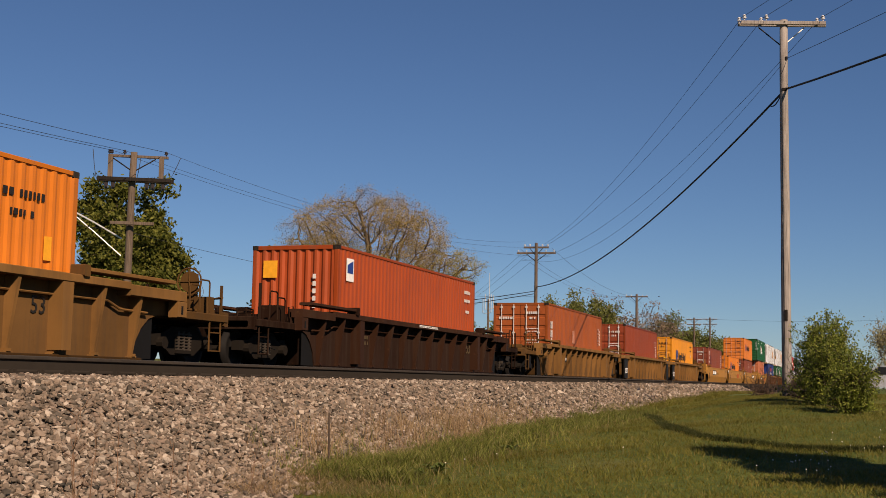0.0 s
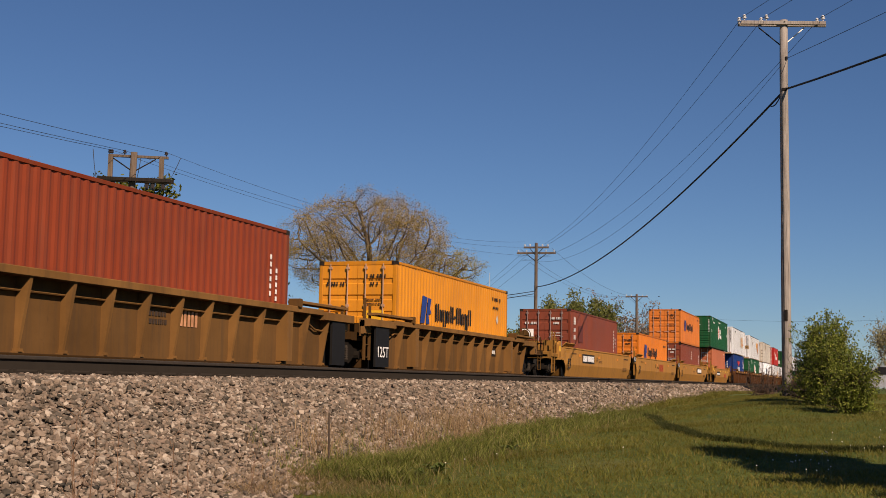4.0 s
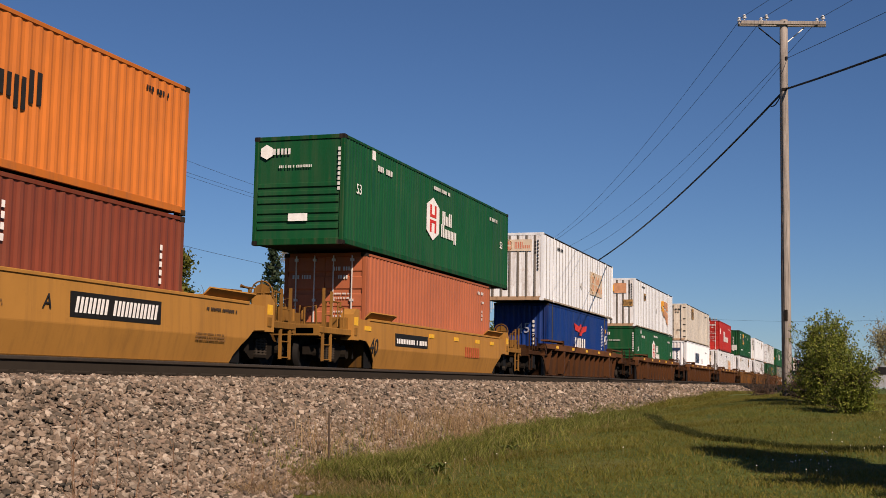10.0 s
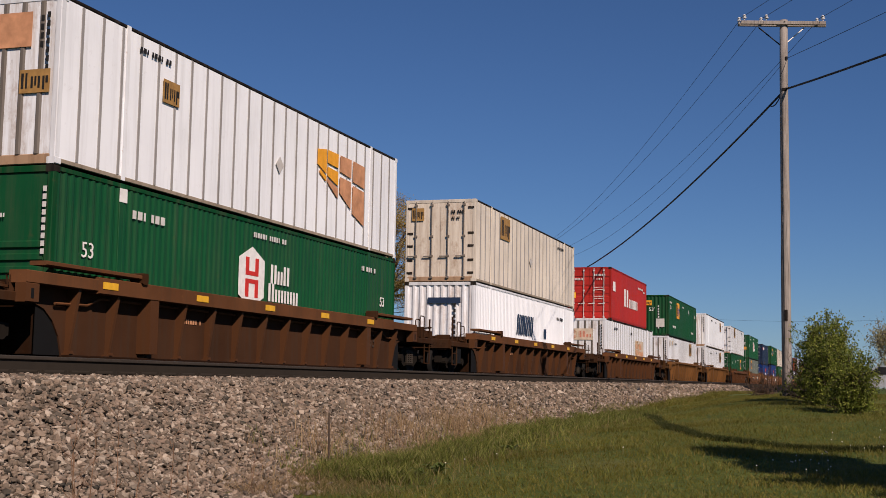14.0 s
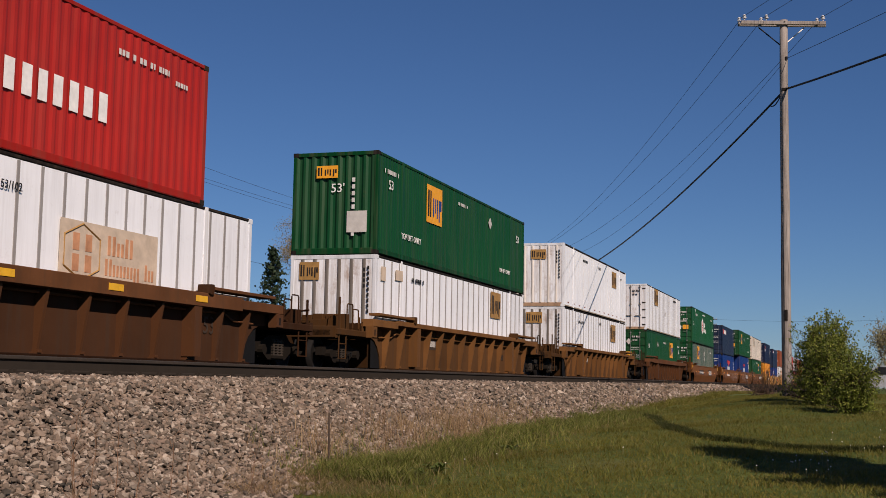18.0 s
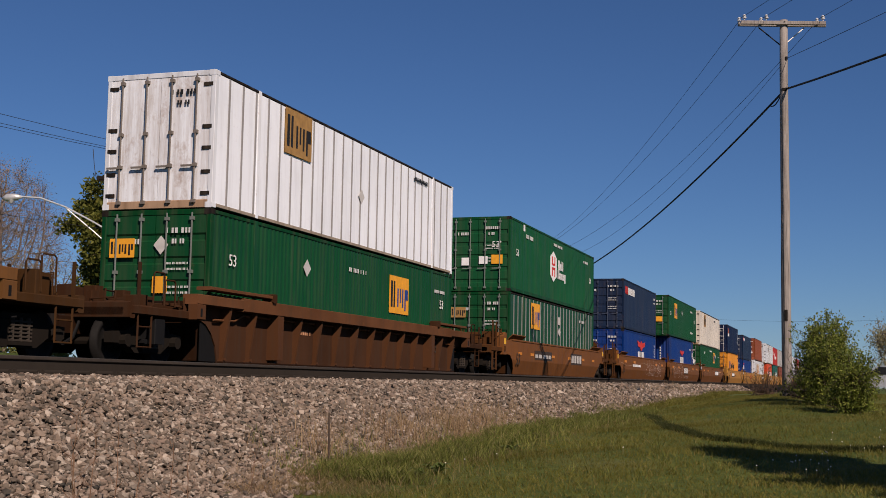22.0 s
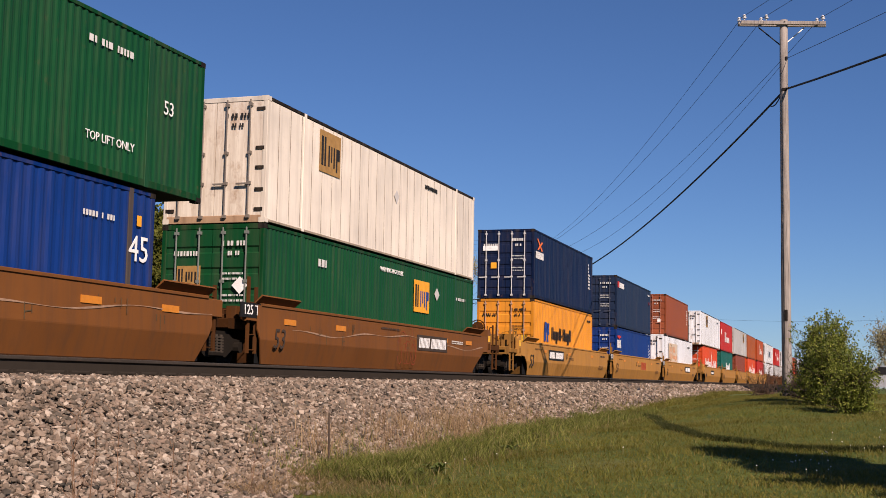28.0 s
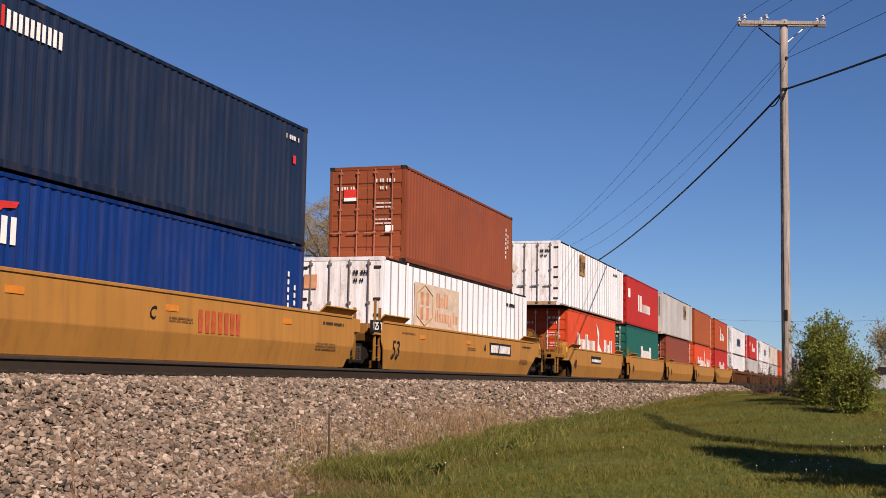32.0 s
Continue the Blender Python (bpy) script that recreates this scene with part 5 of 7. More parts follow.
container(-133.0, LOW, 40, HC, "iso", "amber", "doors", ship(1.2) + [("bars", 10.1, 11.2, 2.4, 2.6), ("bars", 10.2, 10.9, 2.1, 2.25), ("diamond", 10.6, 10.9, 1.55, 1.9), ("end", 0.35, 0.95, 1.05, 1.45, tab_m, "yellow label")])
# smooth yellow three-pack
def unit(letter, x):
    return m_text(letter, x, 0.99, 0.25, black_mk, SM - 0.004, "black painted letter " + letter)


YSET = [[n53, idplate(-3.2), unit("B", -1.15), *y_marks], [n53, ton, unit("C", -1.2), m_name(0.5, 1.75, 0.70, 0.45, rust_mk, SM - 0.004, "TTW"), *y_marks], [n53, ton, idplate(3.45), unit("A", 1.4), *y_marks]]
triple((-109.65, -90.15, -70.65), "smooth", "yellow", YSET)
container(-109.65, LOW, 40, HC, "iso", "maroon", "doors", [("name", 0.75, 1.1, 2.2, 2.55, "T", white_mk), ("name", 0.75, 1.1, 1.85, 2.12, "s", white_mk), ("name", 0.75, 1.1, 1.5, 1.78, "s", white_mk), ("down", 11.0, 11.1, 1.2, 2.4), ("down", 11.4, 11.48, 1.4, 2.0), ("panel", 1.85, 2.85, 1.4, 2.2, plain("dark_patch", (0.13, 0.035, 0.028), 0.7), "dark repainted patch"), ("end", 1.75, 2.3, 1.6, 1.95, white_mk, "white name block")])
container(-90.2, LOW, 40, STD, "iso", "orange", "doors", ship(1.12) + [("bars", 10.4, 11.4, 2.0, 2.2)])
container(-70.65, LOW, 40, STD, "iso", "maroon", "doors", [("down", 6.3, 6.38, 1.5, 2.2), ("down", 6.6, 6.68, 1.5, 2.2), ("down", 11.3, 11.38, 1.2, 2.0), ("end", 1.8, 2.2, 1.7, 1.95, white_mk, "white label")])
container(-70.65, two(STD), 40, STD, "iso", "orange_dull", "doors", ship(1.05) + [("bars", 10.6, 11.4, 2.2, 2.35)], "riding on a maroon one")
# single smooth yellow car with a forty-foot well
well_car(-48.7, 40, "smooth", "yellow", 10.25, 10.25, True, True, (-8.25, 8.25),
         [m_text("40", -6.15, 0.70, 0.44, black_mk, SM - 0.004, "black painted 40"), m_bars(-4.4, -1.8, 0.86, 1.08, 1, 61, white_mk, SM - 0.004, black_plate), m_name(2.15, 1.6, 0.62, 0.34, rust_mk, SM - 0.004, "TTW"), m_tabs((-6.6, -1.3, 1.2, 3.6, 5.4), 1.18, tab_m, SM)])
container(-48.75, LOW, 40, HC, "iso", "salmon", "doors", [("bars", 10.6, 11.4, 2.5, 2.66), ("bars", 11.0, 11.4, 2.2, 2.32), ("down", 11.1, 11.18, 1.6, 2.0)])
container(-48.65, two(HC), 53, HC, "steel53", "hub_green", "slats", hexname(0.9), "overhanging the box below")
# seven single ribbed brown cars
tabs = m_tabs((-6.8, -3.6, -0.6, 2.4, 5.4), 1.35, tab_m, -1.645)
bm = [tabs, m_text("53", 6.22, 0.85, 0.36, dark_soft, SIDE_R, "dark painted 53"), m_bars(-3.95, -3.1, 0.85, 1.0, 1, 31, faded_mk, SIDE_R)]
ribbed_single(-26.75, "brown", bm + [m_scrawl(-6.6, -5.9, 0.75, 1.02, 2, SIDE_R), m_scrawl(-5.4, -4.7, 0.75, 1.05, 3, SIDE_R), m_scrawl(-4.2, -3.5, 0.72, 1.02, 5, SIDE_R)])
for xi in (-3.3, 20.75):
    ribbed_single(xi, "brown", bm)
ribbed_single(44.85, "brown", bm)
for xi in (68.55, 92.0):
    ribbed_single(xi, "russet", bm[1:2] + [m_name(-3.95, 0.9, 0.86, 0.19, white_soft, SIDE_R, "TTTTTT", dark_soft), m_name(4.1, 0.8, 0.62, 0.2, dark_soft, SIDE_R, "TTTT")])
ribbed_single(115.75, "brown", bm[1:])
dirt_mk = plain("brown_grime", (0.20, 0.13, 0.09), 0.9, 0, 0.35, 4)
container(-26.7, LOW, 45, HC, "iso", "blue", "ribs", [("endtext", 0.85, 1.35, 1.55, 2.0, "45", plain("faded_numeral", (0.30, 0.32, 0.40), 0.7)), ("eagle", 5.25, 8.2, 1.72, 2.28), ("name", 5.45, 7.8, 0.6, 1.6, "TTi", white_mk), ("text", 12.8, 13.3, 1.45, 1.95, "45"), ("down", 11.9, 11.98, 1.2, 2.5), ("down", 12.3, 12.38, 1.4, 2.4), ("panel", 13.0, 13.15, 2.1, 2.3, amber_mk, "orange label")])
container(-26.8, two(HC), 53, HC, "plate", "white", "plate", [("hub_old", 9.85, 12.95, 0.95, 2.1), ("bars", 2.6, 3.7, 2.4, 2.6), ("diamond", 7.6, 8.0, 1.0, 1.4), ("end", 0.5, 1.9, 2.1, 2.6, tan_mk, "tan faded patch"), ("end", 1.75, 2.1, 1.2, 1.5, dirt_mk, "rusty box cover")], "with a faded patch")
container(-3.3, LOW, 53, HC, "steel53", "hub_green", "slats", hexname(0.95))
container(-3.3, two(HC), 53, HC, "plate", "white", "plate", [("shield", 10.5, 13.6, 0.62, 2.25), ("emp_old", 3.25, 3.85, 1.75, 2.2), ("bars", 2.4, 3.5, 2.5, 2.66), ("diamond", 8.2, 8.6, 1.2, 1.6), ("end", 0.55, 1.3, 2.0, 2.6, faded_mk, "faded brown shield piece"), ("end", 1.3, 1.9, 2.1, 2.5, amber_mk, "faded amber shield piece"), ("end", 0.15, 0.75, 1.2, 1.6, brass_mk, "ochre panel"), ("end", 1.7, 2.1, 1.2, 1.55, dirt_mk, "rusty box cover")], "with a faded shield")
container(20.8, LOW, 53, HC, "steel53", "white", "ribs", [("name", 5.7, 8.4, 1.3, 2.1, "TWiTT", ink_mk, 0.25), ("panel", 10.2, 10.6, 1.3, 1.7, ink_mk, "dark scuff"), ("bars", 12.6, 13.8, 2.2, 2.4), ("end", 0.5, 1.7, 2.15, 2.35, ink_mk, "dark name bar")])
container(20.8, two(HC), 53, HC, "plate", "cream", "sdoors", [("emp_old", 3.2, 4.5, 1.85, 2.7), ("bars", 12.6, 13.8, 2.45, 2.62), ("diamond", 7.6, 8.0, 1.2, 1.6), ("end", 1.9, 2.35, 2.15, 2.6, brass_mk, "ochre panel")], "with rust streaks")
container(44.9, LOW, 53, HC, "plate", "white", "plate", [("text", 7.6, 8.2, 2.30, 2.44, "53/102", black_mk), ("diamond", 7.7, 8.1, 0.75, 1.15), ("hub_old", 9.2, 12.25, 1.0, 2.05), ("bars", 2.4, 3.5, 2.4, 2.6), ("end", 0.7, 2.1, 1.75, 2.35, tan_mk, "tan faded patch")])
container(44.85, two(HC), 40, HC, "iso", "scarlet", "doors", [("name", 4.05, 5.35, 0.98, 1.98, "T", white_mk), ("name", 5.75, 8.6, 0.98, 1.5, "TiTT", white_mk), ("panel", 0.5, 1.25, 1.62, 2.15, white_mk, "white flag device"), ("bars", 8.9, 10.65, 2.32, 2.5), ("bars", 10.9, 11.4, 2.2, 2.35), ("end", 1.95, 2.25, 1.2, 1.5, tab_m, "yellow label")], "riding on a white one")
container(68.55, LOW, 53, HC, "plate", "white", "plate", [("emp_old", 11.4, 12.7, 1.75, 2.7), ("bars", 2.9, 4.0, 2.35, 2.55), ("panel", 0.35, 0.7, 2.2, 2.6, tan_mk, "tan patch"), ("panel", 1.5, 2.1, 2.3, 2.6, tan_mk, "tan patch"), ("end", 1.7, 2.3, 2.2, 2.7, brass_mk, "ochre panel")])
container(68.55, two(HC), 53, HC, "steel53", "green", "ribs", [("emp", 4.15, 5.65, 1.42, 2.6), ("text", 0.85, 1.2, 1.9, 2.18, "53"), ("bars", 0.5, 1.65, 2.35, 2.55), ("bars", 7.4, 8.5, 2.38, 2.55), ("text", 2.2, 3.4, 0.62, 0.80, "TOP LIFT ONLY"), ("diamond", 11.0, 11.45, 2.02, 2.45), ("text", 14.9, 15.3, 1.92, 2.2, "53"), ("text", 12.7, 13.85, 0.58, 0.74, "TOP LIFT ONLY"), ("endtext", 1.0, 1.4, 1.72, 1.98, "53'"), ("end", 1.2, 1.85, 2.15, 2.5, amber_mk, "amber panel"), ("end", 0.3, 0.9, 0.6, 1.2, white_soft, "white notice print")])
container(92.0, LOW, 53, HC, "plate", "white", "plate", [("text", 8.15, 8.75, 2.42, 2.56, "53/102", black_mk), ("emp_old", 11.4, 12.75, 1.7, 2.62), ("bars", 3.2, 4.4, 2.3, 2.5), ("end", 1.0, 1.75, 2.15, 2.65, brass_mk, "ochre panel")])
container(92.0, two(HC), 53, HC, "flush", "white", "plate", [("emp_old", 11.8, 13.1, 1.75, 2.62), ("bars", 4.2, 5.4, 2.42, 2.6), ("text", 8.0, 8.6, 2.35, 2.5, "53/102", black_mk), ("text", 14.4, 14.7, 2.3, 2.42, "WTP", black_mk), ("end", 0.85, 1.55, 2.15, 2.6, brass_mk, "ochre panel")], "with streaked end")
container(115.75, LOW, 53, HC, "steel53", "green", "doors", [("emp", 10.4, 12.0, 1.35, 2.42), ("text", 0.8, 1.18, 1.76, 2.02, "53"), ("diamond", 4.55, 5.0, 1.88, 2.3), ("bars", 7.4, 8.6, 2.25, 2.42), ("text", 14.9, 15.3, 1.7, 1.98, "53"), ("bars", 14.4, 15.4, 2.2, 2.35), ("end", 1.75, 2.35, 1.9, 2.3, amber_mk, "amber panel"), ("end", 0.95, 1.3, 1.95, 2.35, white_soft, "grey placard"), ("end", 0.95, 1.3, 1.15, 1.5, amber_mk, "orange label")])
container(115.75, two(HC), 53, HC, "plate", "white", "sdoors", [("emp_old", 3.3, 4.8, 1.75, 2.82), ("bars", 12.3, 13.5, 2.5, 2.7), ("diamond", 7.9, 8.3, 1.2, 1.6)])
# single smooth copper-brown car
rust_tab = plain("orange_reflector", (0.55, 0.2, 0.02), 0.5)
c53 = m_text("53", -7.55, 0.68, 0.46, dark_soft, SM - 0.004, "dark painted 53")
cop = [c53, m_tabs((-7.0, -4.0, 4.4, 7.0), 1.1, rust_tab, SM - 0.004, 0.6, 0.13)]
well_car(139.2, 53, "smooth", "copper", 11.7, 11.7, True, True, (-9.95, 9.95),
         [c53, m_tabs((-7.2, -5.3, -1.6, 1.6, 4.6, 7.0), 0.93, rust_tab, SM - 0.004, 0.5, 0.11), m_bars(-4.8, -2.0, 0.82, 1.05, 1, 33, white_soft, SM - 0.004, dark_soft), m_name(2.0, 2.1, 0.74, 0.34, white_soft, SM - 0.004, "TTT", dark_soft)])
container(139.2, LOW, 53, HC, "plate", "green", "doors", [("emp", 3.25, 4.7, 1.62, 2.68), ("bars", 12.6, 13.8, 2.3, 2.5), ("diamond", 8.1, 8.6, 1.48, 1.88), ("panel", 8.1, 8.5, 2.0, 2.35, white_soft, "white notice"), ("end", 1.75, 2.35, 1.9, 2.3, brass_mk, "ochre panel")], "with pale posts")
container(139.2, two(HC), 53, HC, "steel53", "hub_green", "doors", hexname(0.92) + [("endtext", 0.35, 0.75, 1.68, 1.92, "53'"), ("end", 0.3, 0.75, 1.05, 1.4, amber_mk, "orange label"), ("end", 0.9, 1.25, 1.05, 1.35, white_mk, "white label"), ("end", 1.65, 1.95, 1.0, 1.3, white_mk, "white label")])
# smooth copper-brown three-pack
triple((162.5, 182.0, 201.3), "smooth", "copper",
       [cop + [m_wave(-8.5, 8.0, 0.98, 0.10, 3, SM - 0.004), m_bars(-4.6, -1.9, 0.84, 1.06, 1, 34, white_mk, SM - 0.004), m_scrawl(0.3, 6.3, 0.36, 1.32, 4, SM - 0.004)],
        cop + [m_wave(-8.5, 8.6, 1.0, 0.09, 5, SM - 0.004), m_scrawl(-6.6, -1.3, 0.34, 1.34, 9, SM - 0.004), m_name(-1.1, 2.2, 0.72, 0.38, white_mk, SM - 0.010, "TTT", dark_soft), m_scrawl(-1.0, 1.1, 0.34, 0.5, 29, SM - 0.004)],
        cop + [ton, m_wave(-6.9, 8.6, 0.98, 0.10, 8, SM - 0.004), m_name(1.9, 2.6, 0.80, 0.30, white_mk, SM - 0.010, "TTTT TTTTTT", dark_soft, 0.2), m_scrawl(0.15, 1.6, 0.30, 1.34, 41, SM - 0.004, old_red_mk, "faded red sprayed loops"), m_bars(-1.2, 0.3, 1.22, 1.30, 1, 45, dark_soft, SM - 0.004), m_bars(5.1, 6.3, 1.02, 1.14, 2, 46, white_soft, SM - 0.004)]])
container(162.55, LOW, 40, STD, "iso", "blue", "doors", [("eagle", 4.7, 7.65, 1.52, 2.1), ("name", 4.9, 7.2, 0.6, 1.44, "TTi", white_mk), ("down", 11.3, 11.38, 1.0, 2.1), ("down", 11.6, 11.68, 1.2, 2.0)])
container(162.55, two(STD), 40, HC, "iso", "slate", "doors", [("name", 0.45, 1.28, 2.06, 2.5, "TT", red_mk), ("name", 1.36, 3.6, 2.06, 2.46, "TTTTT", white_mk), ("bars", 11.0, 11.7, 2.35, 2.55), ("bars", 11.1, 11.6, 2.1, 2.25)], "riding on a blue one")
container(181.9, LOW, 45, HC, "iso", "blue", "ribs", [("eagle", 5.8, 7.9, 1.64, 2.08), ("name", 5.85, 7.6, 0.8, 1.56, "TTi", white_mk), ("text", 12.9, 13.5, 1.5, 2.0, "45"), ("bars", 11.4, 12.4, 2.2, 2.36), ("panel", 13.1, 13.25, 2.2, 2.4, amber_mk, "orange label")])
container(182.25, two(HC), 53, HC, "steel53", "green", "doors", [("emp", 2.95, 4.42, 1.4, 2.5), ("text", 0.85, 1.2, 1.5, 1.78, "53"), ("diamond", 7.0, 7.45, 1.75, 2.15), ("bars", 12.1, 13.5, 2.3, 2.5), ("text", 12.3, 13.45, 0.58, 0.74, "TOP LIFT ONLY"), ("text", 14.6, 15.0, 1.5, 1.78, "53"), ("end", 0.4, 0.9, 1.0, 1.35, amber_mk, "orange label")])
container(201.3, LOW, 53, HC, "steel53", "green", "doors", [("emp", 10.05, 11.45, 1.5, 2.46), ("diamond", 11.95, 12.45, 1.95, 2.35), ("bars", 3.0, 3.5, 2.2, 2.5), ("text", 7.5, 8.8, 2.46, 2.59, "WARNING HIGH CUBE"), ("text", 0.85, 1.2, 0.95, 1.22, "53"), ("bars", 14.2, 15.2, 2.1, 2.25), ("end", 1.55, 2.15, 1.5, 1.95, brass_mk, "ochre panel"), ("end", 0.35, 0.75, 1.3, 1.7, white_mk, "white placard")])
container(201.3, two(HC), 53, HC, "flush", "cream", "sdoors", [("emp_old", 2.9, 4.2, 1.65, 2.7), ("bars", 10.9, 12.1, 2.42, 2.62), ("diamond", 8.2, 8.6, 1.6, 2.0)], "with a rust stain")
# smooth yellow three-pack
triple((224.5, 243.5, 262.75), "smooth", "yellow", YSET)
container(224.36, LOW, 40, HC, "iso", "amber", "doors", ship(1.2, 1.82) + [("bars", 10.9, 11.7, 2.45, 2.62), ("end", 0.25, 0.9, 0.8, 1.4, tab_m, "yellow label")])
container(224.36, two(HC), 40, HC, "iso", "navy", "doors", [("cross", 0.48, 1.48, 2.05, 2.55), ("name", 0.3, 1.62, 1.7, 2.0, "TTTTT", white_mk), ("down", 11.1, 11.2, 1.2, 2.5), ("down", 11.4, 11.48, 1.2, 2.0), ("end", 1.6, 1.85, 1.25, 1.5, amber_mk, "orange triangle label"), ("end", 1.55, 2.2, 2.0, 2.2, white_mk, "white name bar")], "riding on an amber one")
container(243.4, LOW, 40, STD, "iso", "blue", "doors", [("eagle", 0.2, 1.35, 1.95, 2.17), ("name", 0.2, 1.3, 1.46, 1.9, "TTi", white_mk), ("down", 11.3, 11.38, 0.9, 2.0), ("down", 11.65, 11.73, 0.8, 1.7), ("end", 1.7, 2.2, 1.55, 1.75, white_mk, "white name bar")])
container(243.4, two(STD), 40, HC, "iso", "slate", "doors", [("name", 0.25, 0.74, 2.24, 2.58, "TT", red_mk), ("name", 0.8, 2.25, 2.24, 2.54, "TTTTT", white_mk), ("bars", 11.0, 11.7, 2.45, 2.62), ("panel", 11.4, 11.55, 1.9, 2.1, red_mk, "red label")], "riding on a blue one")
container(262.7, LOW, 53, HC, "plate", "white", "sdoors", [("hub_old", 2.6, 7.0, 1.05, 2.4), ("bars", 13.0, 14.2, 2.3, 2.5), ("end", 2.0, 2.4, 2.0, 2.4, faded_mk, "faded red device")])
container(262.6, two(HC), 40, HC, "iso", "brown", "doors", [("down", 11.2, 11.3, 1.2, 2.4), ("down", 11.5, 11.58, 1.6, 2.2), ("end", 1.55, 1.95, 1.95, 2.2, red_mk, "red label"), ("end", 1.55, 1.95, 1.85, 1.95, white_mk, "white label"), ("end", 0.35, 0.6, 0.9, 1.1, white_mk, "white label")], "riding on a white one")
# smooth yellow five-pack with forty-foot wells
n40 = m_text("40", -5.6, 0.7, 0.4, black_mk, SM - 0.004, "black painted 40")
triple((284.7, 300.7, 316.7, 332.9, 349.0), "smooth", "yellow", [[n40, m_bars(-1.8, 0.4, 0.88, 1.1, 1, 41, white_mk, SM - 0.004, black_plate)]] + [[n40]] * 4, 40)


def sud():
    return [("name", 2.2, 6.4, 0.95, 1.85, "TssTsss", white_mk), ("swan", 6.8, 8.2, 0.95, 2.5), ("name", 8.8, 11.0, 0.95, 1.75, "TsT", white_mk)]


def kay():
    return [("name", 4.05, 5.35, 0.98, 1.98, "T", white_mk), ("name", 5.75, 8.6, 0.98, 1.5, "TiTT", white_mk), ("panel", 0.5, 1.25, 1.62, 2.15, white_mk, "white flag device")]


container(284.75, LOW, 40, HC, "iso", "vermilion", "doors", sud())
container(284.7, two(HC), 53, HC, "plate", "white", "sdoors", [("emp_old", 4.2, 5.4, 1.7, 2.7), ("bars", 13.0, 14.2, 2.4, 2.6), ("end", 1.9, 2.3, 1.5, 1.9, tan_mk, "tan placard")])
container(300.6, LOW, 40, HC, "iso", "teal", "doors", [("name", 5.0, 9.0, 0.95, 1.8, "TsssT", white_mk)])
container(300.5, two(HC), 40, HC, "iso", "scarlet", "doors", kay())
container(316.6, LOW, 40, HC, "iso", "maroon", "doors")
container(316.4, two(HC), 53, HC, "plate", "grey", "plate", [("emp_old", 11.0, 12.4, 1.6, 2.6)])
container(333.0, LOW, 40, HC, "iso", "vermilion", "doors", sud())
container(333.0, two(HC), 40, HC, "iso", "rust", "doors")
container(349.0, LOW, 40, HC, "iso", "scarlet", "doors", [("name", 4.0, 8.5, 0.95, 1.75, "TssT", white_mk)])
container(349.0, two(HC), 40, HC, "iso", "red", "doors", [("swan", 4.5, 6.0, 0.9, 2.4), ("name", 6.2, 8.4, 1.0, 1.7, "Ts", white_mk)])
# the tail, far down the line
tail = [("white", "white", 53), ("scarlet", "grey", 40), ("white", "white", 53), ("cream", "grey", 53), ("red", "vermilion", 40), ("white", "white", 53), ("navy", "green", 40), ("white", "cream", 53), ("rust", "white", 40)]
for i, (up, lo, ft) in enumerate(tail):
    xi = 368.0 + i * 22.0
    pale = lo in ("white", "grey", "cream")
    ribbed_single(xi, "brown", [])
    container(xi, LOW, 53 if pale else 40, HC, "plate" if pale else "iso", lo, "plate" if pale else "doors")
    container(xi, two(HC), ft, HC, "plate" if ft == 53 else "iso", up, "plate" if ft == 53 else "doors", kay() if i == 1 else [("name", 5.5, 9.5, 1.0, 1.8, "TWiT", ink_mk)] if i in (0, 2) else [])


# ---- poles, wires, street lamp ----
def weathered_wood(name, col):
    m, nt, b = nodes_of(name)
    grain = tex(nt, 3.0, 8, 0.7, (9, 9, 0.35))
    c = ramp(nt, grain, [(0.3, shade(col, 0.45)), (0.5, col), (0.72, shade(col, 1.4))])
    n2 = ramp(nt, tex(nt, 0.7, 3), [(0.35, (0.75, 0.72, 0.7)), (0.7, (1.1, 1.1, 1.1))])
    nt.links.new(blend(nt, 1.0, c, n2, 'MULTIPLY'), b.inputs["Base Color"])
    b.inputs["Roughness"].default_value = 0.9
    bump(nt, b, grain, 0.6, 0.02)
    return m


pole_m = weathered_wood("weathered_pole_wood", (0.29, 0.262, 0.235))
dark_pole_m = weathered_wood("dark_pole_wood", (0.13, 0.10, 0.075))
tar_m = weathered_wood("tarred_wood", (0.022, 0.018, 0.015))
insul_m = plain("pale_insulator", (0.55, 0.55, 0.55), 0.25)
dark_insul_m = plain("dark_insulator", (0.04, 0.03, 0.03), 0.3)
wire_m = plain("dark_wire", (0.03, 0.03, 0.032), 0.6)


def ring_pin(x, y, z, r=0.055):
    m = Mesh()
    m.tube([(x, y, z), (x, y, z + 0.06), (x, y, z + 0.062), (x, y, z + 0.10), (x, y, z + 0.105), (x, y, z + 0.15), (x, y, z + 0.19)], [r * 0.3, r * 0.3, r, r, r * 0.6, r * 0.95, r * 0.4], 8)
    return m


def taper(h, r0, r1, lean=(0, 0), seed=0, n=14, deep=0.6):
    r = random.Random(seed)
    pts, rad = [], []
    for i in range(9):
        u = i / 8
        pts.append((lean[0] * u + r.uniform(-.01, .01), lean[1] * u + r.uniform(-.01, .01), -deep + (h + deep) * u))
        rad.append((r0 + (r1 - r0) * u) * r.uniform(0.985, 1.015))
    return Mesh().tube(pts, rad, n)


def turn2(x, y, a):
    return x * math.cos(a) - y * math.sin(a), x * math.sin(a) + y * math.cos(a)


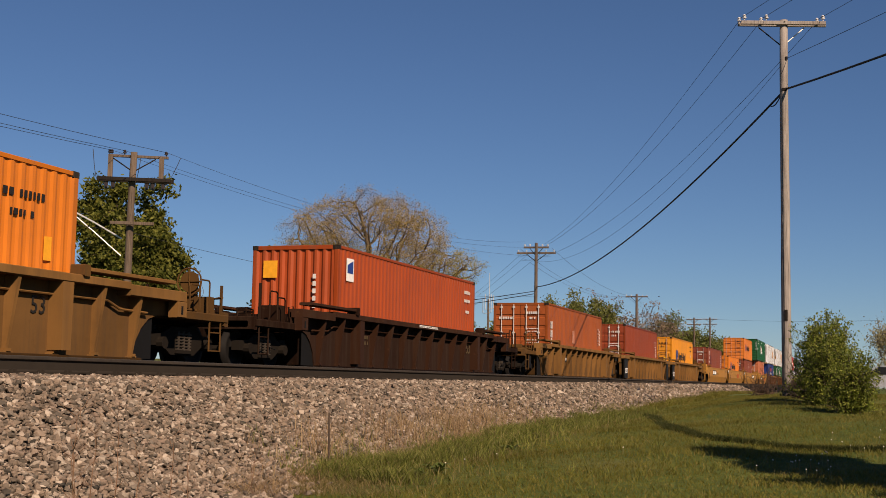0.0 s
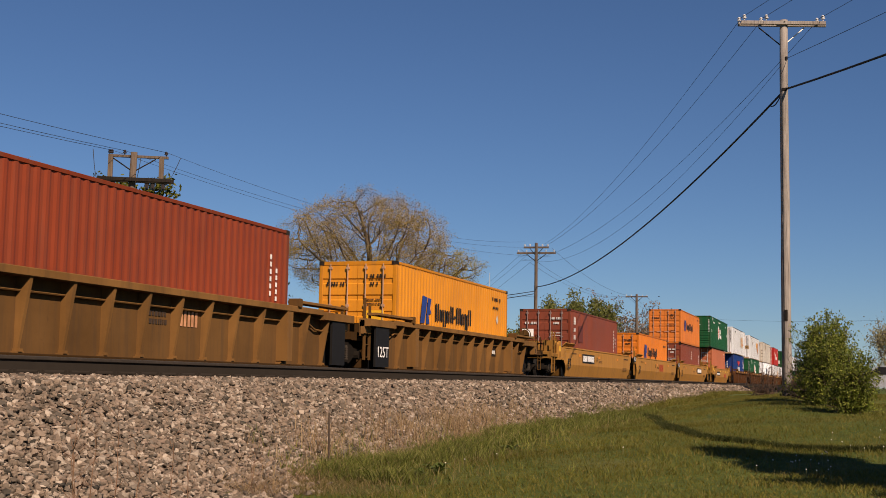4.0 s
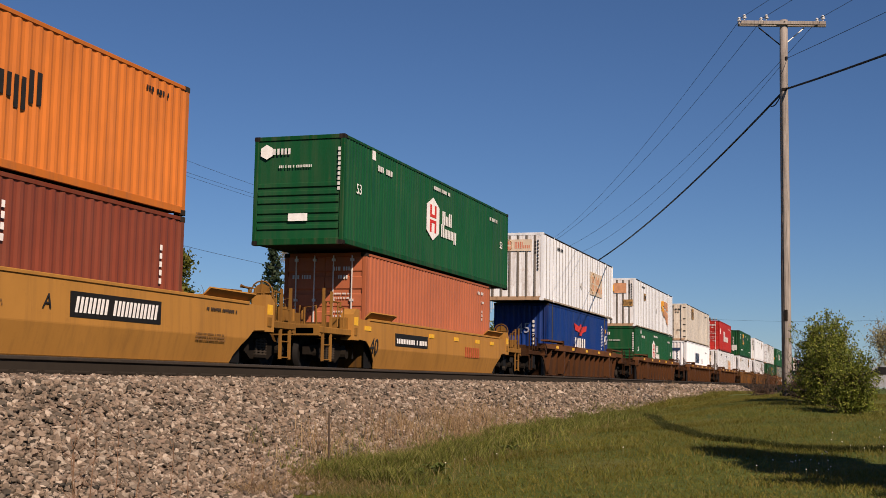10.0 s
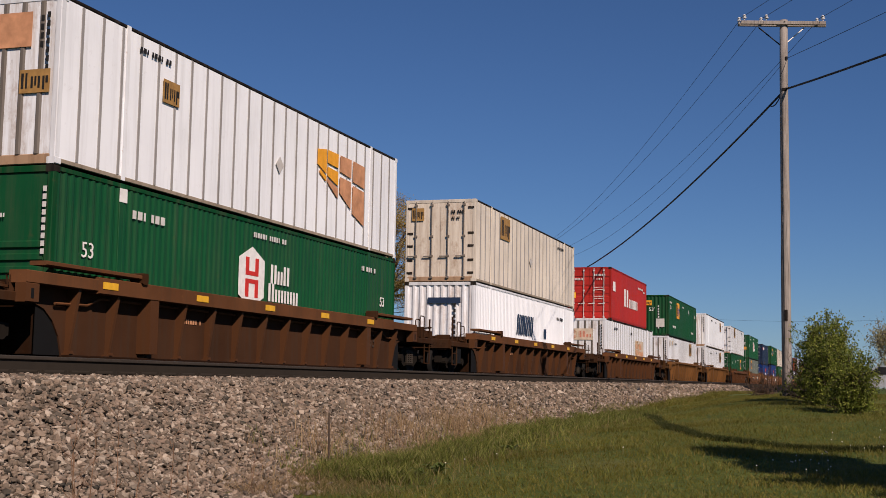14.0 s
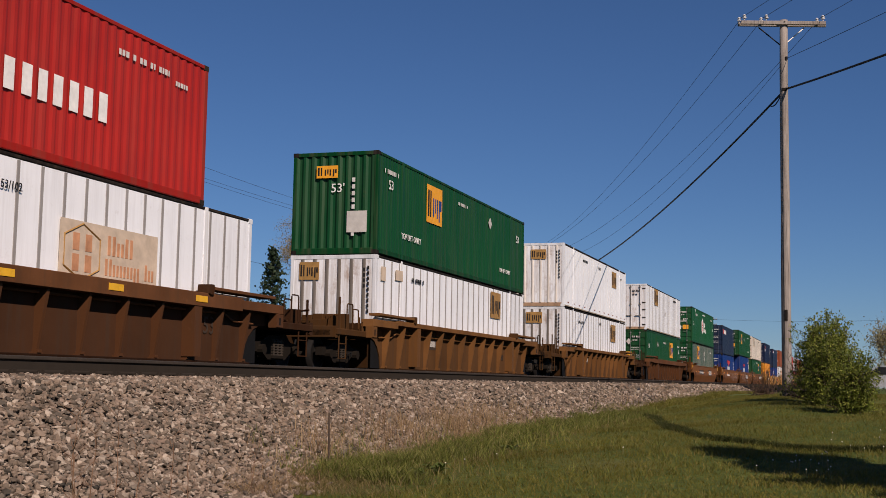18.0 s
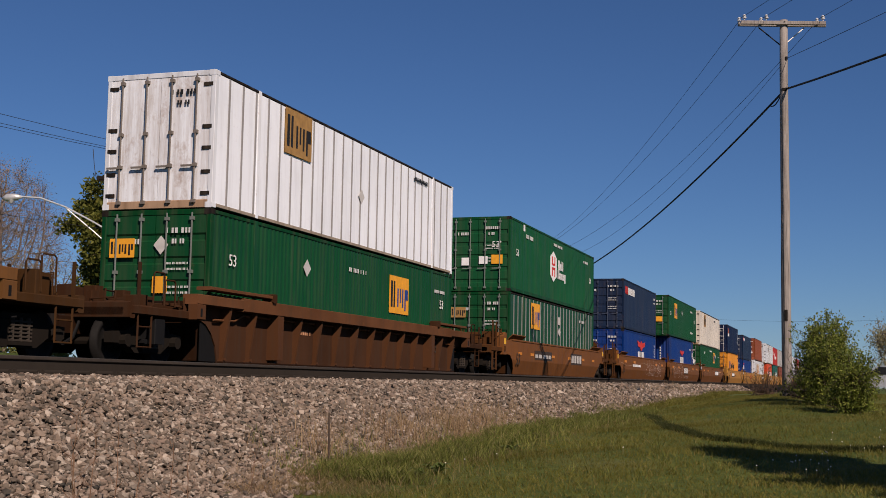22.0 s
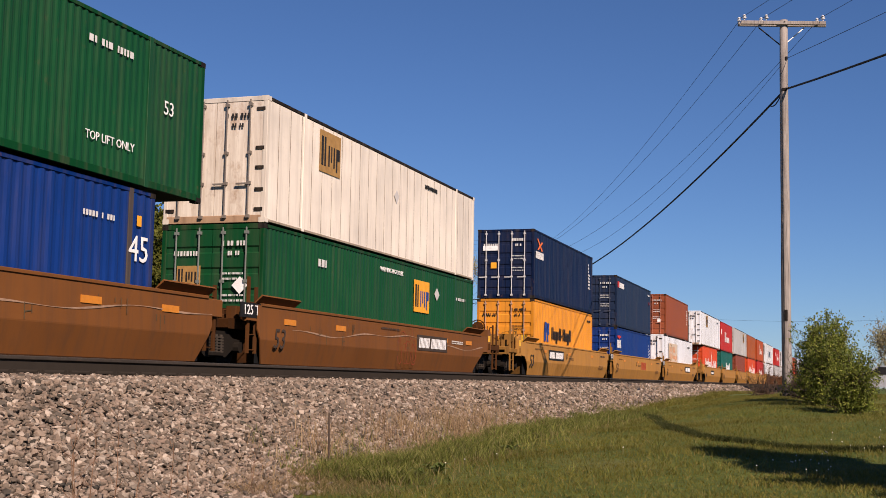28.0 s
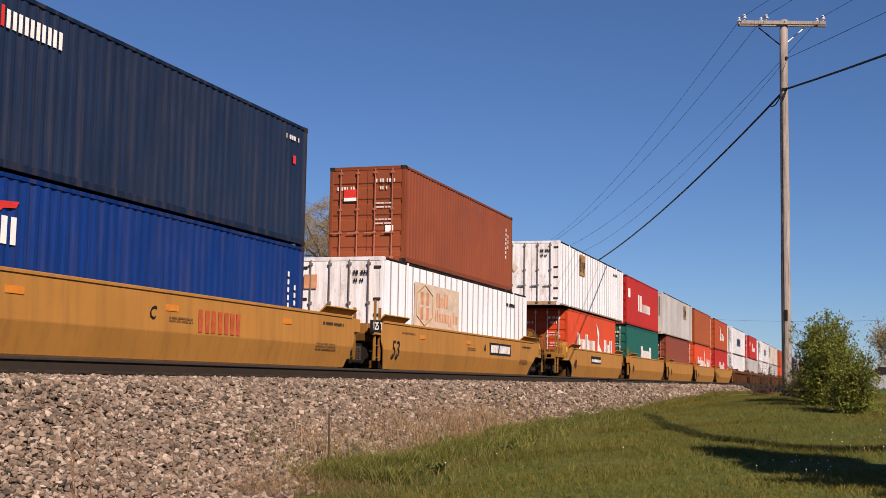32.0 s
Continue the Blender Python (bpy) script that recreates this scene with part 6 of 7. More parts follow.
# the tall pole beside the lawn
PX, PY = 41.0, -11.745
PZ = float(ground_z(PX, PY))
TOP3 = 11.68
ARM3 = 11.58
p3 = thing("utility_pole", PX, PY, PZ, label="tall weathered grey wooden utility pole standing on the lawn", category="utility pole")
part("pole", taper(TOP3 - PZ, 0.160, 0.124, (0.0, -0.015), 3, 18), pole_m, p3, smooth=True)
arm_a = radians(107)
for off, zz, l0, l1 in ((-0.165, ARM3 - PZ, -1.43, 1.42), (0.165, ARM3 - PZ - 0.03, -1.33, 1.40)):
    a = Mesh().box(l0, l1, off - 0.045, off + 0.045, zz - 0.06, zz + 0.06, 0.012)
    turned(a, lambda x, y, z: (*turn2(x, y, arm_a), z))
    part("crossarm", a, pole_m, p3, "weathered wooden crossarm")
part("bolt", Mesh().tube([(*turn2(0, -0.24, arm_a), ARM3 - PZ), (*turn2(0, 0.24, arm_a), ARM3 - PZ)], 0.018, 6), iron_m, p3)
ends3 = []
for d in (1.33, 0.62, -1.2):
    for off, dd in ((-0.165, 0.05), (0.165, -0.05)):
        x, y = turn2(d + dd, off, arm_a)
        part("insulator", ring_pin(x, y, ARM3 - PZ + 0.05, 0.062), insul_m, p3, "pale porcelain insulator")
    ends3.append(Vector((PX + turn2(d, 0, arm_a)[0], PY + turn2(d, 0, arm_a)[1], ARM3 + 0.19)))
for s in (-1, 1):
    x, y = turn2(s * 0.74, -0.225, arm_a)
    x2, y2 = turn2(s * 0.06, -0.15, arm_a)
    part("brace", Mesh().tube([(x, y, ARM3 - PZ - 0.08), (x2, y2, ARM3 - PZ - 0.68)], 0.022, 5), steel_m if s < 0 else iron_m, p3, "flat steel brace")
part("cable_clamp", Mesh().box(-0.15, -0.09, -0.09, 0.05, 9.30 - PZ, 9.42 - PZ, 0.02), iron_m, p3, "dark cable clamp")
part("bracket", Mesh().box(-0.15, -0.09, -0.14, -0.06, 10.34 - PZ, 10.44 - PZ, 0.01), iron_m, p3)
part("tag", Mesh().box(-0.175, -0.155, -0.05, 0.05, 1.9 - PZ, 2.25 - PZ), iron_m, p3, "small dark tag nailed to the pole")
part("ground_wire", Mesh().tube([(-0.145 - 0.02, 0.05, 0.1), (-0.15, 0.05, 5.0), (-0.13, 0.04, 9.3 - PZ)], 0.008, 4), wire_m, p3, "thin ground wire stapled down the pole")

# the pole with two arms beyond the tracks
p1 = thing("utility_pole", 40.75, 12.25, -0.9, label="dark wooden utility pole with double crossarms beyond the train", category="utility pole")
part("pole", taper(9.1, 0.165, 0.125, (-0.35, -0.35), 5), dark_pole_m, p1, smooth=True)
a1 = radians(118)
L1 = (-0.35, -0.35)


def arm_on(p, x0, x1, off, z0, z1, base, ang, mat, name="crossarm", w=0.05):
    a = Mesh().box(x0, x1, off - w, off + w, z0, z1, 0.01)
    turned(a, lambda x, y, z: (*[q + k for q, k in zip(turn2(x, y, ang), base)], z))
    return part(name, a, mat, p)


arm_on(p1, -1.27, 0.95, -0.2, 8.92, 9.02, L1, a1, dark_pole_m)
arm_on(p1, -1.5, 1.32, -0.22, 7.98, 8.14, L1, a1, tar_m, w=0.06)
arm_on(p1, -1.4, 1.2, 0.22, 7.96, 8.10, L1, a1, tar_m, w=0.06)
arm_on(p1, -0.85, 0.75, 0.18, 6.32, 6.44, L1, a1, dark_pole_m)
for x in (-1.02, 0.86):
    arm_on(p1, x - 0.09, x + 0.09, -0.2, 8.1, 8.94, L1, a1, dark_pole_m, "upright", 0.07)
ends1 = []
for d in (-1.18, 0.35, 0.82, 0.9):
    x, y = turn2(d, -0.2, a1)
    part("insulator", ring_pin(L1[0] + x, L1[1] + y, 9.02, 0.07), dark_insul_m, p1, "dark insulator")
    ends1.append(Vector((40.75 + L1[0] + x, 12.25 + L1[1] + y, -0.9 + 9.18)))
for d in (-0.5, -0.72, 0.75, 1.0, -1.1):
    x, y = turn2(d, -0.28, a1)
    part("insulator", Mesh().tube([(L1[0] + x, L1[1] + y, 7.98), (L1[0] + x, L1[1] + y, 7.72)], [0.09, 0.06], 7), dark_insul_m, p1, "dark hanging fuse cutout")
for s in (-1, 1):
    x, y = turn2(s * 0.8, -0.22, a1)
    part("brace", Mesh().tube([(L1[0] + x, L1[1] + y, 8.9), (L1[0], L1[1], 8.35)], 0.025, 5), iron_m, p1)
# looping jumper wires
for (da, za), (db, zb) in (((-0.8, 7.75), (-1.72, 8.98)), ((0.0, 8.05), (-0.25, 8.95)), ((1.28, 8.05), (1.52, 9.2))):
    xa, ya = turn2(da, -0.25, a1)
    xb, yb = turn2(db, -0.2, a1)
    pts = [(L1[0] + xa + (xb - xa) * u, L1[1] + ya + (yb - ya) * u, za + (zb - za) * u - 0.35 * math.sin(math.pi * u)) for u in [k / 8 for k in range(9)]]
    part("jumper_wire", Mesh().tube(pts, 0.014, 4), wire_m, p1)

# street lamp on the same pole's far face
lamp = thing("street_lamp", 40.6, 12.4, 4.6, label="street lamp on a curved pale metal arm beyond the train", category="street lamp")
alum_m = plain("pale_aluminium", (0.6, 0.6, 0.58), 0.4, 0.4)
arm_pts = [(0, 0, 0.35), (-0.35, 1.0, 0.95), (-0.75, 2.0, 1.5), (-1.1, 2.9, 1.83), (-1.4, 3.6, 1.86)]
part("arm", Mesh().tube(arm_pts, 0.035, 7), alum_m, lamp)
part("stay", Mesh().tube([(0, 0, -0.3), (-0.4, 1.0, 0.62), (-0.75, 2.0, 1.47)], 0.025, 6), alum_m, lamp)
part("lamp_head", Mesh().tube([(-1.38, 3.5, 1.84), (-1.45, 3.75, 1.84), (-1.55, 4.05, 1.80), (-1.6, 4.2, 1.78)], [0.05, 0.13, 0.15, 0.05], 10), alum_m, lamp, smooth=True)
part("lens", Mesh().tube([(-1.5, 3.9, 1.72), (-1.5, 3.9, 1.60)], [0.13, 0.05], 10), insul_m, lamp, "clear glass refractor")

# poles further down the line
def far_pole(x, y, h, arms, ang=100, r=0.17, label="dark wooden utility pole with crossarms beyond the tracks"):
    p = thing("utility_pole", x, y, -0.8, label=label, category="utility pole", group="poles along the line")
    part("pole", taper(h, r * 1.15, r * 0.8, (0.1, 0), int(x)), dark_pole_m, p)
    a = radians(ang)
    for z, ln in arms:
        arm_on(p, -ln, ln, -0.18, z - 0.07, z + 0.07, (0, 0), a, dark_pole_m, w=0.06)
        for k in (-0.92, -0.5, 0.5, 0.92):
            q = turn2(k * ln, -0.18, a)
            part("insulator", ring_pin(q[0], q[1], z + 0.07, 0.07), insul_m, p)
        for s in (-1, 1):
            q = turn2(s * ln * 0.5, -0.2, a)
            part("brace", Mesh().tube([(q[0], q[1], z - 0.08), (0, 0, z - 0.7)], 0.03, 4), iron_m, p)
    return p


far_pole(95.8, 10.1, 11.65, ((11.3, 1.0), (10.85, 1.55)), 96, 0.15)
far_pole(152.5, 11.5, 11.6, ((11.3, 1.35),), 95)
far_pole(217.8, 12.4, 12.2, ((11.9, 1.3), (11.0, 1.2)), 95)
far_pole(228.8, 10.9, 12.8, ((12.5, 1.3), (11.6, 1.2)), 95)
mast = thing("radio_mast", 128, 23.3, -0.8, label="thin metal mast with small aerials rising behind the train", category="mast")
part("mast", Mesh().tube([(0, 0, 0), (0, 0, 9.4)], [0.14, 0.11], 6), dark_pole_m, mast)
part("whip", Mesh().tube([(0, -0.1, 9.0), (0, -0.1, 12.2)], [0.05, 0.02], 5), alum_m, mast, "thin pale whip aerial")
for k, (dy, z, h) in enumerate(((-0.55, 8.7, 1.1), (-0.3, 8.3, 1.6), (0.35, 8.6, 1.3), (0.6, 8.2, 1.2))):
    part("aerial", Mesh().tube([(0, 0, z - 0.4), (0, dy, z - 0.3), (0, dy, z + h)], 0.045, 4), alum_m, mast)


def wire(a, b, sag, r, label="thin dark overhead wire strung between poles", name="overhead_wire", n=20):
    a, b = Vector(a), Vector(b)
    pts = [a.lerp(b, k / n) - Vector((0, 0, 4 * sag * (k / n) * (1 - k / n))) - a for k in range(n + 1)]
    ob = new(name, Mesh().tube(pts, r, 5).data(name, wire_m, True))
    ob.location = a
    return tagged(ob, label, "overhead wire", "overhead wires")


# heavy cable over the tracks and on past the lawn
clamp = Vector((PX - 0.05, PY - 0.06, 9.38))
hung = Vector((PX + 0.1, PY + 0.08, 9.28))
wire(hung, (95.8, 10.0, 7.34), 1.3, 0.036, "thick black cable hung from the tall pole", "overhead_cable", 28)
wire(clamp, (0, -34.0, 9.5), 1.0, 0.036, "thick black cable hung from the tall pole", "overhead_cable", 24)
wire(clamp, hung, 0.03, 0.04, "short loop of black cable at the pole", "cable_loop", 8)
wire(hung + Vector((0, 0.02, -0.05)), hung + Vector((0.5, 0.42, -0.25)), 0.16, 0.02, "short loop of black cable at the pole", "cable_loop", 8)
# three wires over the tracks to the second pole and away to the side
for e, far_end, sag, away in ((0, (95.8, 9.39, 10.75), 0.9, (0, -28, 10.5)), (1, (95.8, 11.6, 9.7), 1.5, (0, -31, 12.0)), (2, (95.8, 11.22, 9.43), 1.8, (0, -29, 10.0))):
    wire(ends3[e], far_end, sag, 0.0075)
    wire(ends3[e], away, 0.6, 0.0075)
side = Vector((PX - 0.1, PY - 0.13, 10.39))
wire(side, (95.8, 11.41, 9.7), 2.5, 0.0065)
wire(side, (0, -35, 11.0), 0.6, 0.0085)
# along the line beyond the tracks
for k, e in enumerate(ends1[:3]):
    wire(e, (95.8, 10.1 + (0.9, 0.2, -1.2)[k], (10.95, 10.9, 10.55)[k] - 0.4 * k), 1.0, 0.007)
    wire(e, (-16.0, 13.0 + 0.6 * k, 8.75 - 0.08 * k), 0.95, 0.009)
for k, (dy, z) in enumerate(((1.3, 10.4), (-1.3, 10.4), (0.5, 9.3))):
    wire((95.8, 10.1 + dy, z), (152.5, 11.5 + dy * 0.9, 10.55), 1.2, 0.011)
    wire((152.5, 11.5 + dy * 0.9, 10.55), (217.8, 12.4 + dy * 0.9, 11.1), 1.2, 0.012)
wire((40.6, 12.1, 5.2), (95.8, 10.2, 6.6), 0.8, 0.008)
wire((40.6, 12.1, 5.2), (-16, 13, 5.4), 0.7, 0.008)
wire((95.8, 10.2, 7.0), (104, 40, 5.6), 0.5, 0.03)
wire((95.8, 10.2, 6.8), (104, 40, 5.2), 0.6, 0.03)
for dy, z in ((1.2, 10.0), (0.6, 10.0), (-0.4, 10.0)):
    wire((95.8, 10.1 + dy, z), (122, 30, 3.6 + 0.5 * dy), 0.5, 0.008)
wire((228.8, 10.9, 11.7), (190, -40, 11.0), 0.9, 0.014)


# ---- trees ----
bark_m = weathered_wood("grey_bark", (0.15, 0.12, 0.095))
dark_bark_m = weathered_wood("dark_bark", (0.085, 0.065, 0.05))


def grow(rng, start, way, length, radius, depth, spread, out, tips, droop=0.0, kids=(3, 4), ratio=0.68):
    """Limbs as bent tapered tubes; out gathers (points, radii), tips the ends of the twigs."""
    n = 5 if depth > 1 else 3
    p, d = np.array(start, float), np.array(way, float)
    d /= np.linalg.norm(d)
    pts, rad = [p.copy()], [radius]
    for i in range(n):
        d = d + rng.normal(0, 0.13, 3) + np.array([0, 0, 0.05 - droop * (3 - depth) * 0.1])
        d /= np.linalg.norm(d)
        p = p + d * length / n
        pts.append(p.copy())
        rad.append(radius * (1 - 0.55 * (i + 1) / n))
    out.append((pts, rad))
    if depth <= 0:
        tips.append((pts[-1], d))
        tips.append((pts[-2], d))
        return
    for k in range(rng.integers(*kids, endpoint=True)):
        u = rng.uniform(0.45, 1.0) if k else 1.0
        i = min(n, max(1, int(u * n)))
        side = rng.normal(0, 1, 3)
        side -= d * side.dot(d)
        side /= np.linalg.norm(side) + 1e-9
        w = d * (1 - spread * 0.55) + side * spread + np.array([0, 0, 0.12])
        grow(rng, pts[i], w, length * ratio * rng.uniform(0.8, 1.15), rad[i] * 0.62, depth - 1, spread, out, tips, droop, kids, ratio)


def limb_mesh(out, least=0.006):
    vs, fs, off = [], [], 0
    for pts, rad in out:
        n = 8 if rad[0] > 0.12 else 5 if rad[0] > 0.03 else 3
        m = Mesh().tube([Vector(p) for p in pts], [max(r, least) for r in rad], n, False)
        vs += m.v
        fs += [tuple(i + off for i in f) for f in m.f]
        off += len(m.v)
    me = bpy.data.meshes.new("limbs")
    me.from_pydata(vs, [], fs)
    return me


def leaf_mesh(rng, centres, per, spread, size, name, mat, flat=0.0):
    c = np.repeat(np.array(centres), per, axis=0)
    n = len(c)
    c = c + rng.normal(0, 1, (n, 3)) * np.array([spread, spread, spread * 0.8])
    s = size * rng.uniform(0.6, 1.3, n)[:, None]
    a = rng.normal(0, 1, (n, 3))
    a /= np.linalg.norm(a, axis=1, keepdims=True)
    b = np.cross(a, rng.normal(0, 1, (n, 3)))
    b /= np.linalg.norm(b, axis=1, keepdims=True)
    v = np.stack([c - a * s, c + b * s * 0.55, c + a * s, c - b * s * 0.55], 1).reshape(-1, 3)
    f = np.arange(n * 4).reshape(n, 4)
    return raw(name, v, f, mat)


def tree(x, y, h, trunk, spread, seed, mat, leafmat, label, depth=4, per=6, leaf=0.12, cloud=0.5, first=0.28, droop=0.0, forks=4, kids=(3, 4), ratio=0.68, least=0.006, lean=(0, 0), name="tree"):
    rng = np.random.default_rng(seed)
    t = thing(name, x, y, float(ground_z(x, y)) - 0.05, label=label, category="tree")
    out, tips = [], []
    base = h * first
    pts = [(0, 0, 0), (lean[0] * 0.3, lean[1] * 0.3, base * 0.5), (lean[0], lean[1], base)]
    out.append((pts, [trunk * 1.25, trunk, trunk * 0.85]))
    for k in range(forks):
        a = 2 * math.pi * (k + rng.uniform(-0.25, 0.25)) / forks
        up = rng.uniform(0.5, 1.1)
        grow(rng, (lean[0], lean[1], base * rng.uniform(0.75, 1.0)), (math.cos(a) * spread, math.sin(a) * spread, up), h * 0.36 * rng.uniform(0.85, 1.1), trunk * 0.6, depth - 1, spread, out, tips, droop, kids, ratio)
    zs = max(p[0][2] for p in tips)
    k = h / zs
    out = [([np.array(p) * np.array([1, 1, k]) for p in pts], rad) for pts, rad in out]
    tips = [np.array(p[0]) * np.array([1, 1, k]) for p in tips]
    me = limb_mesh(out, least)
    me.materials.append(mat)
    part("trunk", me, mat, t, "trunk and limbs")
    if leafmat:
        part("crown", leaf_mesh(rng, tips, per, cloud, leaf, "crown", leafmat), leafmat, t, "leaves")
    return t


bud_m = leafy("budding_leaves", [(0.46, 0.31, 0.10), (0.40, 0.28, 0.085), (0.52, 0.38, 0.13), (0.36, 0.29, 0.08)], 0.5)
sallow_m = leafy("sallow_leaves", [(0.46, 0.36, 0.07), (0.42, 0.33, 0.06), (0.54, 0.42, 0.10), (0.38, 0.32, 0.06)], 0.5)
green_m = leafy("dark_green_leaves", [(0.05, 0.062, 0.010), (0.10, 0.11, 0.018), (0.19, 0.185, 0.036), (0.07, 0.08, 0.013)], 0.3)
sallow_far_m = leafy("olive_spring_leaves", [(0.20, 0.18, 0.04), (0.26, 0.23, 0.06), (0.32, 0.27, 0.08)], 0.4)
twig_m = leafy("grey_brown_buds", [(0.22, 0.155, 0.11), (0.28, 0.20, 0.13), (0.18, 0.14, 0.09)], 0.3)
fresh_m = leafy("fresh_green_leaves", [(0.10, 0.12, 0.025), (0.15, 0.17, 0.04), (0.19, 0.19, 0.06), (0.13, 0.14, 0.04)], 0.35)
spruce_m = leafy("spruce_needles", [(0.02, 0.035, 0.018), (0.03, 0.05, 0.025), (0.045, 0.06, 0.03)], 0.1)

RIGHT = Vector((0.314, -0.949, 0))      # across the view
AWAY = Vector((0.949, 0.314, 0))


def crown_tree(x, y, trunk, fork, lobes, seed, mat, leafmat, label, limbs=10, twigs=26, leaves=8, leaf=0.15, reach=1.5, least=0.014, scatter=0.25, depth=0.8, name="tree", inner=3, shell=0.55, stout=1.0):
    """A tree with its crown given as lobes: offset across the view, height of the centre, half width, half height."""
    rng = np.random.default_rng(seed)
    z0 = float(ground_z(x, y))
    t = thing(name, x, y, z0 - 0.05, label=label, category="tree")
    out, tips = [], []
    out.append(([(0, 0, 0), (0.1, 0.05, fork * 0.5), (0, 0, fork)], [trunk * 1.3, trunk, trunk * 0.85]))
    root = np.array([0, 0, fork])
    for across, zc, rx, rz in lobes:
        n = max(3, round(limbs * rx * rz / (lobes[0][2] * lobes[0][3])))
        centre = np.array(RIGHT) * across + np.array([0, 0, zc])
        for i in range(n):
            d = rng.normal(0, 1, 3)
            d /= np.linalg.norm(d)
            d *= rng.uniform(shell, 0.95)
            end = centre + np.array(RIGHT) * d[0] * rx + np.array(AWAY) * d[1] * rx * depth + np.array([0, 0, d[2] * rz])
            span = np.linalg.norm(end - root)
            mid = root * 0.55 + end * 0.45 + np.array([0, 0, -0.08 * span]) + rng.normal(0, 0.05 * span, 3)
            pts = [root * (1 - u) ** 2 + 2 * mid * u * (1 - u) + end * u * u + rng.normal(0, 0.012 * span, 3) * (0 < u < 1) for u in np.linspace(0, 1, 8)]
            pts[0] = root
            r0 = trunk * rng.uniform(0.3, 0.5) * stout
            out.append((pts, [max(least, r0 * (1 - 0.9 * u)) for u in np.linspace(0, 1, 8)]))
            for k in range(twigs):
                q = rng.integers(inner, 8)
                a = np.array(pts[q])
                w = rng.normal(0, 1, 3) * np.array([1, 1, 0.8]) + (a - centre) / max(rx, rz) * 0.9 + np.array([0, 0, 0.25])
                w *= reach * rng.uniform(0.5, 1.2) / (np.linalg.norm(w) + 1e-6)
                b = a + w * 0.5 + rng.normal(0, 0.08, 3)
                c = a + w
                out.append(([a, b, c], [least * 1.3, least, least * 0.6]))
                tips += [b, c, (b + c) / 2]
                for j in range(3):
                    e = b + (c - b) * rng.uniform(0, 1) + rng.normal(0, 0.28 * reach, 3)
                    out.append(([b, e], [least * 0.8, least * 0.45]))
                    tips.append(e)
    me = limb_mesh(out, least * 0.45)
    me.materials.append(mat)
    part("trunk", me, mat, t, "trunk and limbs")
    if leafmat:
        part("crown", leaf_mesh(rng, tips, leaves, scatter, leaf, "crown", leafmat), leafmat, t, "leaves")
    return t


def branching_tree(x, y, trunk, fork, lobes, seed, mat, leafmat, label, points=1500, step=0.5, twigs=3, twig=0.7, leaves=3, leaf=0.06, cloud=0.2, least=0.014, depth=0.8, hollow=0.35, name="tree"):
    """A tree whose limbs branch and bend until they fill the crown; lobes as in crown_tree."""
    rng = np.random.default_rng(seed)
    t = thing(name, x, y, float(ground_z(x, y)) - 0.05, label=label, category="tree")
    share = np.array([l[2] * l[2] * l[3] for l in lobes])
    goal = []
    for (across, zc, rx, rz), k in zip(lobes, (points * share / share.sum()).astype(int)):
        d = rng.normal(0, 1, (k, 3))
        d *= (rng.uniform(hollow ** 2, 1, k) ** 0.5 / np.linalg.norm(d, axis=1))[:, None]
        goal.append(np.outer(across + d[:, 0] * rx, RIGHT) + np.outer(d[:, 1] * rx * depth, AWAY) + np.outer(zc + d[:, 2] * rz, (0, 0, 1)))
    goal = np.concatenate(goal)
    node, up = [np.array((0.0, 0, 0))], [-1]
    while node[-1][2] < fork:
        node.append(node[-1] + np.array((rng.normal(0, 0.05), rng.normal(0, 0.05), 1.0)) * step)
        up.append(len(node) - 2)
    near = np.full(len(goal), 1e9)
    owner = np.zeros(len(goal), int)
    done = 0
    for turn in range(90):
        for i in range(done, len(node)):
            d = np.linalg.norm(goal - node[i], axis=1)
            m = d < near
            near[m], owner[m] = d[m], i
        done = len(node)
        live = near > step * 1.3
        if not live.any():
            break
        for i in np.unique(owner[live]):
            w = goal[live & (owner == i)] - node[i]
            w = (w / np.linalg.norm(w, axis=1, keepdims=True)).sum(0) + rng.normal(0, 0.35, 3)
            new_p = node[i] + w / (np.linalg.norm(w) + 1e-9) * step
            node.append(new_p)
            up.append(int(i))
    n = len(node)
    kids = [[] for _ in range(n)]
    for i in range(1, n):
        kids[up[i]].append(i)
    thick = np.zeros(n)
    for i in range(n - 1, -1, -1):
        thick[i] = least ** 2.2 + sum(thick[k] for k in kids[i])
    rad = thick ** (1 / 2.2)
    rad = np.maximum(least, rad * trunk / rad[0])
    out, tips = [], []
    for i in range(n):
        for k in kids[i]:
            if i == 0 or k != max(kids[i], key=lambda q: rad[q]):
                chain = [i, k]
                while kids[chain[-1]]:
                    chain.append(max(kids[chain[-1]], key=lambda q: rad[q]))
                out.append(([node[q] for q in chain], [min(rad[q], rad[k] * 1.15) for q in chain]))
        if i and rad[i] < least * 2.6:
            tips.append(node[i])
            along = node[i] - node[up[i]]
            for j in range(twigs):
                w = along / np.linalg.norm(along) * 0.7 + rng.normal(0, 0.6, 3) + np.array((0, 0, 0.15))
                w *= twig * rng.uniform(0.5, 1.2) / np.linalg.norm(w)
                m = node[i] + w * 0.55 + rng.normal(0, 0.06, 3)
                out.append(([node[i], m, node[i] + w], [least * 0.7, least * 0.55, least * 0.35]))
                tips += [m, node[i] + w]
    me = limb_mesh(out, least * 0.35)
    me.materials.append(mat)
    part("trunk", me, mat, t, "trunk and limbs")
    if leafmat:
        part("crown", leaf_mesh(rng, tips, leaves, cloud, leaf, "crown", leafmat), leafmat, t, "leaves")
    return t


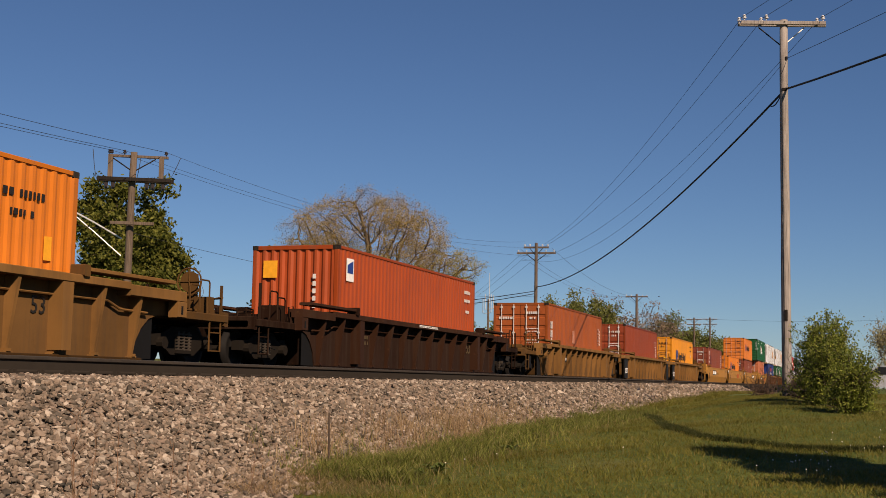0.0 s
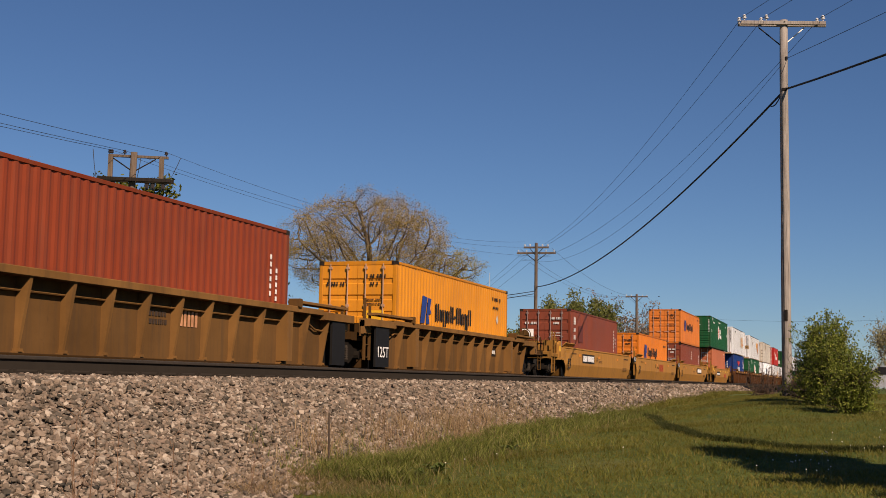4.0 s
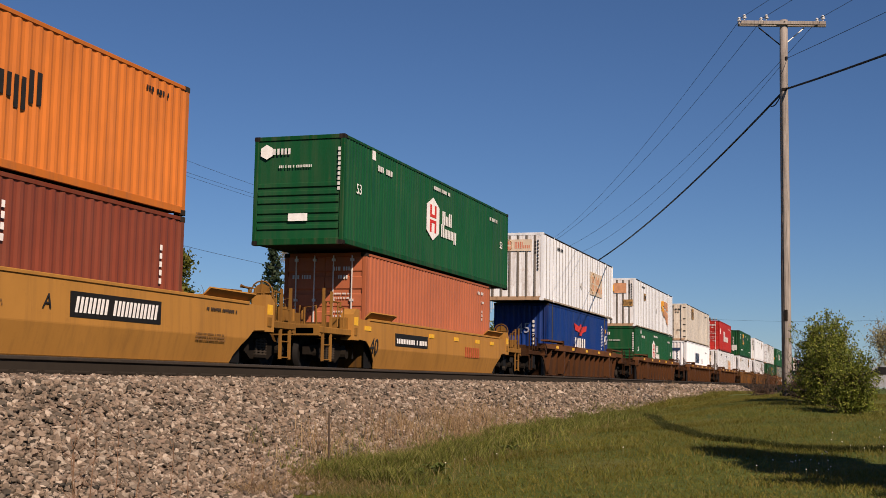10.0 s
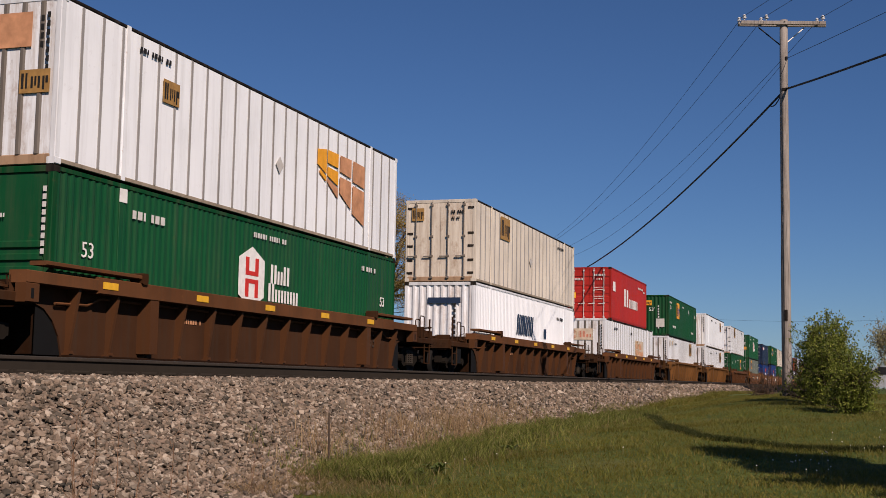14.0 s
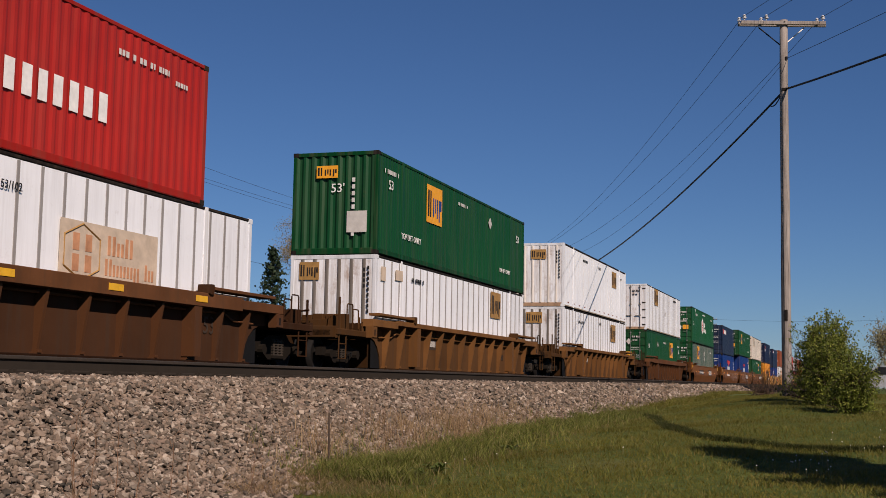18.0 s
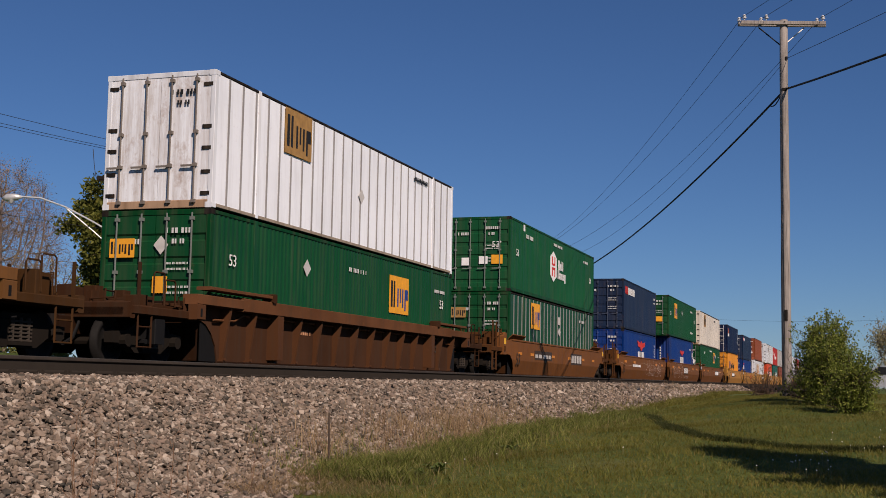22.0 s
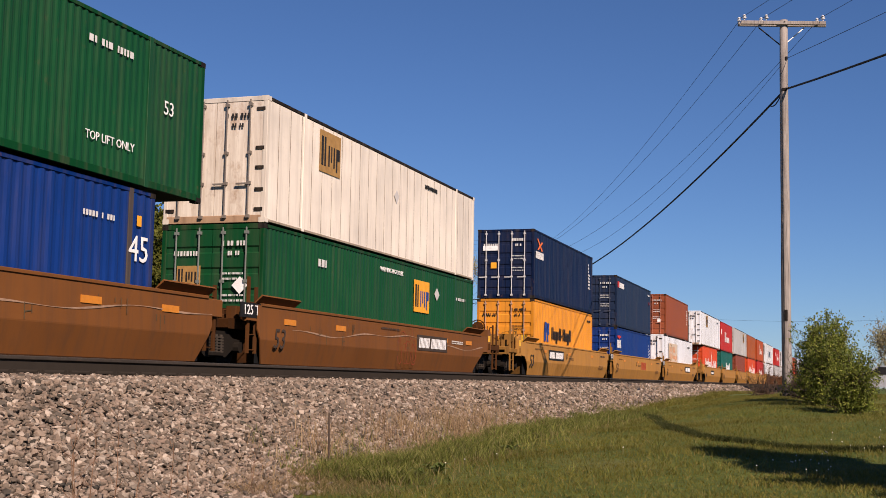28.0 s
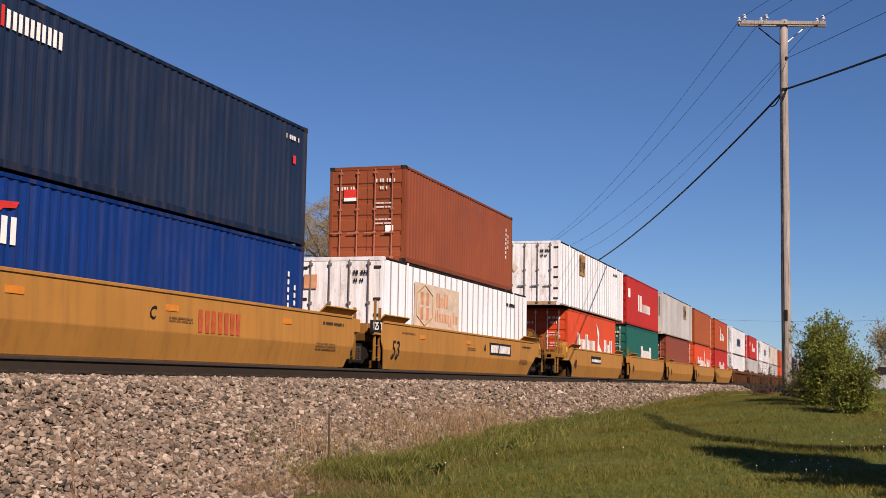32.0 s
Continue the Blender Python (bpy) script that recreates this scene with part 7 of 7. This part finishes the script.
pale_bark_m = weathered_wood("pale_twig_bark", (0.24, 0.19, 0.15))
limb_m = weathered_wood("brown_limb_bark", (0.13, 0.10, 0.065))
branching_tree(101.5, 26.1, 0.5, 6.5, ((-0.9, 12.4, 7.3, 4.75), (4.5, 11.8, 2.3, 2.7), (-6.4, 11.2, 2.4, 1.8), (2.8, 9.2, 3.4, 1.8)), 11, limb_m, bud_m, "large spreading tree with budding yellow-brown twigs beyond the tracks", 1500, 0.55, 5, 1.0, 17, 0.054, 0.25, 0.013)
branching_tree(104.8, 19.5, 0.32, 5.0, ((-0.5, 10.7, 2.8, 1.7), (-3.4, 9.4, 2.4, 1.6), (-6.0, 8.6, 2.2, 1.4)), 23, limb_m, sallow_m, "low spreading tree with budding yellow twigs beyond the tracks", 460, 0.45, 5, 0.85, 20, 0.054, 0.24, 0.012)
crown_tree(56.0, 21.8, 0.28, 2.5, ((0.0, 7.8, 2.3, 3.3), (0.2, 5.0, 2.4, 2.2), (-1.5, 9.0, 1.3, 2.0), (1.9, 5.6, 1.1, 1.6)), 31, dark_bark_m, green_m, "dense dark green leafy tree beyond the tracks", 22, 20, 19, 0.12, 0.9, 0.012, 0.2, 1.0)
branching_tree(66.5, 37.5, 0.32, 3.0, ((0.0, 9.6, 3.0, 4.6), (-3.0, 8.0, 2.5, 4.0), (1.9, 8.6, 1.7, 3.6)), 43, pale_bark_m, twig_m, "bare grey-brown tree with fine twigs beyond the tracks", 2000, 0.42, 8, 1.0, 3, 0.045, 0.25, 0.012)
branching_tree(64.0, 33.0, 0.2, 2.0, ((0.2, 5.6, 2.9, 3.2),), 44, bark_m, bud_m, "thin budding tree beyond the tracks", 420, 0.42, 3, 0.7, 2, 0.045, 0.2, 0.012)
tree(72.0, 30.5, 8.2, 0.14, 0.5, 47, bark_m, None, "small bare tree beyond the tracks", 4, 0, 0.1, 0.4, 0.25, 0.0, 4, (2, 3), 0.68, 0.016)


def spruce(x, y, h, seed, label="small dark bluish spruce beyond the tracks", wide=0.30, per=9):
    rng = np.random.default_rng(seed)
    t = thing("spruce_tree", x, y, float(ground_z(x, y)) - 0.05, label=label, category="tree")
    m = Mesh().tube([(0, 0, 0), (0, 0, h)], [0.16, 0.02], 7)
    tips = []
    for k in range(70):
        z = h * (0.1 + 0.88 * (k / 70))
        r = (1 - z / h) * h * wide + 0.15
        a = k * 2.4 + rng.uniform(-.3, .3)
        r *= rng.uniform(0.7, 1.15)
        e = (r * math.cos(a), r * math.sin(a), z - 0.12 * r)
        m.tube([(0, 0, z), e], [0.03, 0.01], 4)
        for u in np.linspace(0.25, 1.0, 6):
            tips.append((e[0] * u, e[1] * u, z - 0.12 * r * u))
    part("trunk", m, dark_bark_m, t, "trunk and limbs")
    part("crown", leaf_mesh(rng, tips, per, 0.14, 0.14, "crown", spruce_m), spruce_m, t, "needles")


spruce(81.2, 25.9, 10.3, 5)
# the spruce behind the camera whose shade lies on the lawn
spruce(10.8, -19.95, 8.95, 6, "dense spruce that shades the lawn", 0.50, 80)
for i, (x, y, h, lm, pr) in enumerate(((193.0, 32.1, 12.6, sallow_far_m, 7), (199.6, 31.0, 13.6, sallow_far_m, 7), (196.2, 28.2, 15.6, fresh_m, 9), (205.0, 27.2, 14.6, sallow_far_m, 8), (211.8, 25.5, 16.8, twig_m, 2), (220.8, 24.3, 15.6, twig_m, 2),
                                       (225.9, 22.5, 13.4, twig_m, 3), (231.0, 20.7, 11.0, sallow_far_m, 8), (233.6, 18.1, 13.6, fresh_m, 10), (240.7, 16.7, 11.6, fresh_m, 9), (249.9, 15.0, 9.8, fresh_m, 8), (255.1, 12.0, 9.8, fresh_m, 8), (163.1, 34.4, 8.8, fresh_m, 8))):
    tree(x, y, h, 0.28, 0.6, 60 + i, bark_m, lm, "distant roadside tree coming into spring leaf", 4, pr * 3, 0.21, 0.5, 0.15, 0.0, 5, (3, 4), 0.66, 0.03)
haze_m = leafy("pale_spring_leaves", [(0.36, 0.32, 0.17), (0.42, 0.37, 0.20), (0.30, 0.28, 0.13)], 0.5)
tree(101, -17.0, 5.6, 0.2, 0.7, 91, bark_m, haze_m, "rounded pale green tree past the bush", 4, 13, 0.08, 0.4, 0.15, 0.0, 6, (3, 4), 0.66, 0.02)
tree(96, -16.6, 2.6, 0.10, 0.8, 92, bark_m, haze_m, "low pale green tree past the bush", 4, 12, 0.08, 0.4, 0.12, 0.0, 6, (3, 4), 0.66, 0.02)
def thicket(x, y, w, h, seed, mat, label, stems=40, per=6, leaf=0.05, cloud=0.1, name="bush", bark=None, flare=0.5, wy=None, shoots=False):
    rng = np.random.default_rng(seed)
    z = float(ground_z(x, y)) - 0.03
    t = thing(name, x, y, z, label=label, category="bush")
    out, tips = [], []
    for k in range(stems):
        a, r = rng.uniform(0, 2 * math.pi), math.sqrt(rng.uniform(0, 1))
        bx, by = r * math.cos(a) * w * 0.28, r * math.sin(a) * (wy or w) * 0.28
        top = h * (1 - (0.2 if shoots else 0.35) * r * r) * (rng.uniform(0.7, 1.02) if k % 5 < 3 else rng.uniform(0.15, 0.5))
        ex, ey = bx * (1 + flare * 1.6) + rng.normal(0, 0.06 * w), by * (1 + flare * 1.6) + rng.normal(0, 0.06 * w)
        pts = []
        for i in range(6):
            u = i / 5
            pts.append((bx + (ex - bx) * u ** 1.3 + rng.normal(0, 0.03), by + (ey - by) * u ** 1.3 + rng.normal(0, 0.03), top * u))
        out.append((pts, [0.016 * (1 - 0.75 * i / 5) for i in range(6)]))
        if shoots and k % 3 == 0:
            p = np.array(pts[5])
            tip = p + np.array([rng.normal(0, 0.05), rng.normal(0, 0.05), rng.uniform(0.2, 0.55)])
            out.append(([tuple(p), tuple(tip)], [0.005, 0.002]))
            tips += [tuple(p + (tip - p) * u) for u in (0.2, 0.4, 0.6, 0.8, 0.95)]
        for i in range(1, 6):
            tips.append(pts[i])
            for q in range(2):
                e = np.array(pts[i]) + rng.normal(0, 0.16, 3) + np.array([0, 0, 0.1])
                out.append(([pts[i], tuple(e)], [0.006, 0.003]))
                tips.append(tuple(e))
    me = limb_mesh(out, 0.003)
    b = bark or dark_bark_m
    me.materials.append(b)
    tagged(part("twiggy_frame", me, b, t, "woody stems"), kind="stuff")
    if mat:
        part("foliage", leaf_mesh(rng, tips, per, cloud, leaf, "foliage", mat), mat, t, "leaves")
    return t


scrub_m = leafy("dark_scrub_leaves", [(0.03, 0.04, 0.010), (0.05, 0.06, 0.016), (0.07, 0.06, 0.03)], 0.2)
bush_m = leafy("bush_leaves", [(0.07, 0.10, 0.014), (0.18, 0.22, 0.032), (0.36, 0.38, 0.075), (0.11, 0.145, 0.02), (0.26, 0.30, 0.05)], 0.45, 0.5)
thicket(35.4, -13.0, 1.30, 2.2, 7, bush_m, "dense leafy green bush on the lawn by the pole", 170, 9, 0.034, 0.055, shoots=True, flare=0.55)
thicket(33.0, -13.25, 0.95, 1.55, 8, bush_m, "lower leafy green bush on the lawn", 90, 9, 0.034, 0.06, shoots=True, flare=0.6)
thicket(30.2, -13.72, 0.75, 1.15, 18, bush_m, "low leafy green bush at the end of the row", 60, 9, 0.034, 0.06, shoots=True, flare=0.6)
thicket(38.0, -12.25, 0.8, 1.7, 19, None, "bare grey-brown stems of a shrub by the pole", 26, 0, name="shrub")
thicket(57.5, -9.9, 1.6, 1.35, 9, None, "bare brown twiggy shrub by the tracks", 45, 0, name="shrub", bark=weathered_wood("brown_twigs", (0.12, 0.08, 0.055)))
for x, y, w, h, seed in ((44.0, -12.4, 1.2, 0.35, 10), (40.3, -12.35, 1.0, 0.35, 13)):
    thicket(x, y, w, h, seed, scrub_m, "low dark scrub at the foot of the pole", 30, 7, 0.05, 0.12, name="shrub")
for i, (x, y, h) in enumerate(((70, 24, 4.2), (76, 27, 4.6), (84, 30, 4.0), (90, 26, 3.4), (66, 19, 3.0), (120, 24, 4.4), (128, 22, 4.0), (136, 23, 4.6), (146, 22, 4.2), (112, 28, 5.0), (160, 20, 4.0), (172, 20, 4.5), (60, 30, 3.5))):
    thicket(x, y, 5.5, h, 120 + i, (fresh_m, bud_m, green_m)[i % 3], "scrubby hedge beyond the tracks", 60, 5, 0.14, 0.35, name="hedge", flare=0.3)

# a low white building and a parked car beyond the bush
wall_m = paint("white_siding", (0.62, 0.62, 0.60), 0.7, 0.2, 0.02)
shed = thing("shed", 128, -11.2, -0.75, label="low pale shed with a dark flat roof beyond the pole", category="shed")
part("wall", Mesh().box(-2, 2, -2.0, 2.0, 0, 1.9), wall_m, shed)
part("roof", Mesh().prism([(-2.2, 1.88), (2.2, 1.88), (2.2, 1.98), (-2.2, 2.08)], -2.2, 2.2), plain("grey_shingles", (0.05, 0.048, 0.045), 0.9), shed, "dark flat roof")
w = part("window", Mesh().box(-2.04, -1.98, -1.2, -0.2, 0.8, 1.5), plain("window_frame_white", (0.7, 0.7, 0.7), 0.5), shed)
part("pane", Mesh().box(-2.05, -2.02, -1.12, -0.28, 0.88, 1.42), plain("dark_window_glass", (0.02, 0.025, 0.03), 0.08), w)


def parked_car(x, y, turn, mat, label):
    z = float(ground_z(x, y))
    c = thing("car", x, y, z, label=label, category="car")
    c.rotation_euler = (0, 0, radians(turn))
    body = Mesh().prism([(-2.2, 0.35), (-2.2, 0.75), (-1.5, 0.92), (-0.9, 1.38), (0.7, 1.42), (1.5, 0.95), (2.2, 0.85), (2.25, 0.35)], -0.86, 0.86)
    part("body", body, mat, c)
    part("window", Mesh().prism([(-1.35, 0.95), (-0.85, 1.32), (0.65, 1.36), (1.25, 0.97)], -0.875, 0.875), plain("car_glass", (0.02, 0.022, 0.025), 0.08), c, "dark glass")
    for wx in (-1.35, 1.4):
        for s in (-0.8, 0.8):
            w = part("wheel", Mesh().tube([(wx, s - 0.1, 0.32), (wx, s + 0.1, 0.32)], 0.32, 16), plain("tyre_rubber", (0.02, 0.02, 0.02), 0.8), c)
            part("rim", Mesh().tube([(wx, s - 0.12, 0.32), (wx, s + 0.12, 0.32)], 0.19, 12), alum_m, w)


parked_car(66, -15.7, 80, plain("silver_car_paint", (0.55, 0.56, 0.58), 0.3, 0.4), "silver car parked beyond the lawn")


# ---- grass and weeds ----
blade_m = leafy("grass_blades", [(0.102, 0.105, 0.016), (0.144, 0.14, 0.024), (0.182, 0.162, 0.036), (0.117, 0.118, 0.019), (0.25, 0.195, 0.066)], 0.3, 0.6)
lush_m = leafy("lush_grass", [(0.06, 0.08, 0.015), (0.15, 0.17, 0.03), (0.24, 0.24, 0.06), (0.085, 0.11, 0.02), (0.28, 0.24, 0.10)], 0.3, 0.6)
hay_m = leafy("old_hay", [(0.20, 0.155, 0.07), (0.26, 0.20, 0.09), (0.16, 0.13, 0.055)], 0.2, 0.8)
# dark blade colours that stand for the shade along a step in the lawn
step_shade_m = leafy("step_shade_blades", [(0.03, 0.04, 0.010), (0.045, 0.055, 0.014), (0.07, 0.07, 0.025)], 0.2, 0.7)
straw_m = leafy("dry_straw", [(0.10, 0.065, 0.035), (0.34, 0.23, 0.115), (0.17, 0.11, 0.06), (0.48, 0.36, 0.20), (0.24, 0.15, 0.08)], 0.2, 0.8)


def blades(rng, x, y, hgt, wid, lean, name, mat, onbed=False):
    n = len(x)
    z = ground_z(x, y)
    if onbed:
        z = np.maximum(z, bed_z(y))
    a = rng.uniform(0, 2 * math.pi, n)
    h = hgt * rng.uniform(0.55, 1.25, n)
    w = wid * rng.uniform(0.7, 1.3, n)
    lx, ly = rng.normal(0, lean, n) * h, rng.normal(0, lean, n) * h
    ca, sa = np.cos(a) * w, np.sin(a) * w
    base = np.stack([x, y, z - 0.01], -1)
    side = np.stack([ca, sa, np.zeros(n)], -1)
    mid = base + np.stack([lx * 0.35, ly * 0.35, h * 0.6], -1)
    tip = base + np.stack([lx, ly, h], -1)
    v = np.stack([base - side, base + side, mid + side * 0.7, mid - side * 0.7, tip], 1).reshape(-1, 3)
    k = (np.arange(n) * 5)[:, None]
    f = np.concatenate([k + np.array([0, 1, 2]), k + np.array([0, 2, 3]), k + np.array([3, 2, 4])], 1).reshape(-1, 3)
    return raw(name, v, f, mat)


def lawn_points(rng, n, x0, x1, y0, y1, power=1.6):
    x = x0 + (x1 - x0) * rng.uniform(0, 1, n) ** power
    y = rng.uniform(y0, y1, n)
    keep = bed_z(y) < ground_z(x, y) + 0.02
    keep &= (y + 13.78) > -0.10 * x - 0.6
    return x[keep], y[keep]


rng = np.random.default_rng(17)
x, y = lawn_points(rng, 330000, 8.5, 62, -19, -6.2)
patch = np.sin(x * 0.8 + 1.3 * np.sin(y * 0.6)) * np.sin(y * 1.1 + 0.5 * x)
lawn = new("lawn_grass", blades(rng, x, y, 0.040 + 0.03 * (patch > 0.2) + 0.025 * (patch < -0.5), 0.0045, 0.75, "lawn_grass", blade_m))
tagged(lawn, "short mown spring grass with mixed green and yellowed blades", "grass", kind="stuff")
# longer grass along the foot of the bank
n = 26000
x = 13.4 + 24 * rng.uniform(0, 1, n) ** 1.6
y = -7.9 + 0.022 * (x - 12) + rng.normal(0, 0.32, n) - np.abs(rng.normal(0, 0.35, n))
verge = new("verge_grass", blades(rng, x, y, 0.12 + 0.09 * (np.sin(x * 1.7 + 2 * np.sin(y * 3)) > 0.1), 0.006, 0.6, "verge_grass", lush_m, True))
tagged(verge, "longer lush green grass along the foot of the stone bank", "grass", kind="stuff")
# dead blades among the rough grass, then darkened blades as the lawn's shade line
n = 6000
x = 12.2 + 20 * rng.uniform(0, 1, n) ** 1.6
y = -8.0 + 0.022 * (x - 12) - np.abs(rng.normal(0, 0.6, n))
dead = new("dead_grass", blades(rng, x, y, 0.11, 0.003, 0.9, "dead_grass", hay_m, True))
tagged(dead, "pale dead blades lying among the rough grass", "grass", kind="stuff")
n = 12000
u = rng.uniform(0, 1, n)
knots = [0, 0.12, 0.3, 0.48, 0.62, 0.74, 0.86, 1.0]
x = np.interp(u, knots, [36.0, 32.5, 24.9, 21.8, 21.0, 19.6, 19.3, 20.2]) + 0.10 * np.sin(u * 31) + rng.normal(0, 0.05, n)
y = np.interp(u, knots, [-7.8, -8.8, -10.25, -11.2, -11.9, -12.8, -13.5, -14.6]) + rng.normal(0, 0.05, n)
step_shade = new("rut_grass", blades(rng, x, y, 0.10, 0.006, 0.6, "rut_grass", step_shade_m))
tagged(step_shade, "darkened grass drawing the shade line of a step across the lawn", "grass", kind="stuff")
n = 15000
x = rng.uniform(13, 34, n)
y = rng.uniform(-14.5, -7.8, n)
hump = np.sin(x * 2.3 + np.sin(y * 3.1) * 1.7) * np.sin(y * 2.7 + 0.8 * x) + 0.5 * np.sin(x * 5.1 - y * 4.3)
keep = (hump > 0.75) & (y < -7.9 + 0.022 * (x - 12))
tufts = new("grass_tufts", blades(rng, x[keep], y[keep], 0.11, 0.005, 0.7, "grass_tufts", lush_m))
tagged(tufts, "scattered taller tufts of rough green grass", "grass", kind="stuff")
# rough grass grown up the bank further along
n = 9000
x = rng.uniform(33, 80, n)
y = -7.9 + rng.uniform(0, 1, n) ** 1.6 * (1.0 + 0.018 * (x - 33))
far_verge = new("bank_grass", blades(rng, x, y, 0.17, 0.008, 0.6, "bank_grass", blade_m, True))
tagged(far_verge, "rough green and brown grass growing up the stone bank", "grass", kind="stuff")
# dry stalks on the bank
n = 2600
x = np.concatenate([rng.normal(20.5, 2.6, n), rng.uniform(13.0, 27, 1800), rng.uniform(27, 60, 800)])
y = -7.30 + 0.025 * (x - 14) + rng.normal(0, 0.24, len(x))
keep = np.sin(x * 3.1 + np.sin(y * 9.0)) + np.sin(x * 7.7 + 2.0 * y) + rng.normal(0, 0.7, len(x)) > -0.35
x, y = x[keep], y[keep]
dry = new("dry_stalks", blades(rng, x, y, 0.34 + 0.10 * np.sin(x * 2.2), 0.0032, 0.34, "dry_stalks", straw_m, True))
tagged(dry, "dead straw-coloured stalks of last year's grass", "grass", kind="stuff")
n = 2600
x = 11.6 + 14 * rng.uniform(0, 1, n) ** 1.4
y = -7.85 + 0.028 * (x - 12) + rng.normal(0, 0.22, n)
tangle = new("straw_tangle", blades(rng, x, y, np.where(rng.uniform(0, 1, n) < 0.07, 0.42, 0.19), 0.0032, 1.5, "straw_tangle", straw_m, True))
tagged(tangle, "tangle of fallen straw along the foot of the stones", "grass", kind="stuff")
n = 9000
x = 13.6 + 13 * rng.uniform(0, 1, n) ** 1.3
y = -8.05 + 0.03 * (x - 12) + rng.normal(0, 0.20, n)
rough = new("rough_border", blades(rng, x, y, 0.20, 0.0045, 0.45, "rough_border", lush_m, True))
tagged(rough, "tall rough green grass at the edge of the stones", "grass", kind="stuff")
# thin weeds close to the camera on the left of the bank
def weed(x, y, h, seed, label="thin dry brown weed stalk on the stones", r=0.006):
    rr = random.Random(seed)
    z = max(float(ground_z(x, y)), float(bed_z(y)))
    t = thing("weed", x, y, z - 0.05, label=label, category="weed", group="weeds on the bank")
    pts = [(0.03 * math.sin(k * 1.3 + seed), rr.uniform(-.02, .02), h * k / 6) for k in range(7)]
    part("stalk", Mesh().tube(pts, [r * (1 - 0.6 * k / 6) for k in range(7)], 5), straw_w, t)
    for k in range(2, 7):
        for s in (-1, 1):
            if rr.random() < 0.75:
                p = Vector(pts[k])
                e = p + Vector((rr.uniform(-.12, .12), s * rr.uniform(0.03, 0.12), rr.uniform(0.06, 0.18)))
                part("twig", Mesh().tube([p, (p + e) / 2 + Vector((0, 0, -.01)), e], [r * 0.5, r * 0.4, r * 0.25], 4), straw_w, t)


straw_w = plain("brown_stalk", (0.17, 0.10, 0.06), 0.8)
for i, (x, y, h) in enumerate(((8.0, -8.3, 0.95), (8.4, -8.2, 0.8), (9.2, -7.9, 0.9), (9.4, -8.3, 0.75), (10.0, -7.6, 0.6), (7.6, -8.6, 0.9), (8.8, -8.8, 0.7), (11.5, -8.0, 0.5), (16.0, -7.9, 0.45), (24.5, -7.7, 0.6), (26.0, -7.9, 0.5), (43, -7.6, 0.9), (44, -7.5, 0.7))):
    weed(x, y, h, i)
stick = thing("stake", 14.3, -7.62, -1.5, label="dark thin wooden stake stuck in the stones", category="stake")
part("stake", Mesh().tube([(0, 0, 0), (0.01, 0.0, 0.45), (-0.01, 0.0, 0.92)], [0.016, 0.014, 0.011], 6), dark_bark_m, stick)
# dandelion clocks and broad leaves
seed_m = plain("pale_seed_head", (0.7, 0.68, 0.62), 0.9)
stem_m = plain("pale_green_stem", (0.16, 0.16, 0.07), 0.7)
head = Mesh().add([(0.009 * a, 0.009 * b, 0.009 * c) for a, b, c in ICO], ICOF).data("seed_head", seed_m, True)
stem = Mesh().tube([(0, 0, 0), (0.01, 0, 0.12), (0, 0, 0.24)], 0.004, 4).data("stem", stem_m)
r = random.Random(4)
for i in range(30):
    if i < 18:
        x, y = r.gauss(16.2, 0.8), r.gauss(-13.15, 0.3)
    elif i < 26:
        x, y = r.uniform(18.5, 23), r.uniform(-14.4, -13.3)
    else:
        x, y = r.uniform(13, 18), r.uniform(-11.5, -9)
    d = thing("dandelion", x, y, float(ground_z(x, y)), label="dandelion gone to seed on the lawn", category="flower", group="dandelions on the lawn")
    k = r.uniform(0.3, 0.7)
    part("stem", stem, None, d, at=Matrix.Diagonal((1, 1, k, 1)))
    part("seed_head", head, None, d, at=pose(0, 0, 0.25 * k))


# broad-leaved docks in the rough grass
DOCKS = ((14.6, -8.95, 0.17), (14.9, -8.75, 0.14), (14.3, -8.8, 0.13), (18.6, -8.8, 0.15), (18.9, -8.6, 0.12))
dock_m = leafy("dock_leaves", [(0.075, 0.105, 0.024), (0.10, 0.135, 0.03), (0.13, 0.155, 0.04)], 0.25, 0.5)


def dock(x, y, size, seed):
    rr = random.Random(seed)
    d = thing("dock_plant", x, y, float(ground_z(x, y)), label="low dark green broad-leaved dock in the rough grass", category="weed", group="docks in the grass")
    for k in range(13):
        a = 2.4 * k + rr.uniform(-.3, .3)
        ln, wd, up = size * rr.uniform(0.7, 1.2), size * rr.uniform(0.16, 0.26), rr.uniform(0.35, 0.9)
        vs = []
        for i in range(6):
            u = i / 5
            r, z = ln * u, ln * up * math.sin(u * 2.2) * 0.75
            h = wd * math.sin(math.pi * min(0.97, 0.08 + 0.9 * u))
            for q in (-1, 0, 1):
                vs.append((r * math.cos(a) - q * h * math.sin(a), r * math.sin(a) + q * h * math.cos(a), z + 0.01 + abs(q) * 0.25 * h))
        fs = [(3 * i + j, 3 * i + j + 1, 3 * i + j + 4, 3 * i + j + 3) for i in range(5) for j in (0, 1)]
        part("leaf", Mesh().add(vs, fs), dock_m, d, smooth=True)


for i, (x, y, size) in enumerate(DOCKS):
    dock(x, y, size, i + 3)


def motions():
    """The whole train rolls past towards -x."""
    times = [0.0, 2.0, 4.0, 6.0, 8.0, 10.0, 12.0, 14.0, 16.0, 18.0, 20.0, 22.0, 24.0, 26.0, 28.0, 30.0, 32.0]
    for ob, xi, z in RIDERS:
        walk(ob, [(t, pose(xi - travel(t), 0, z)) for t in times])


motions()
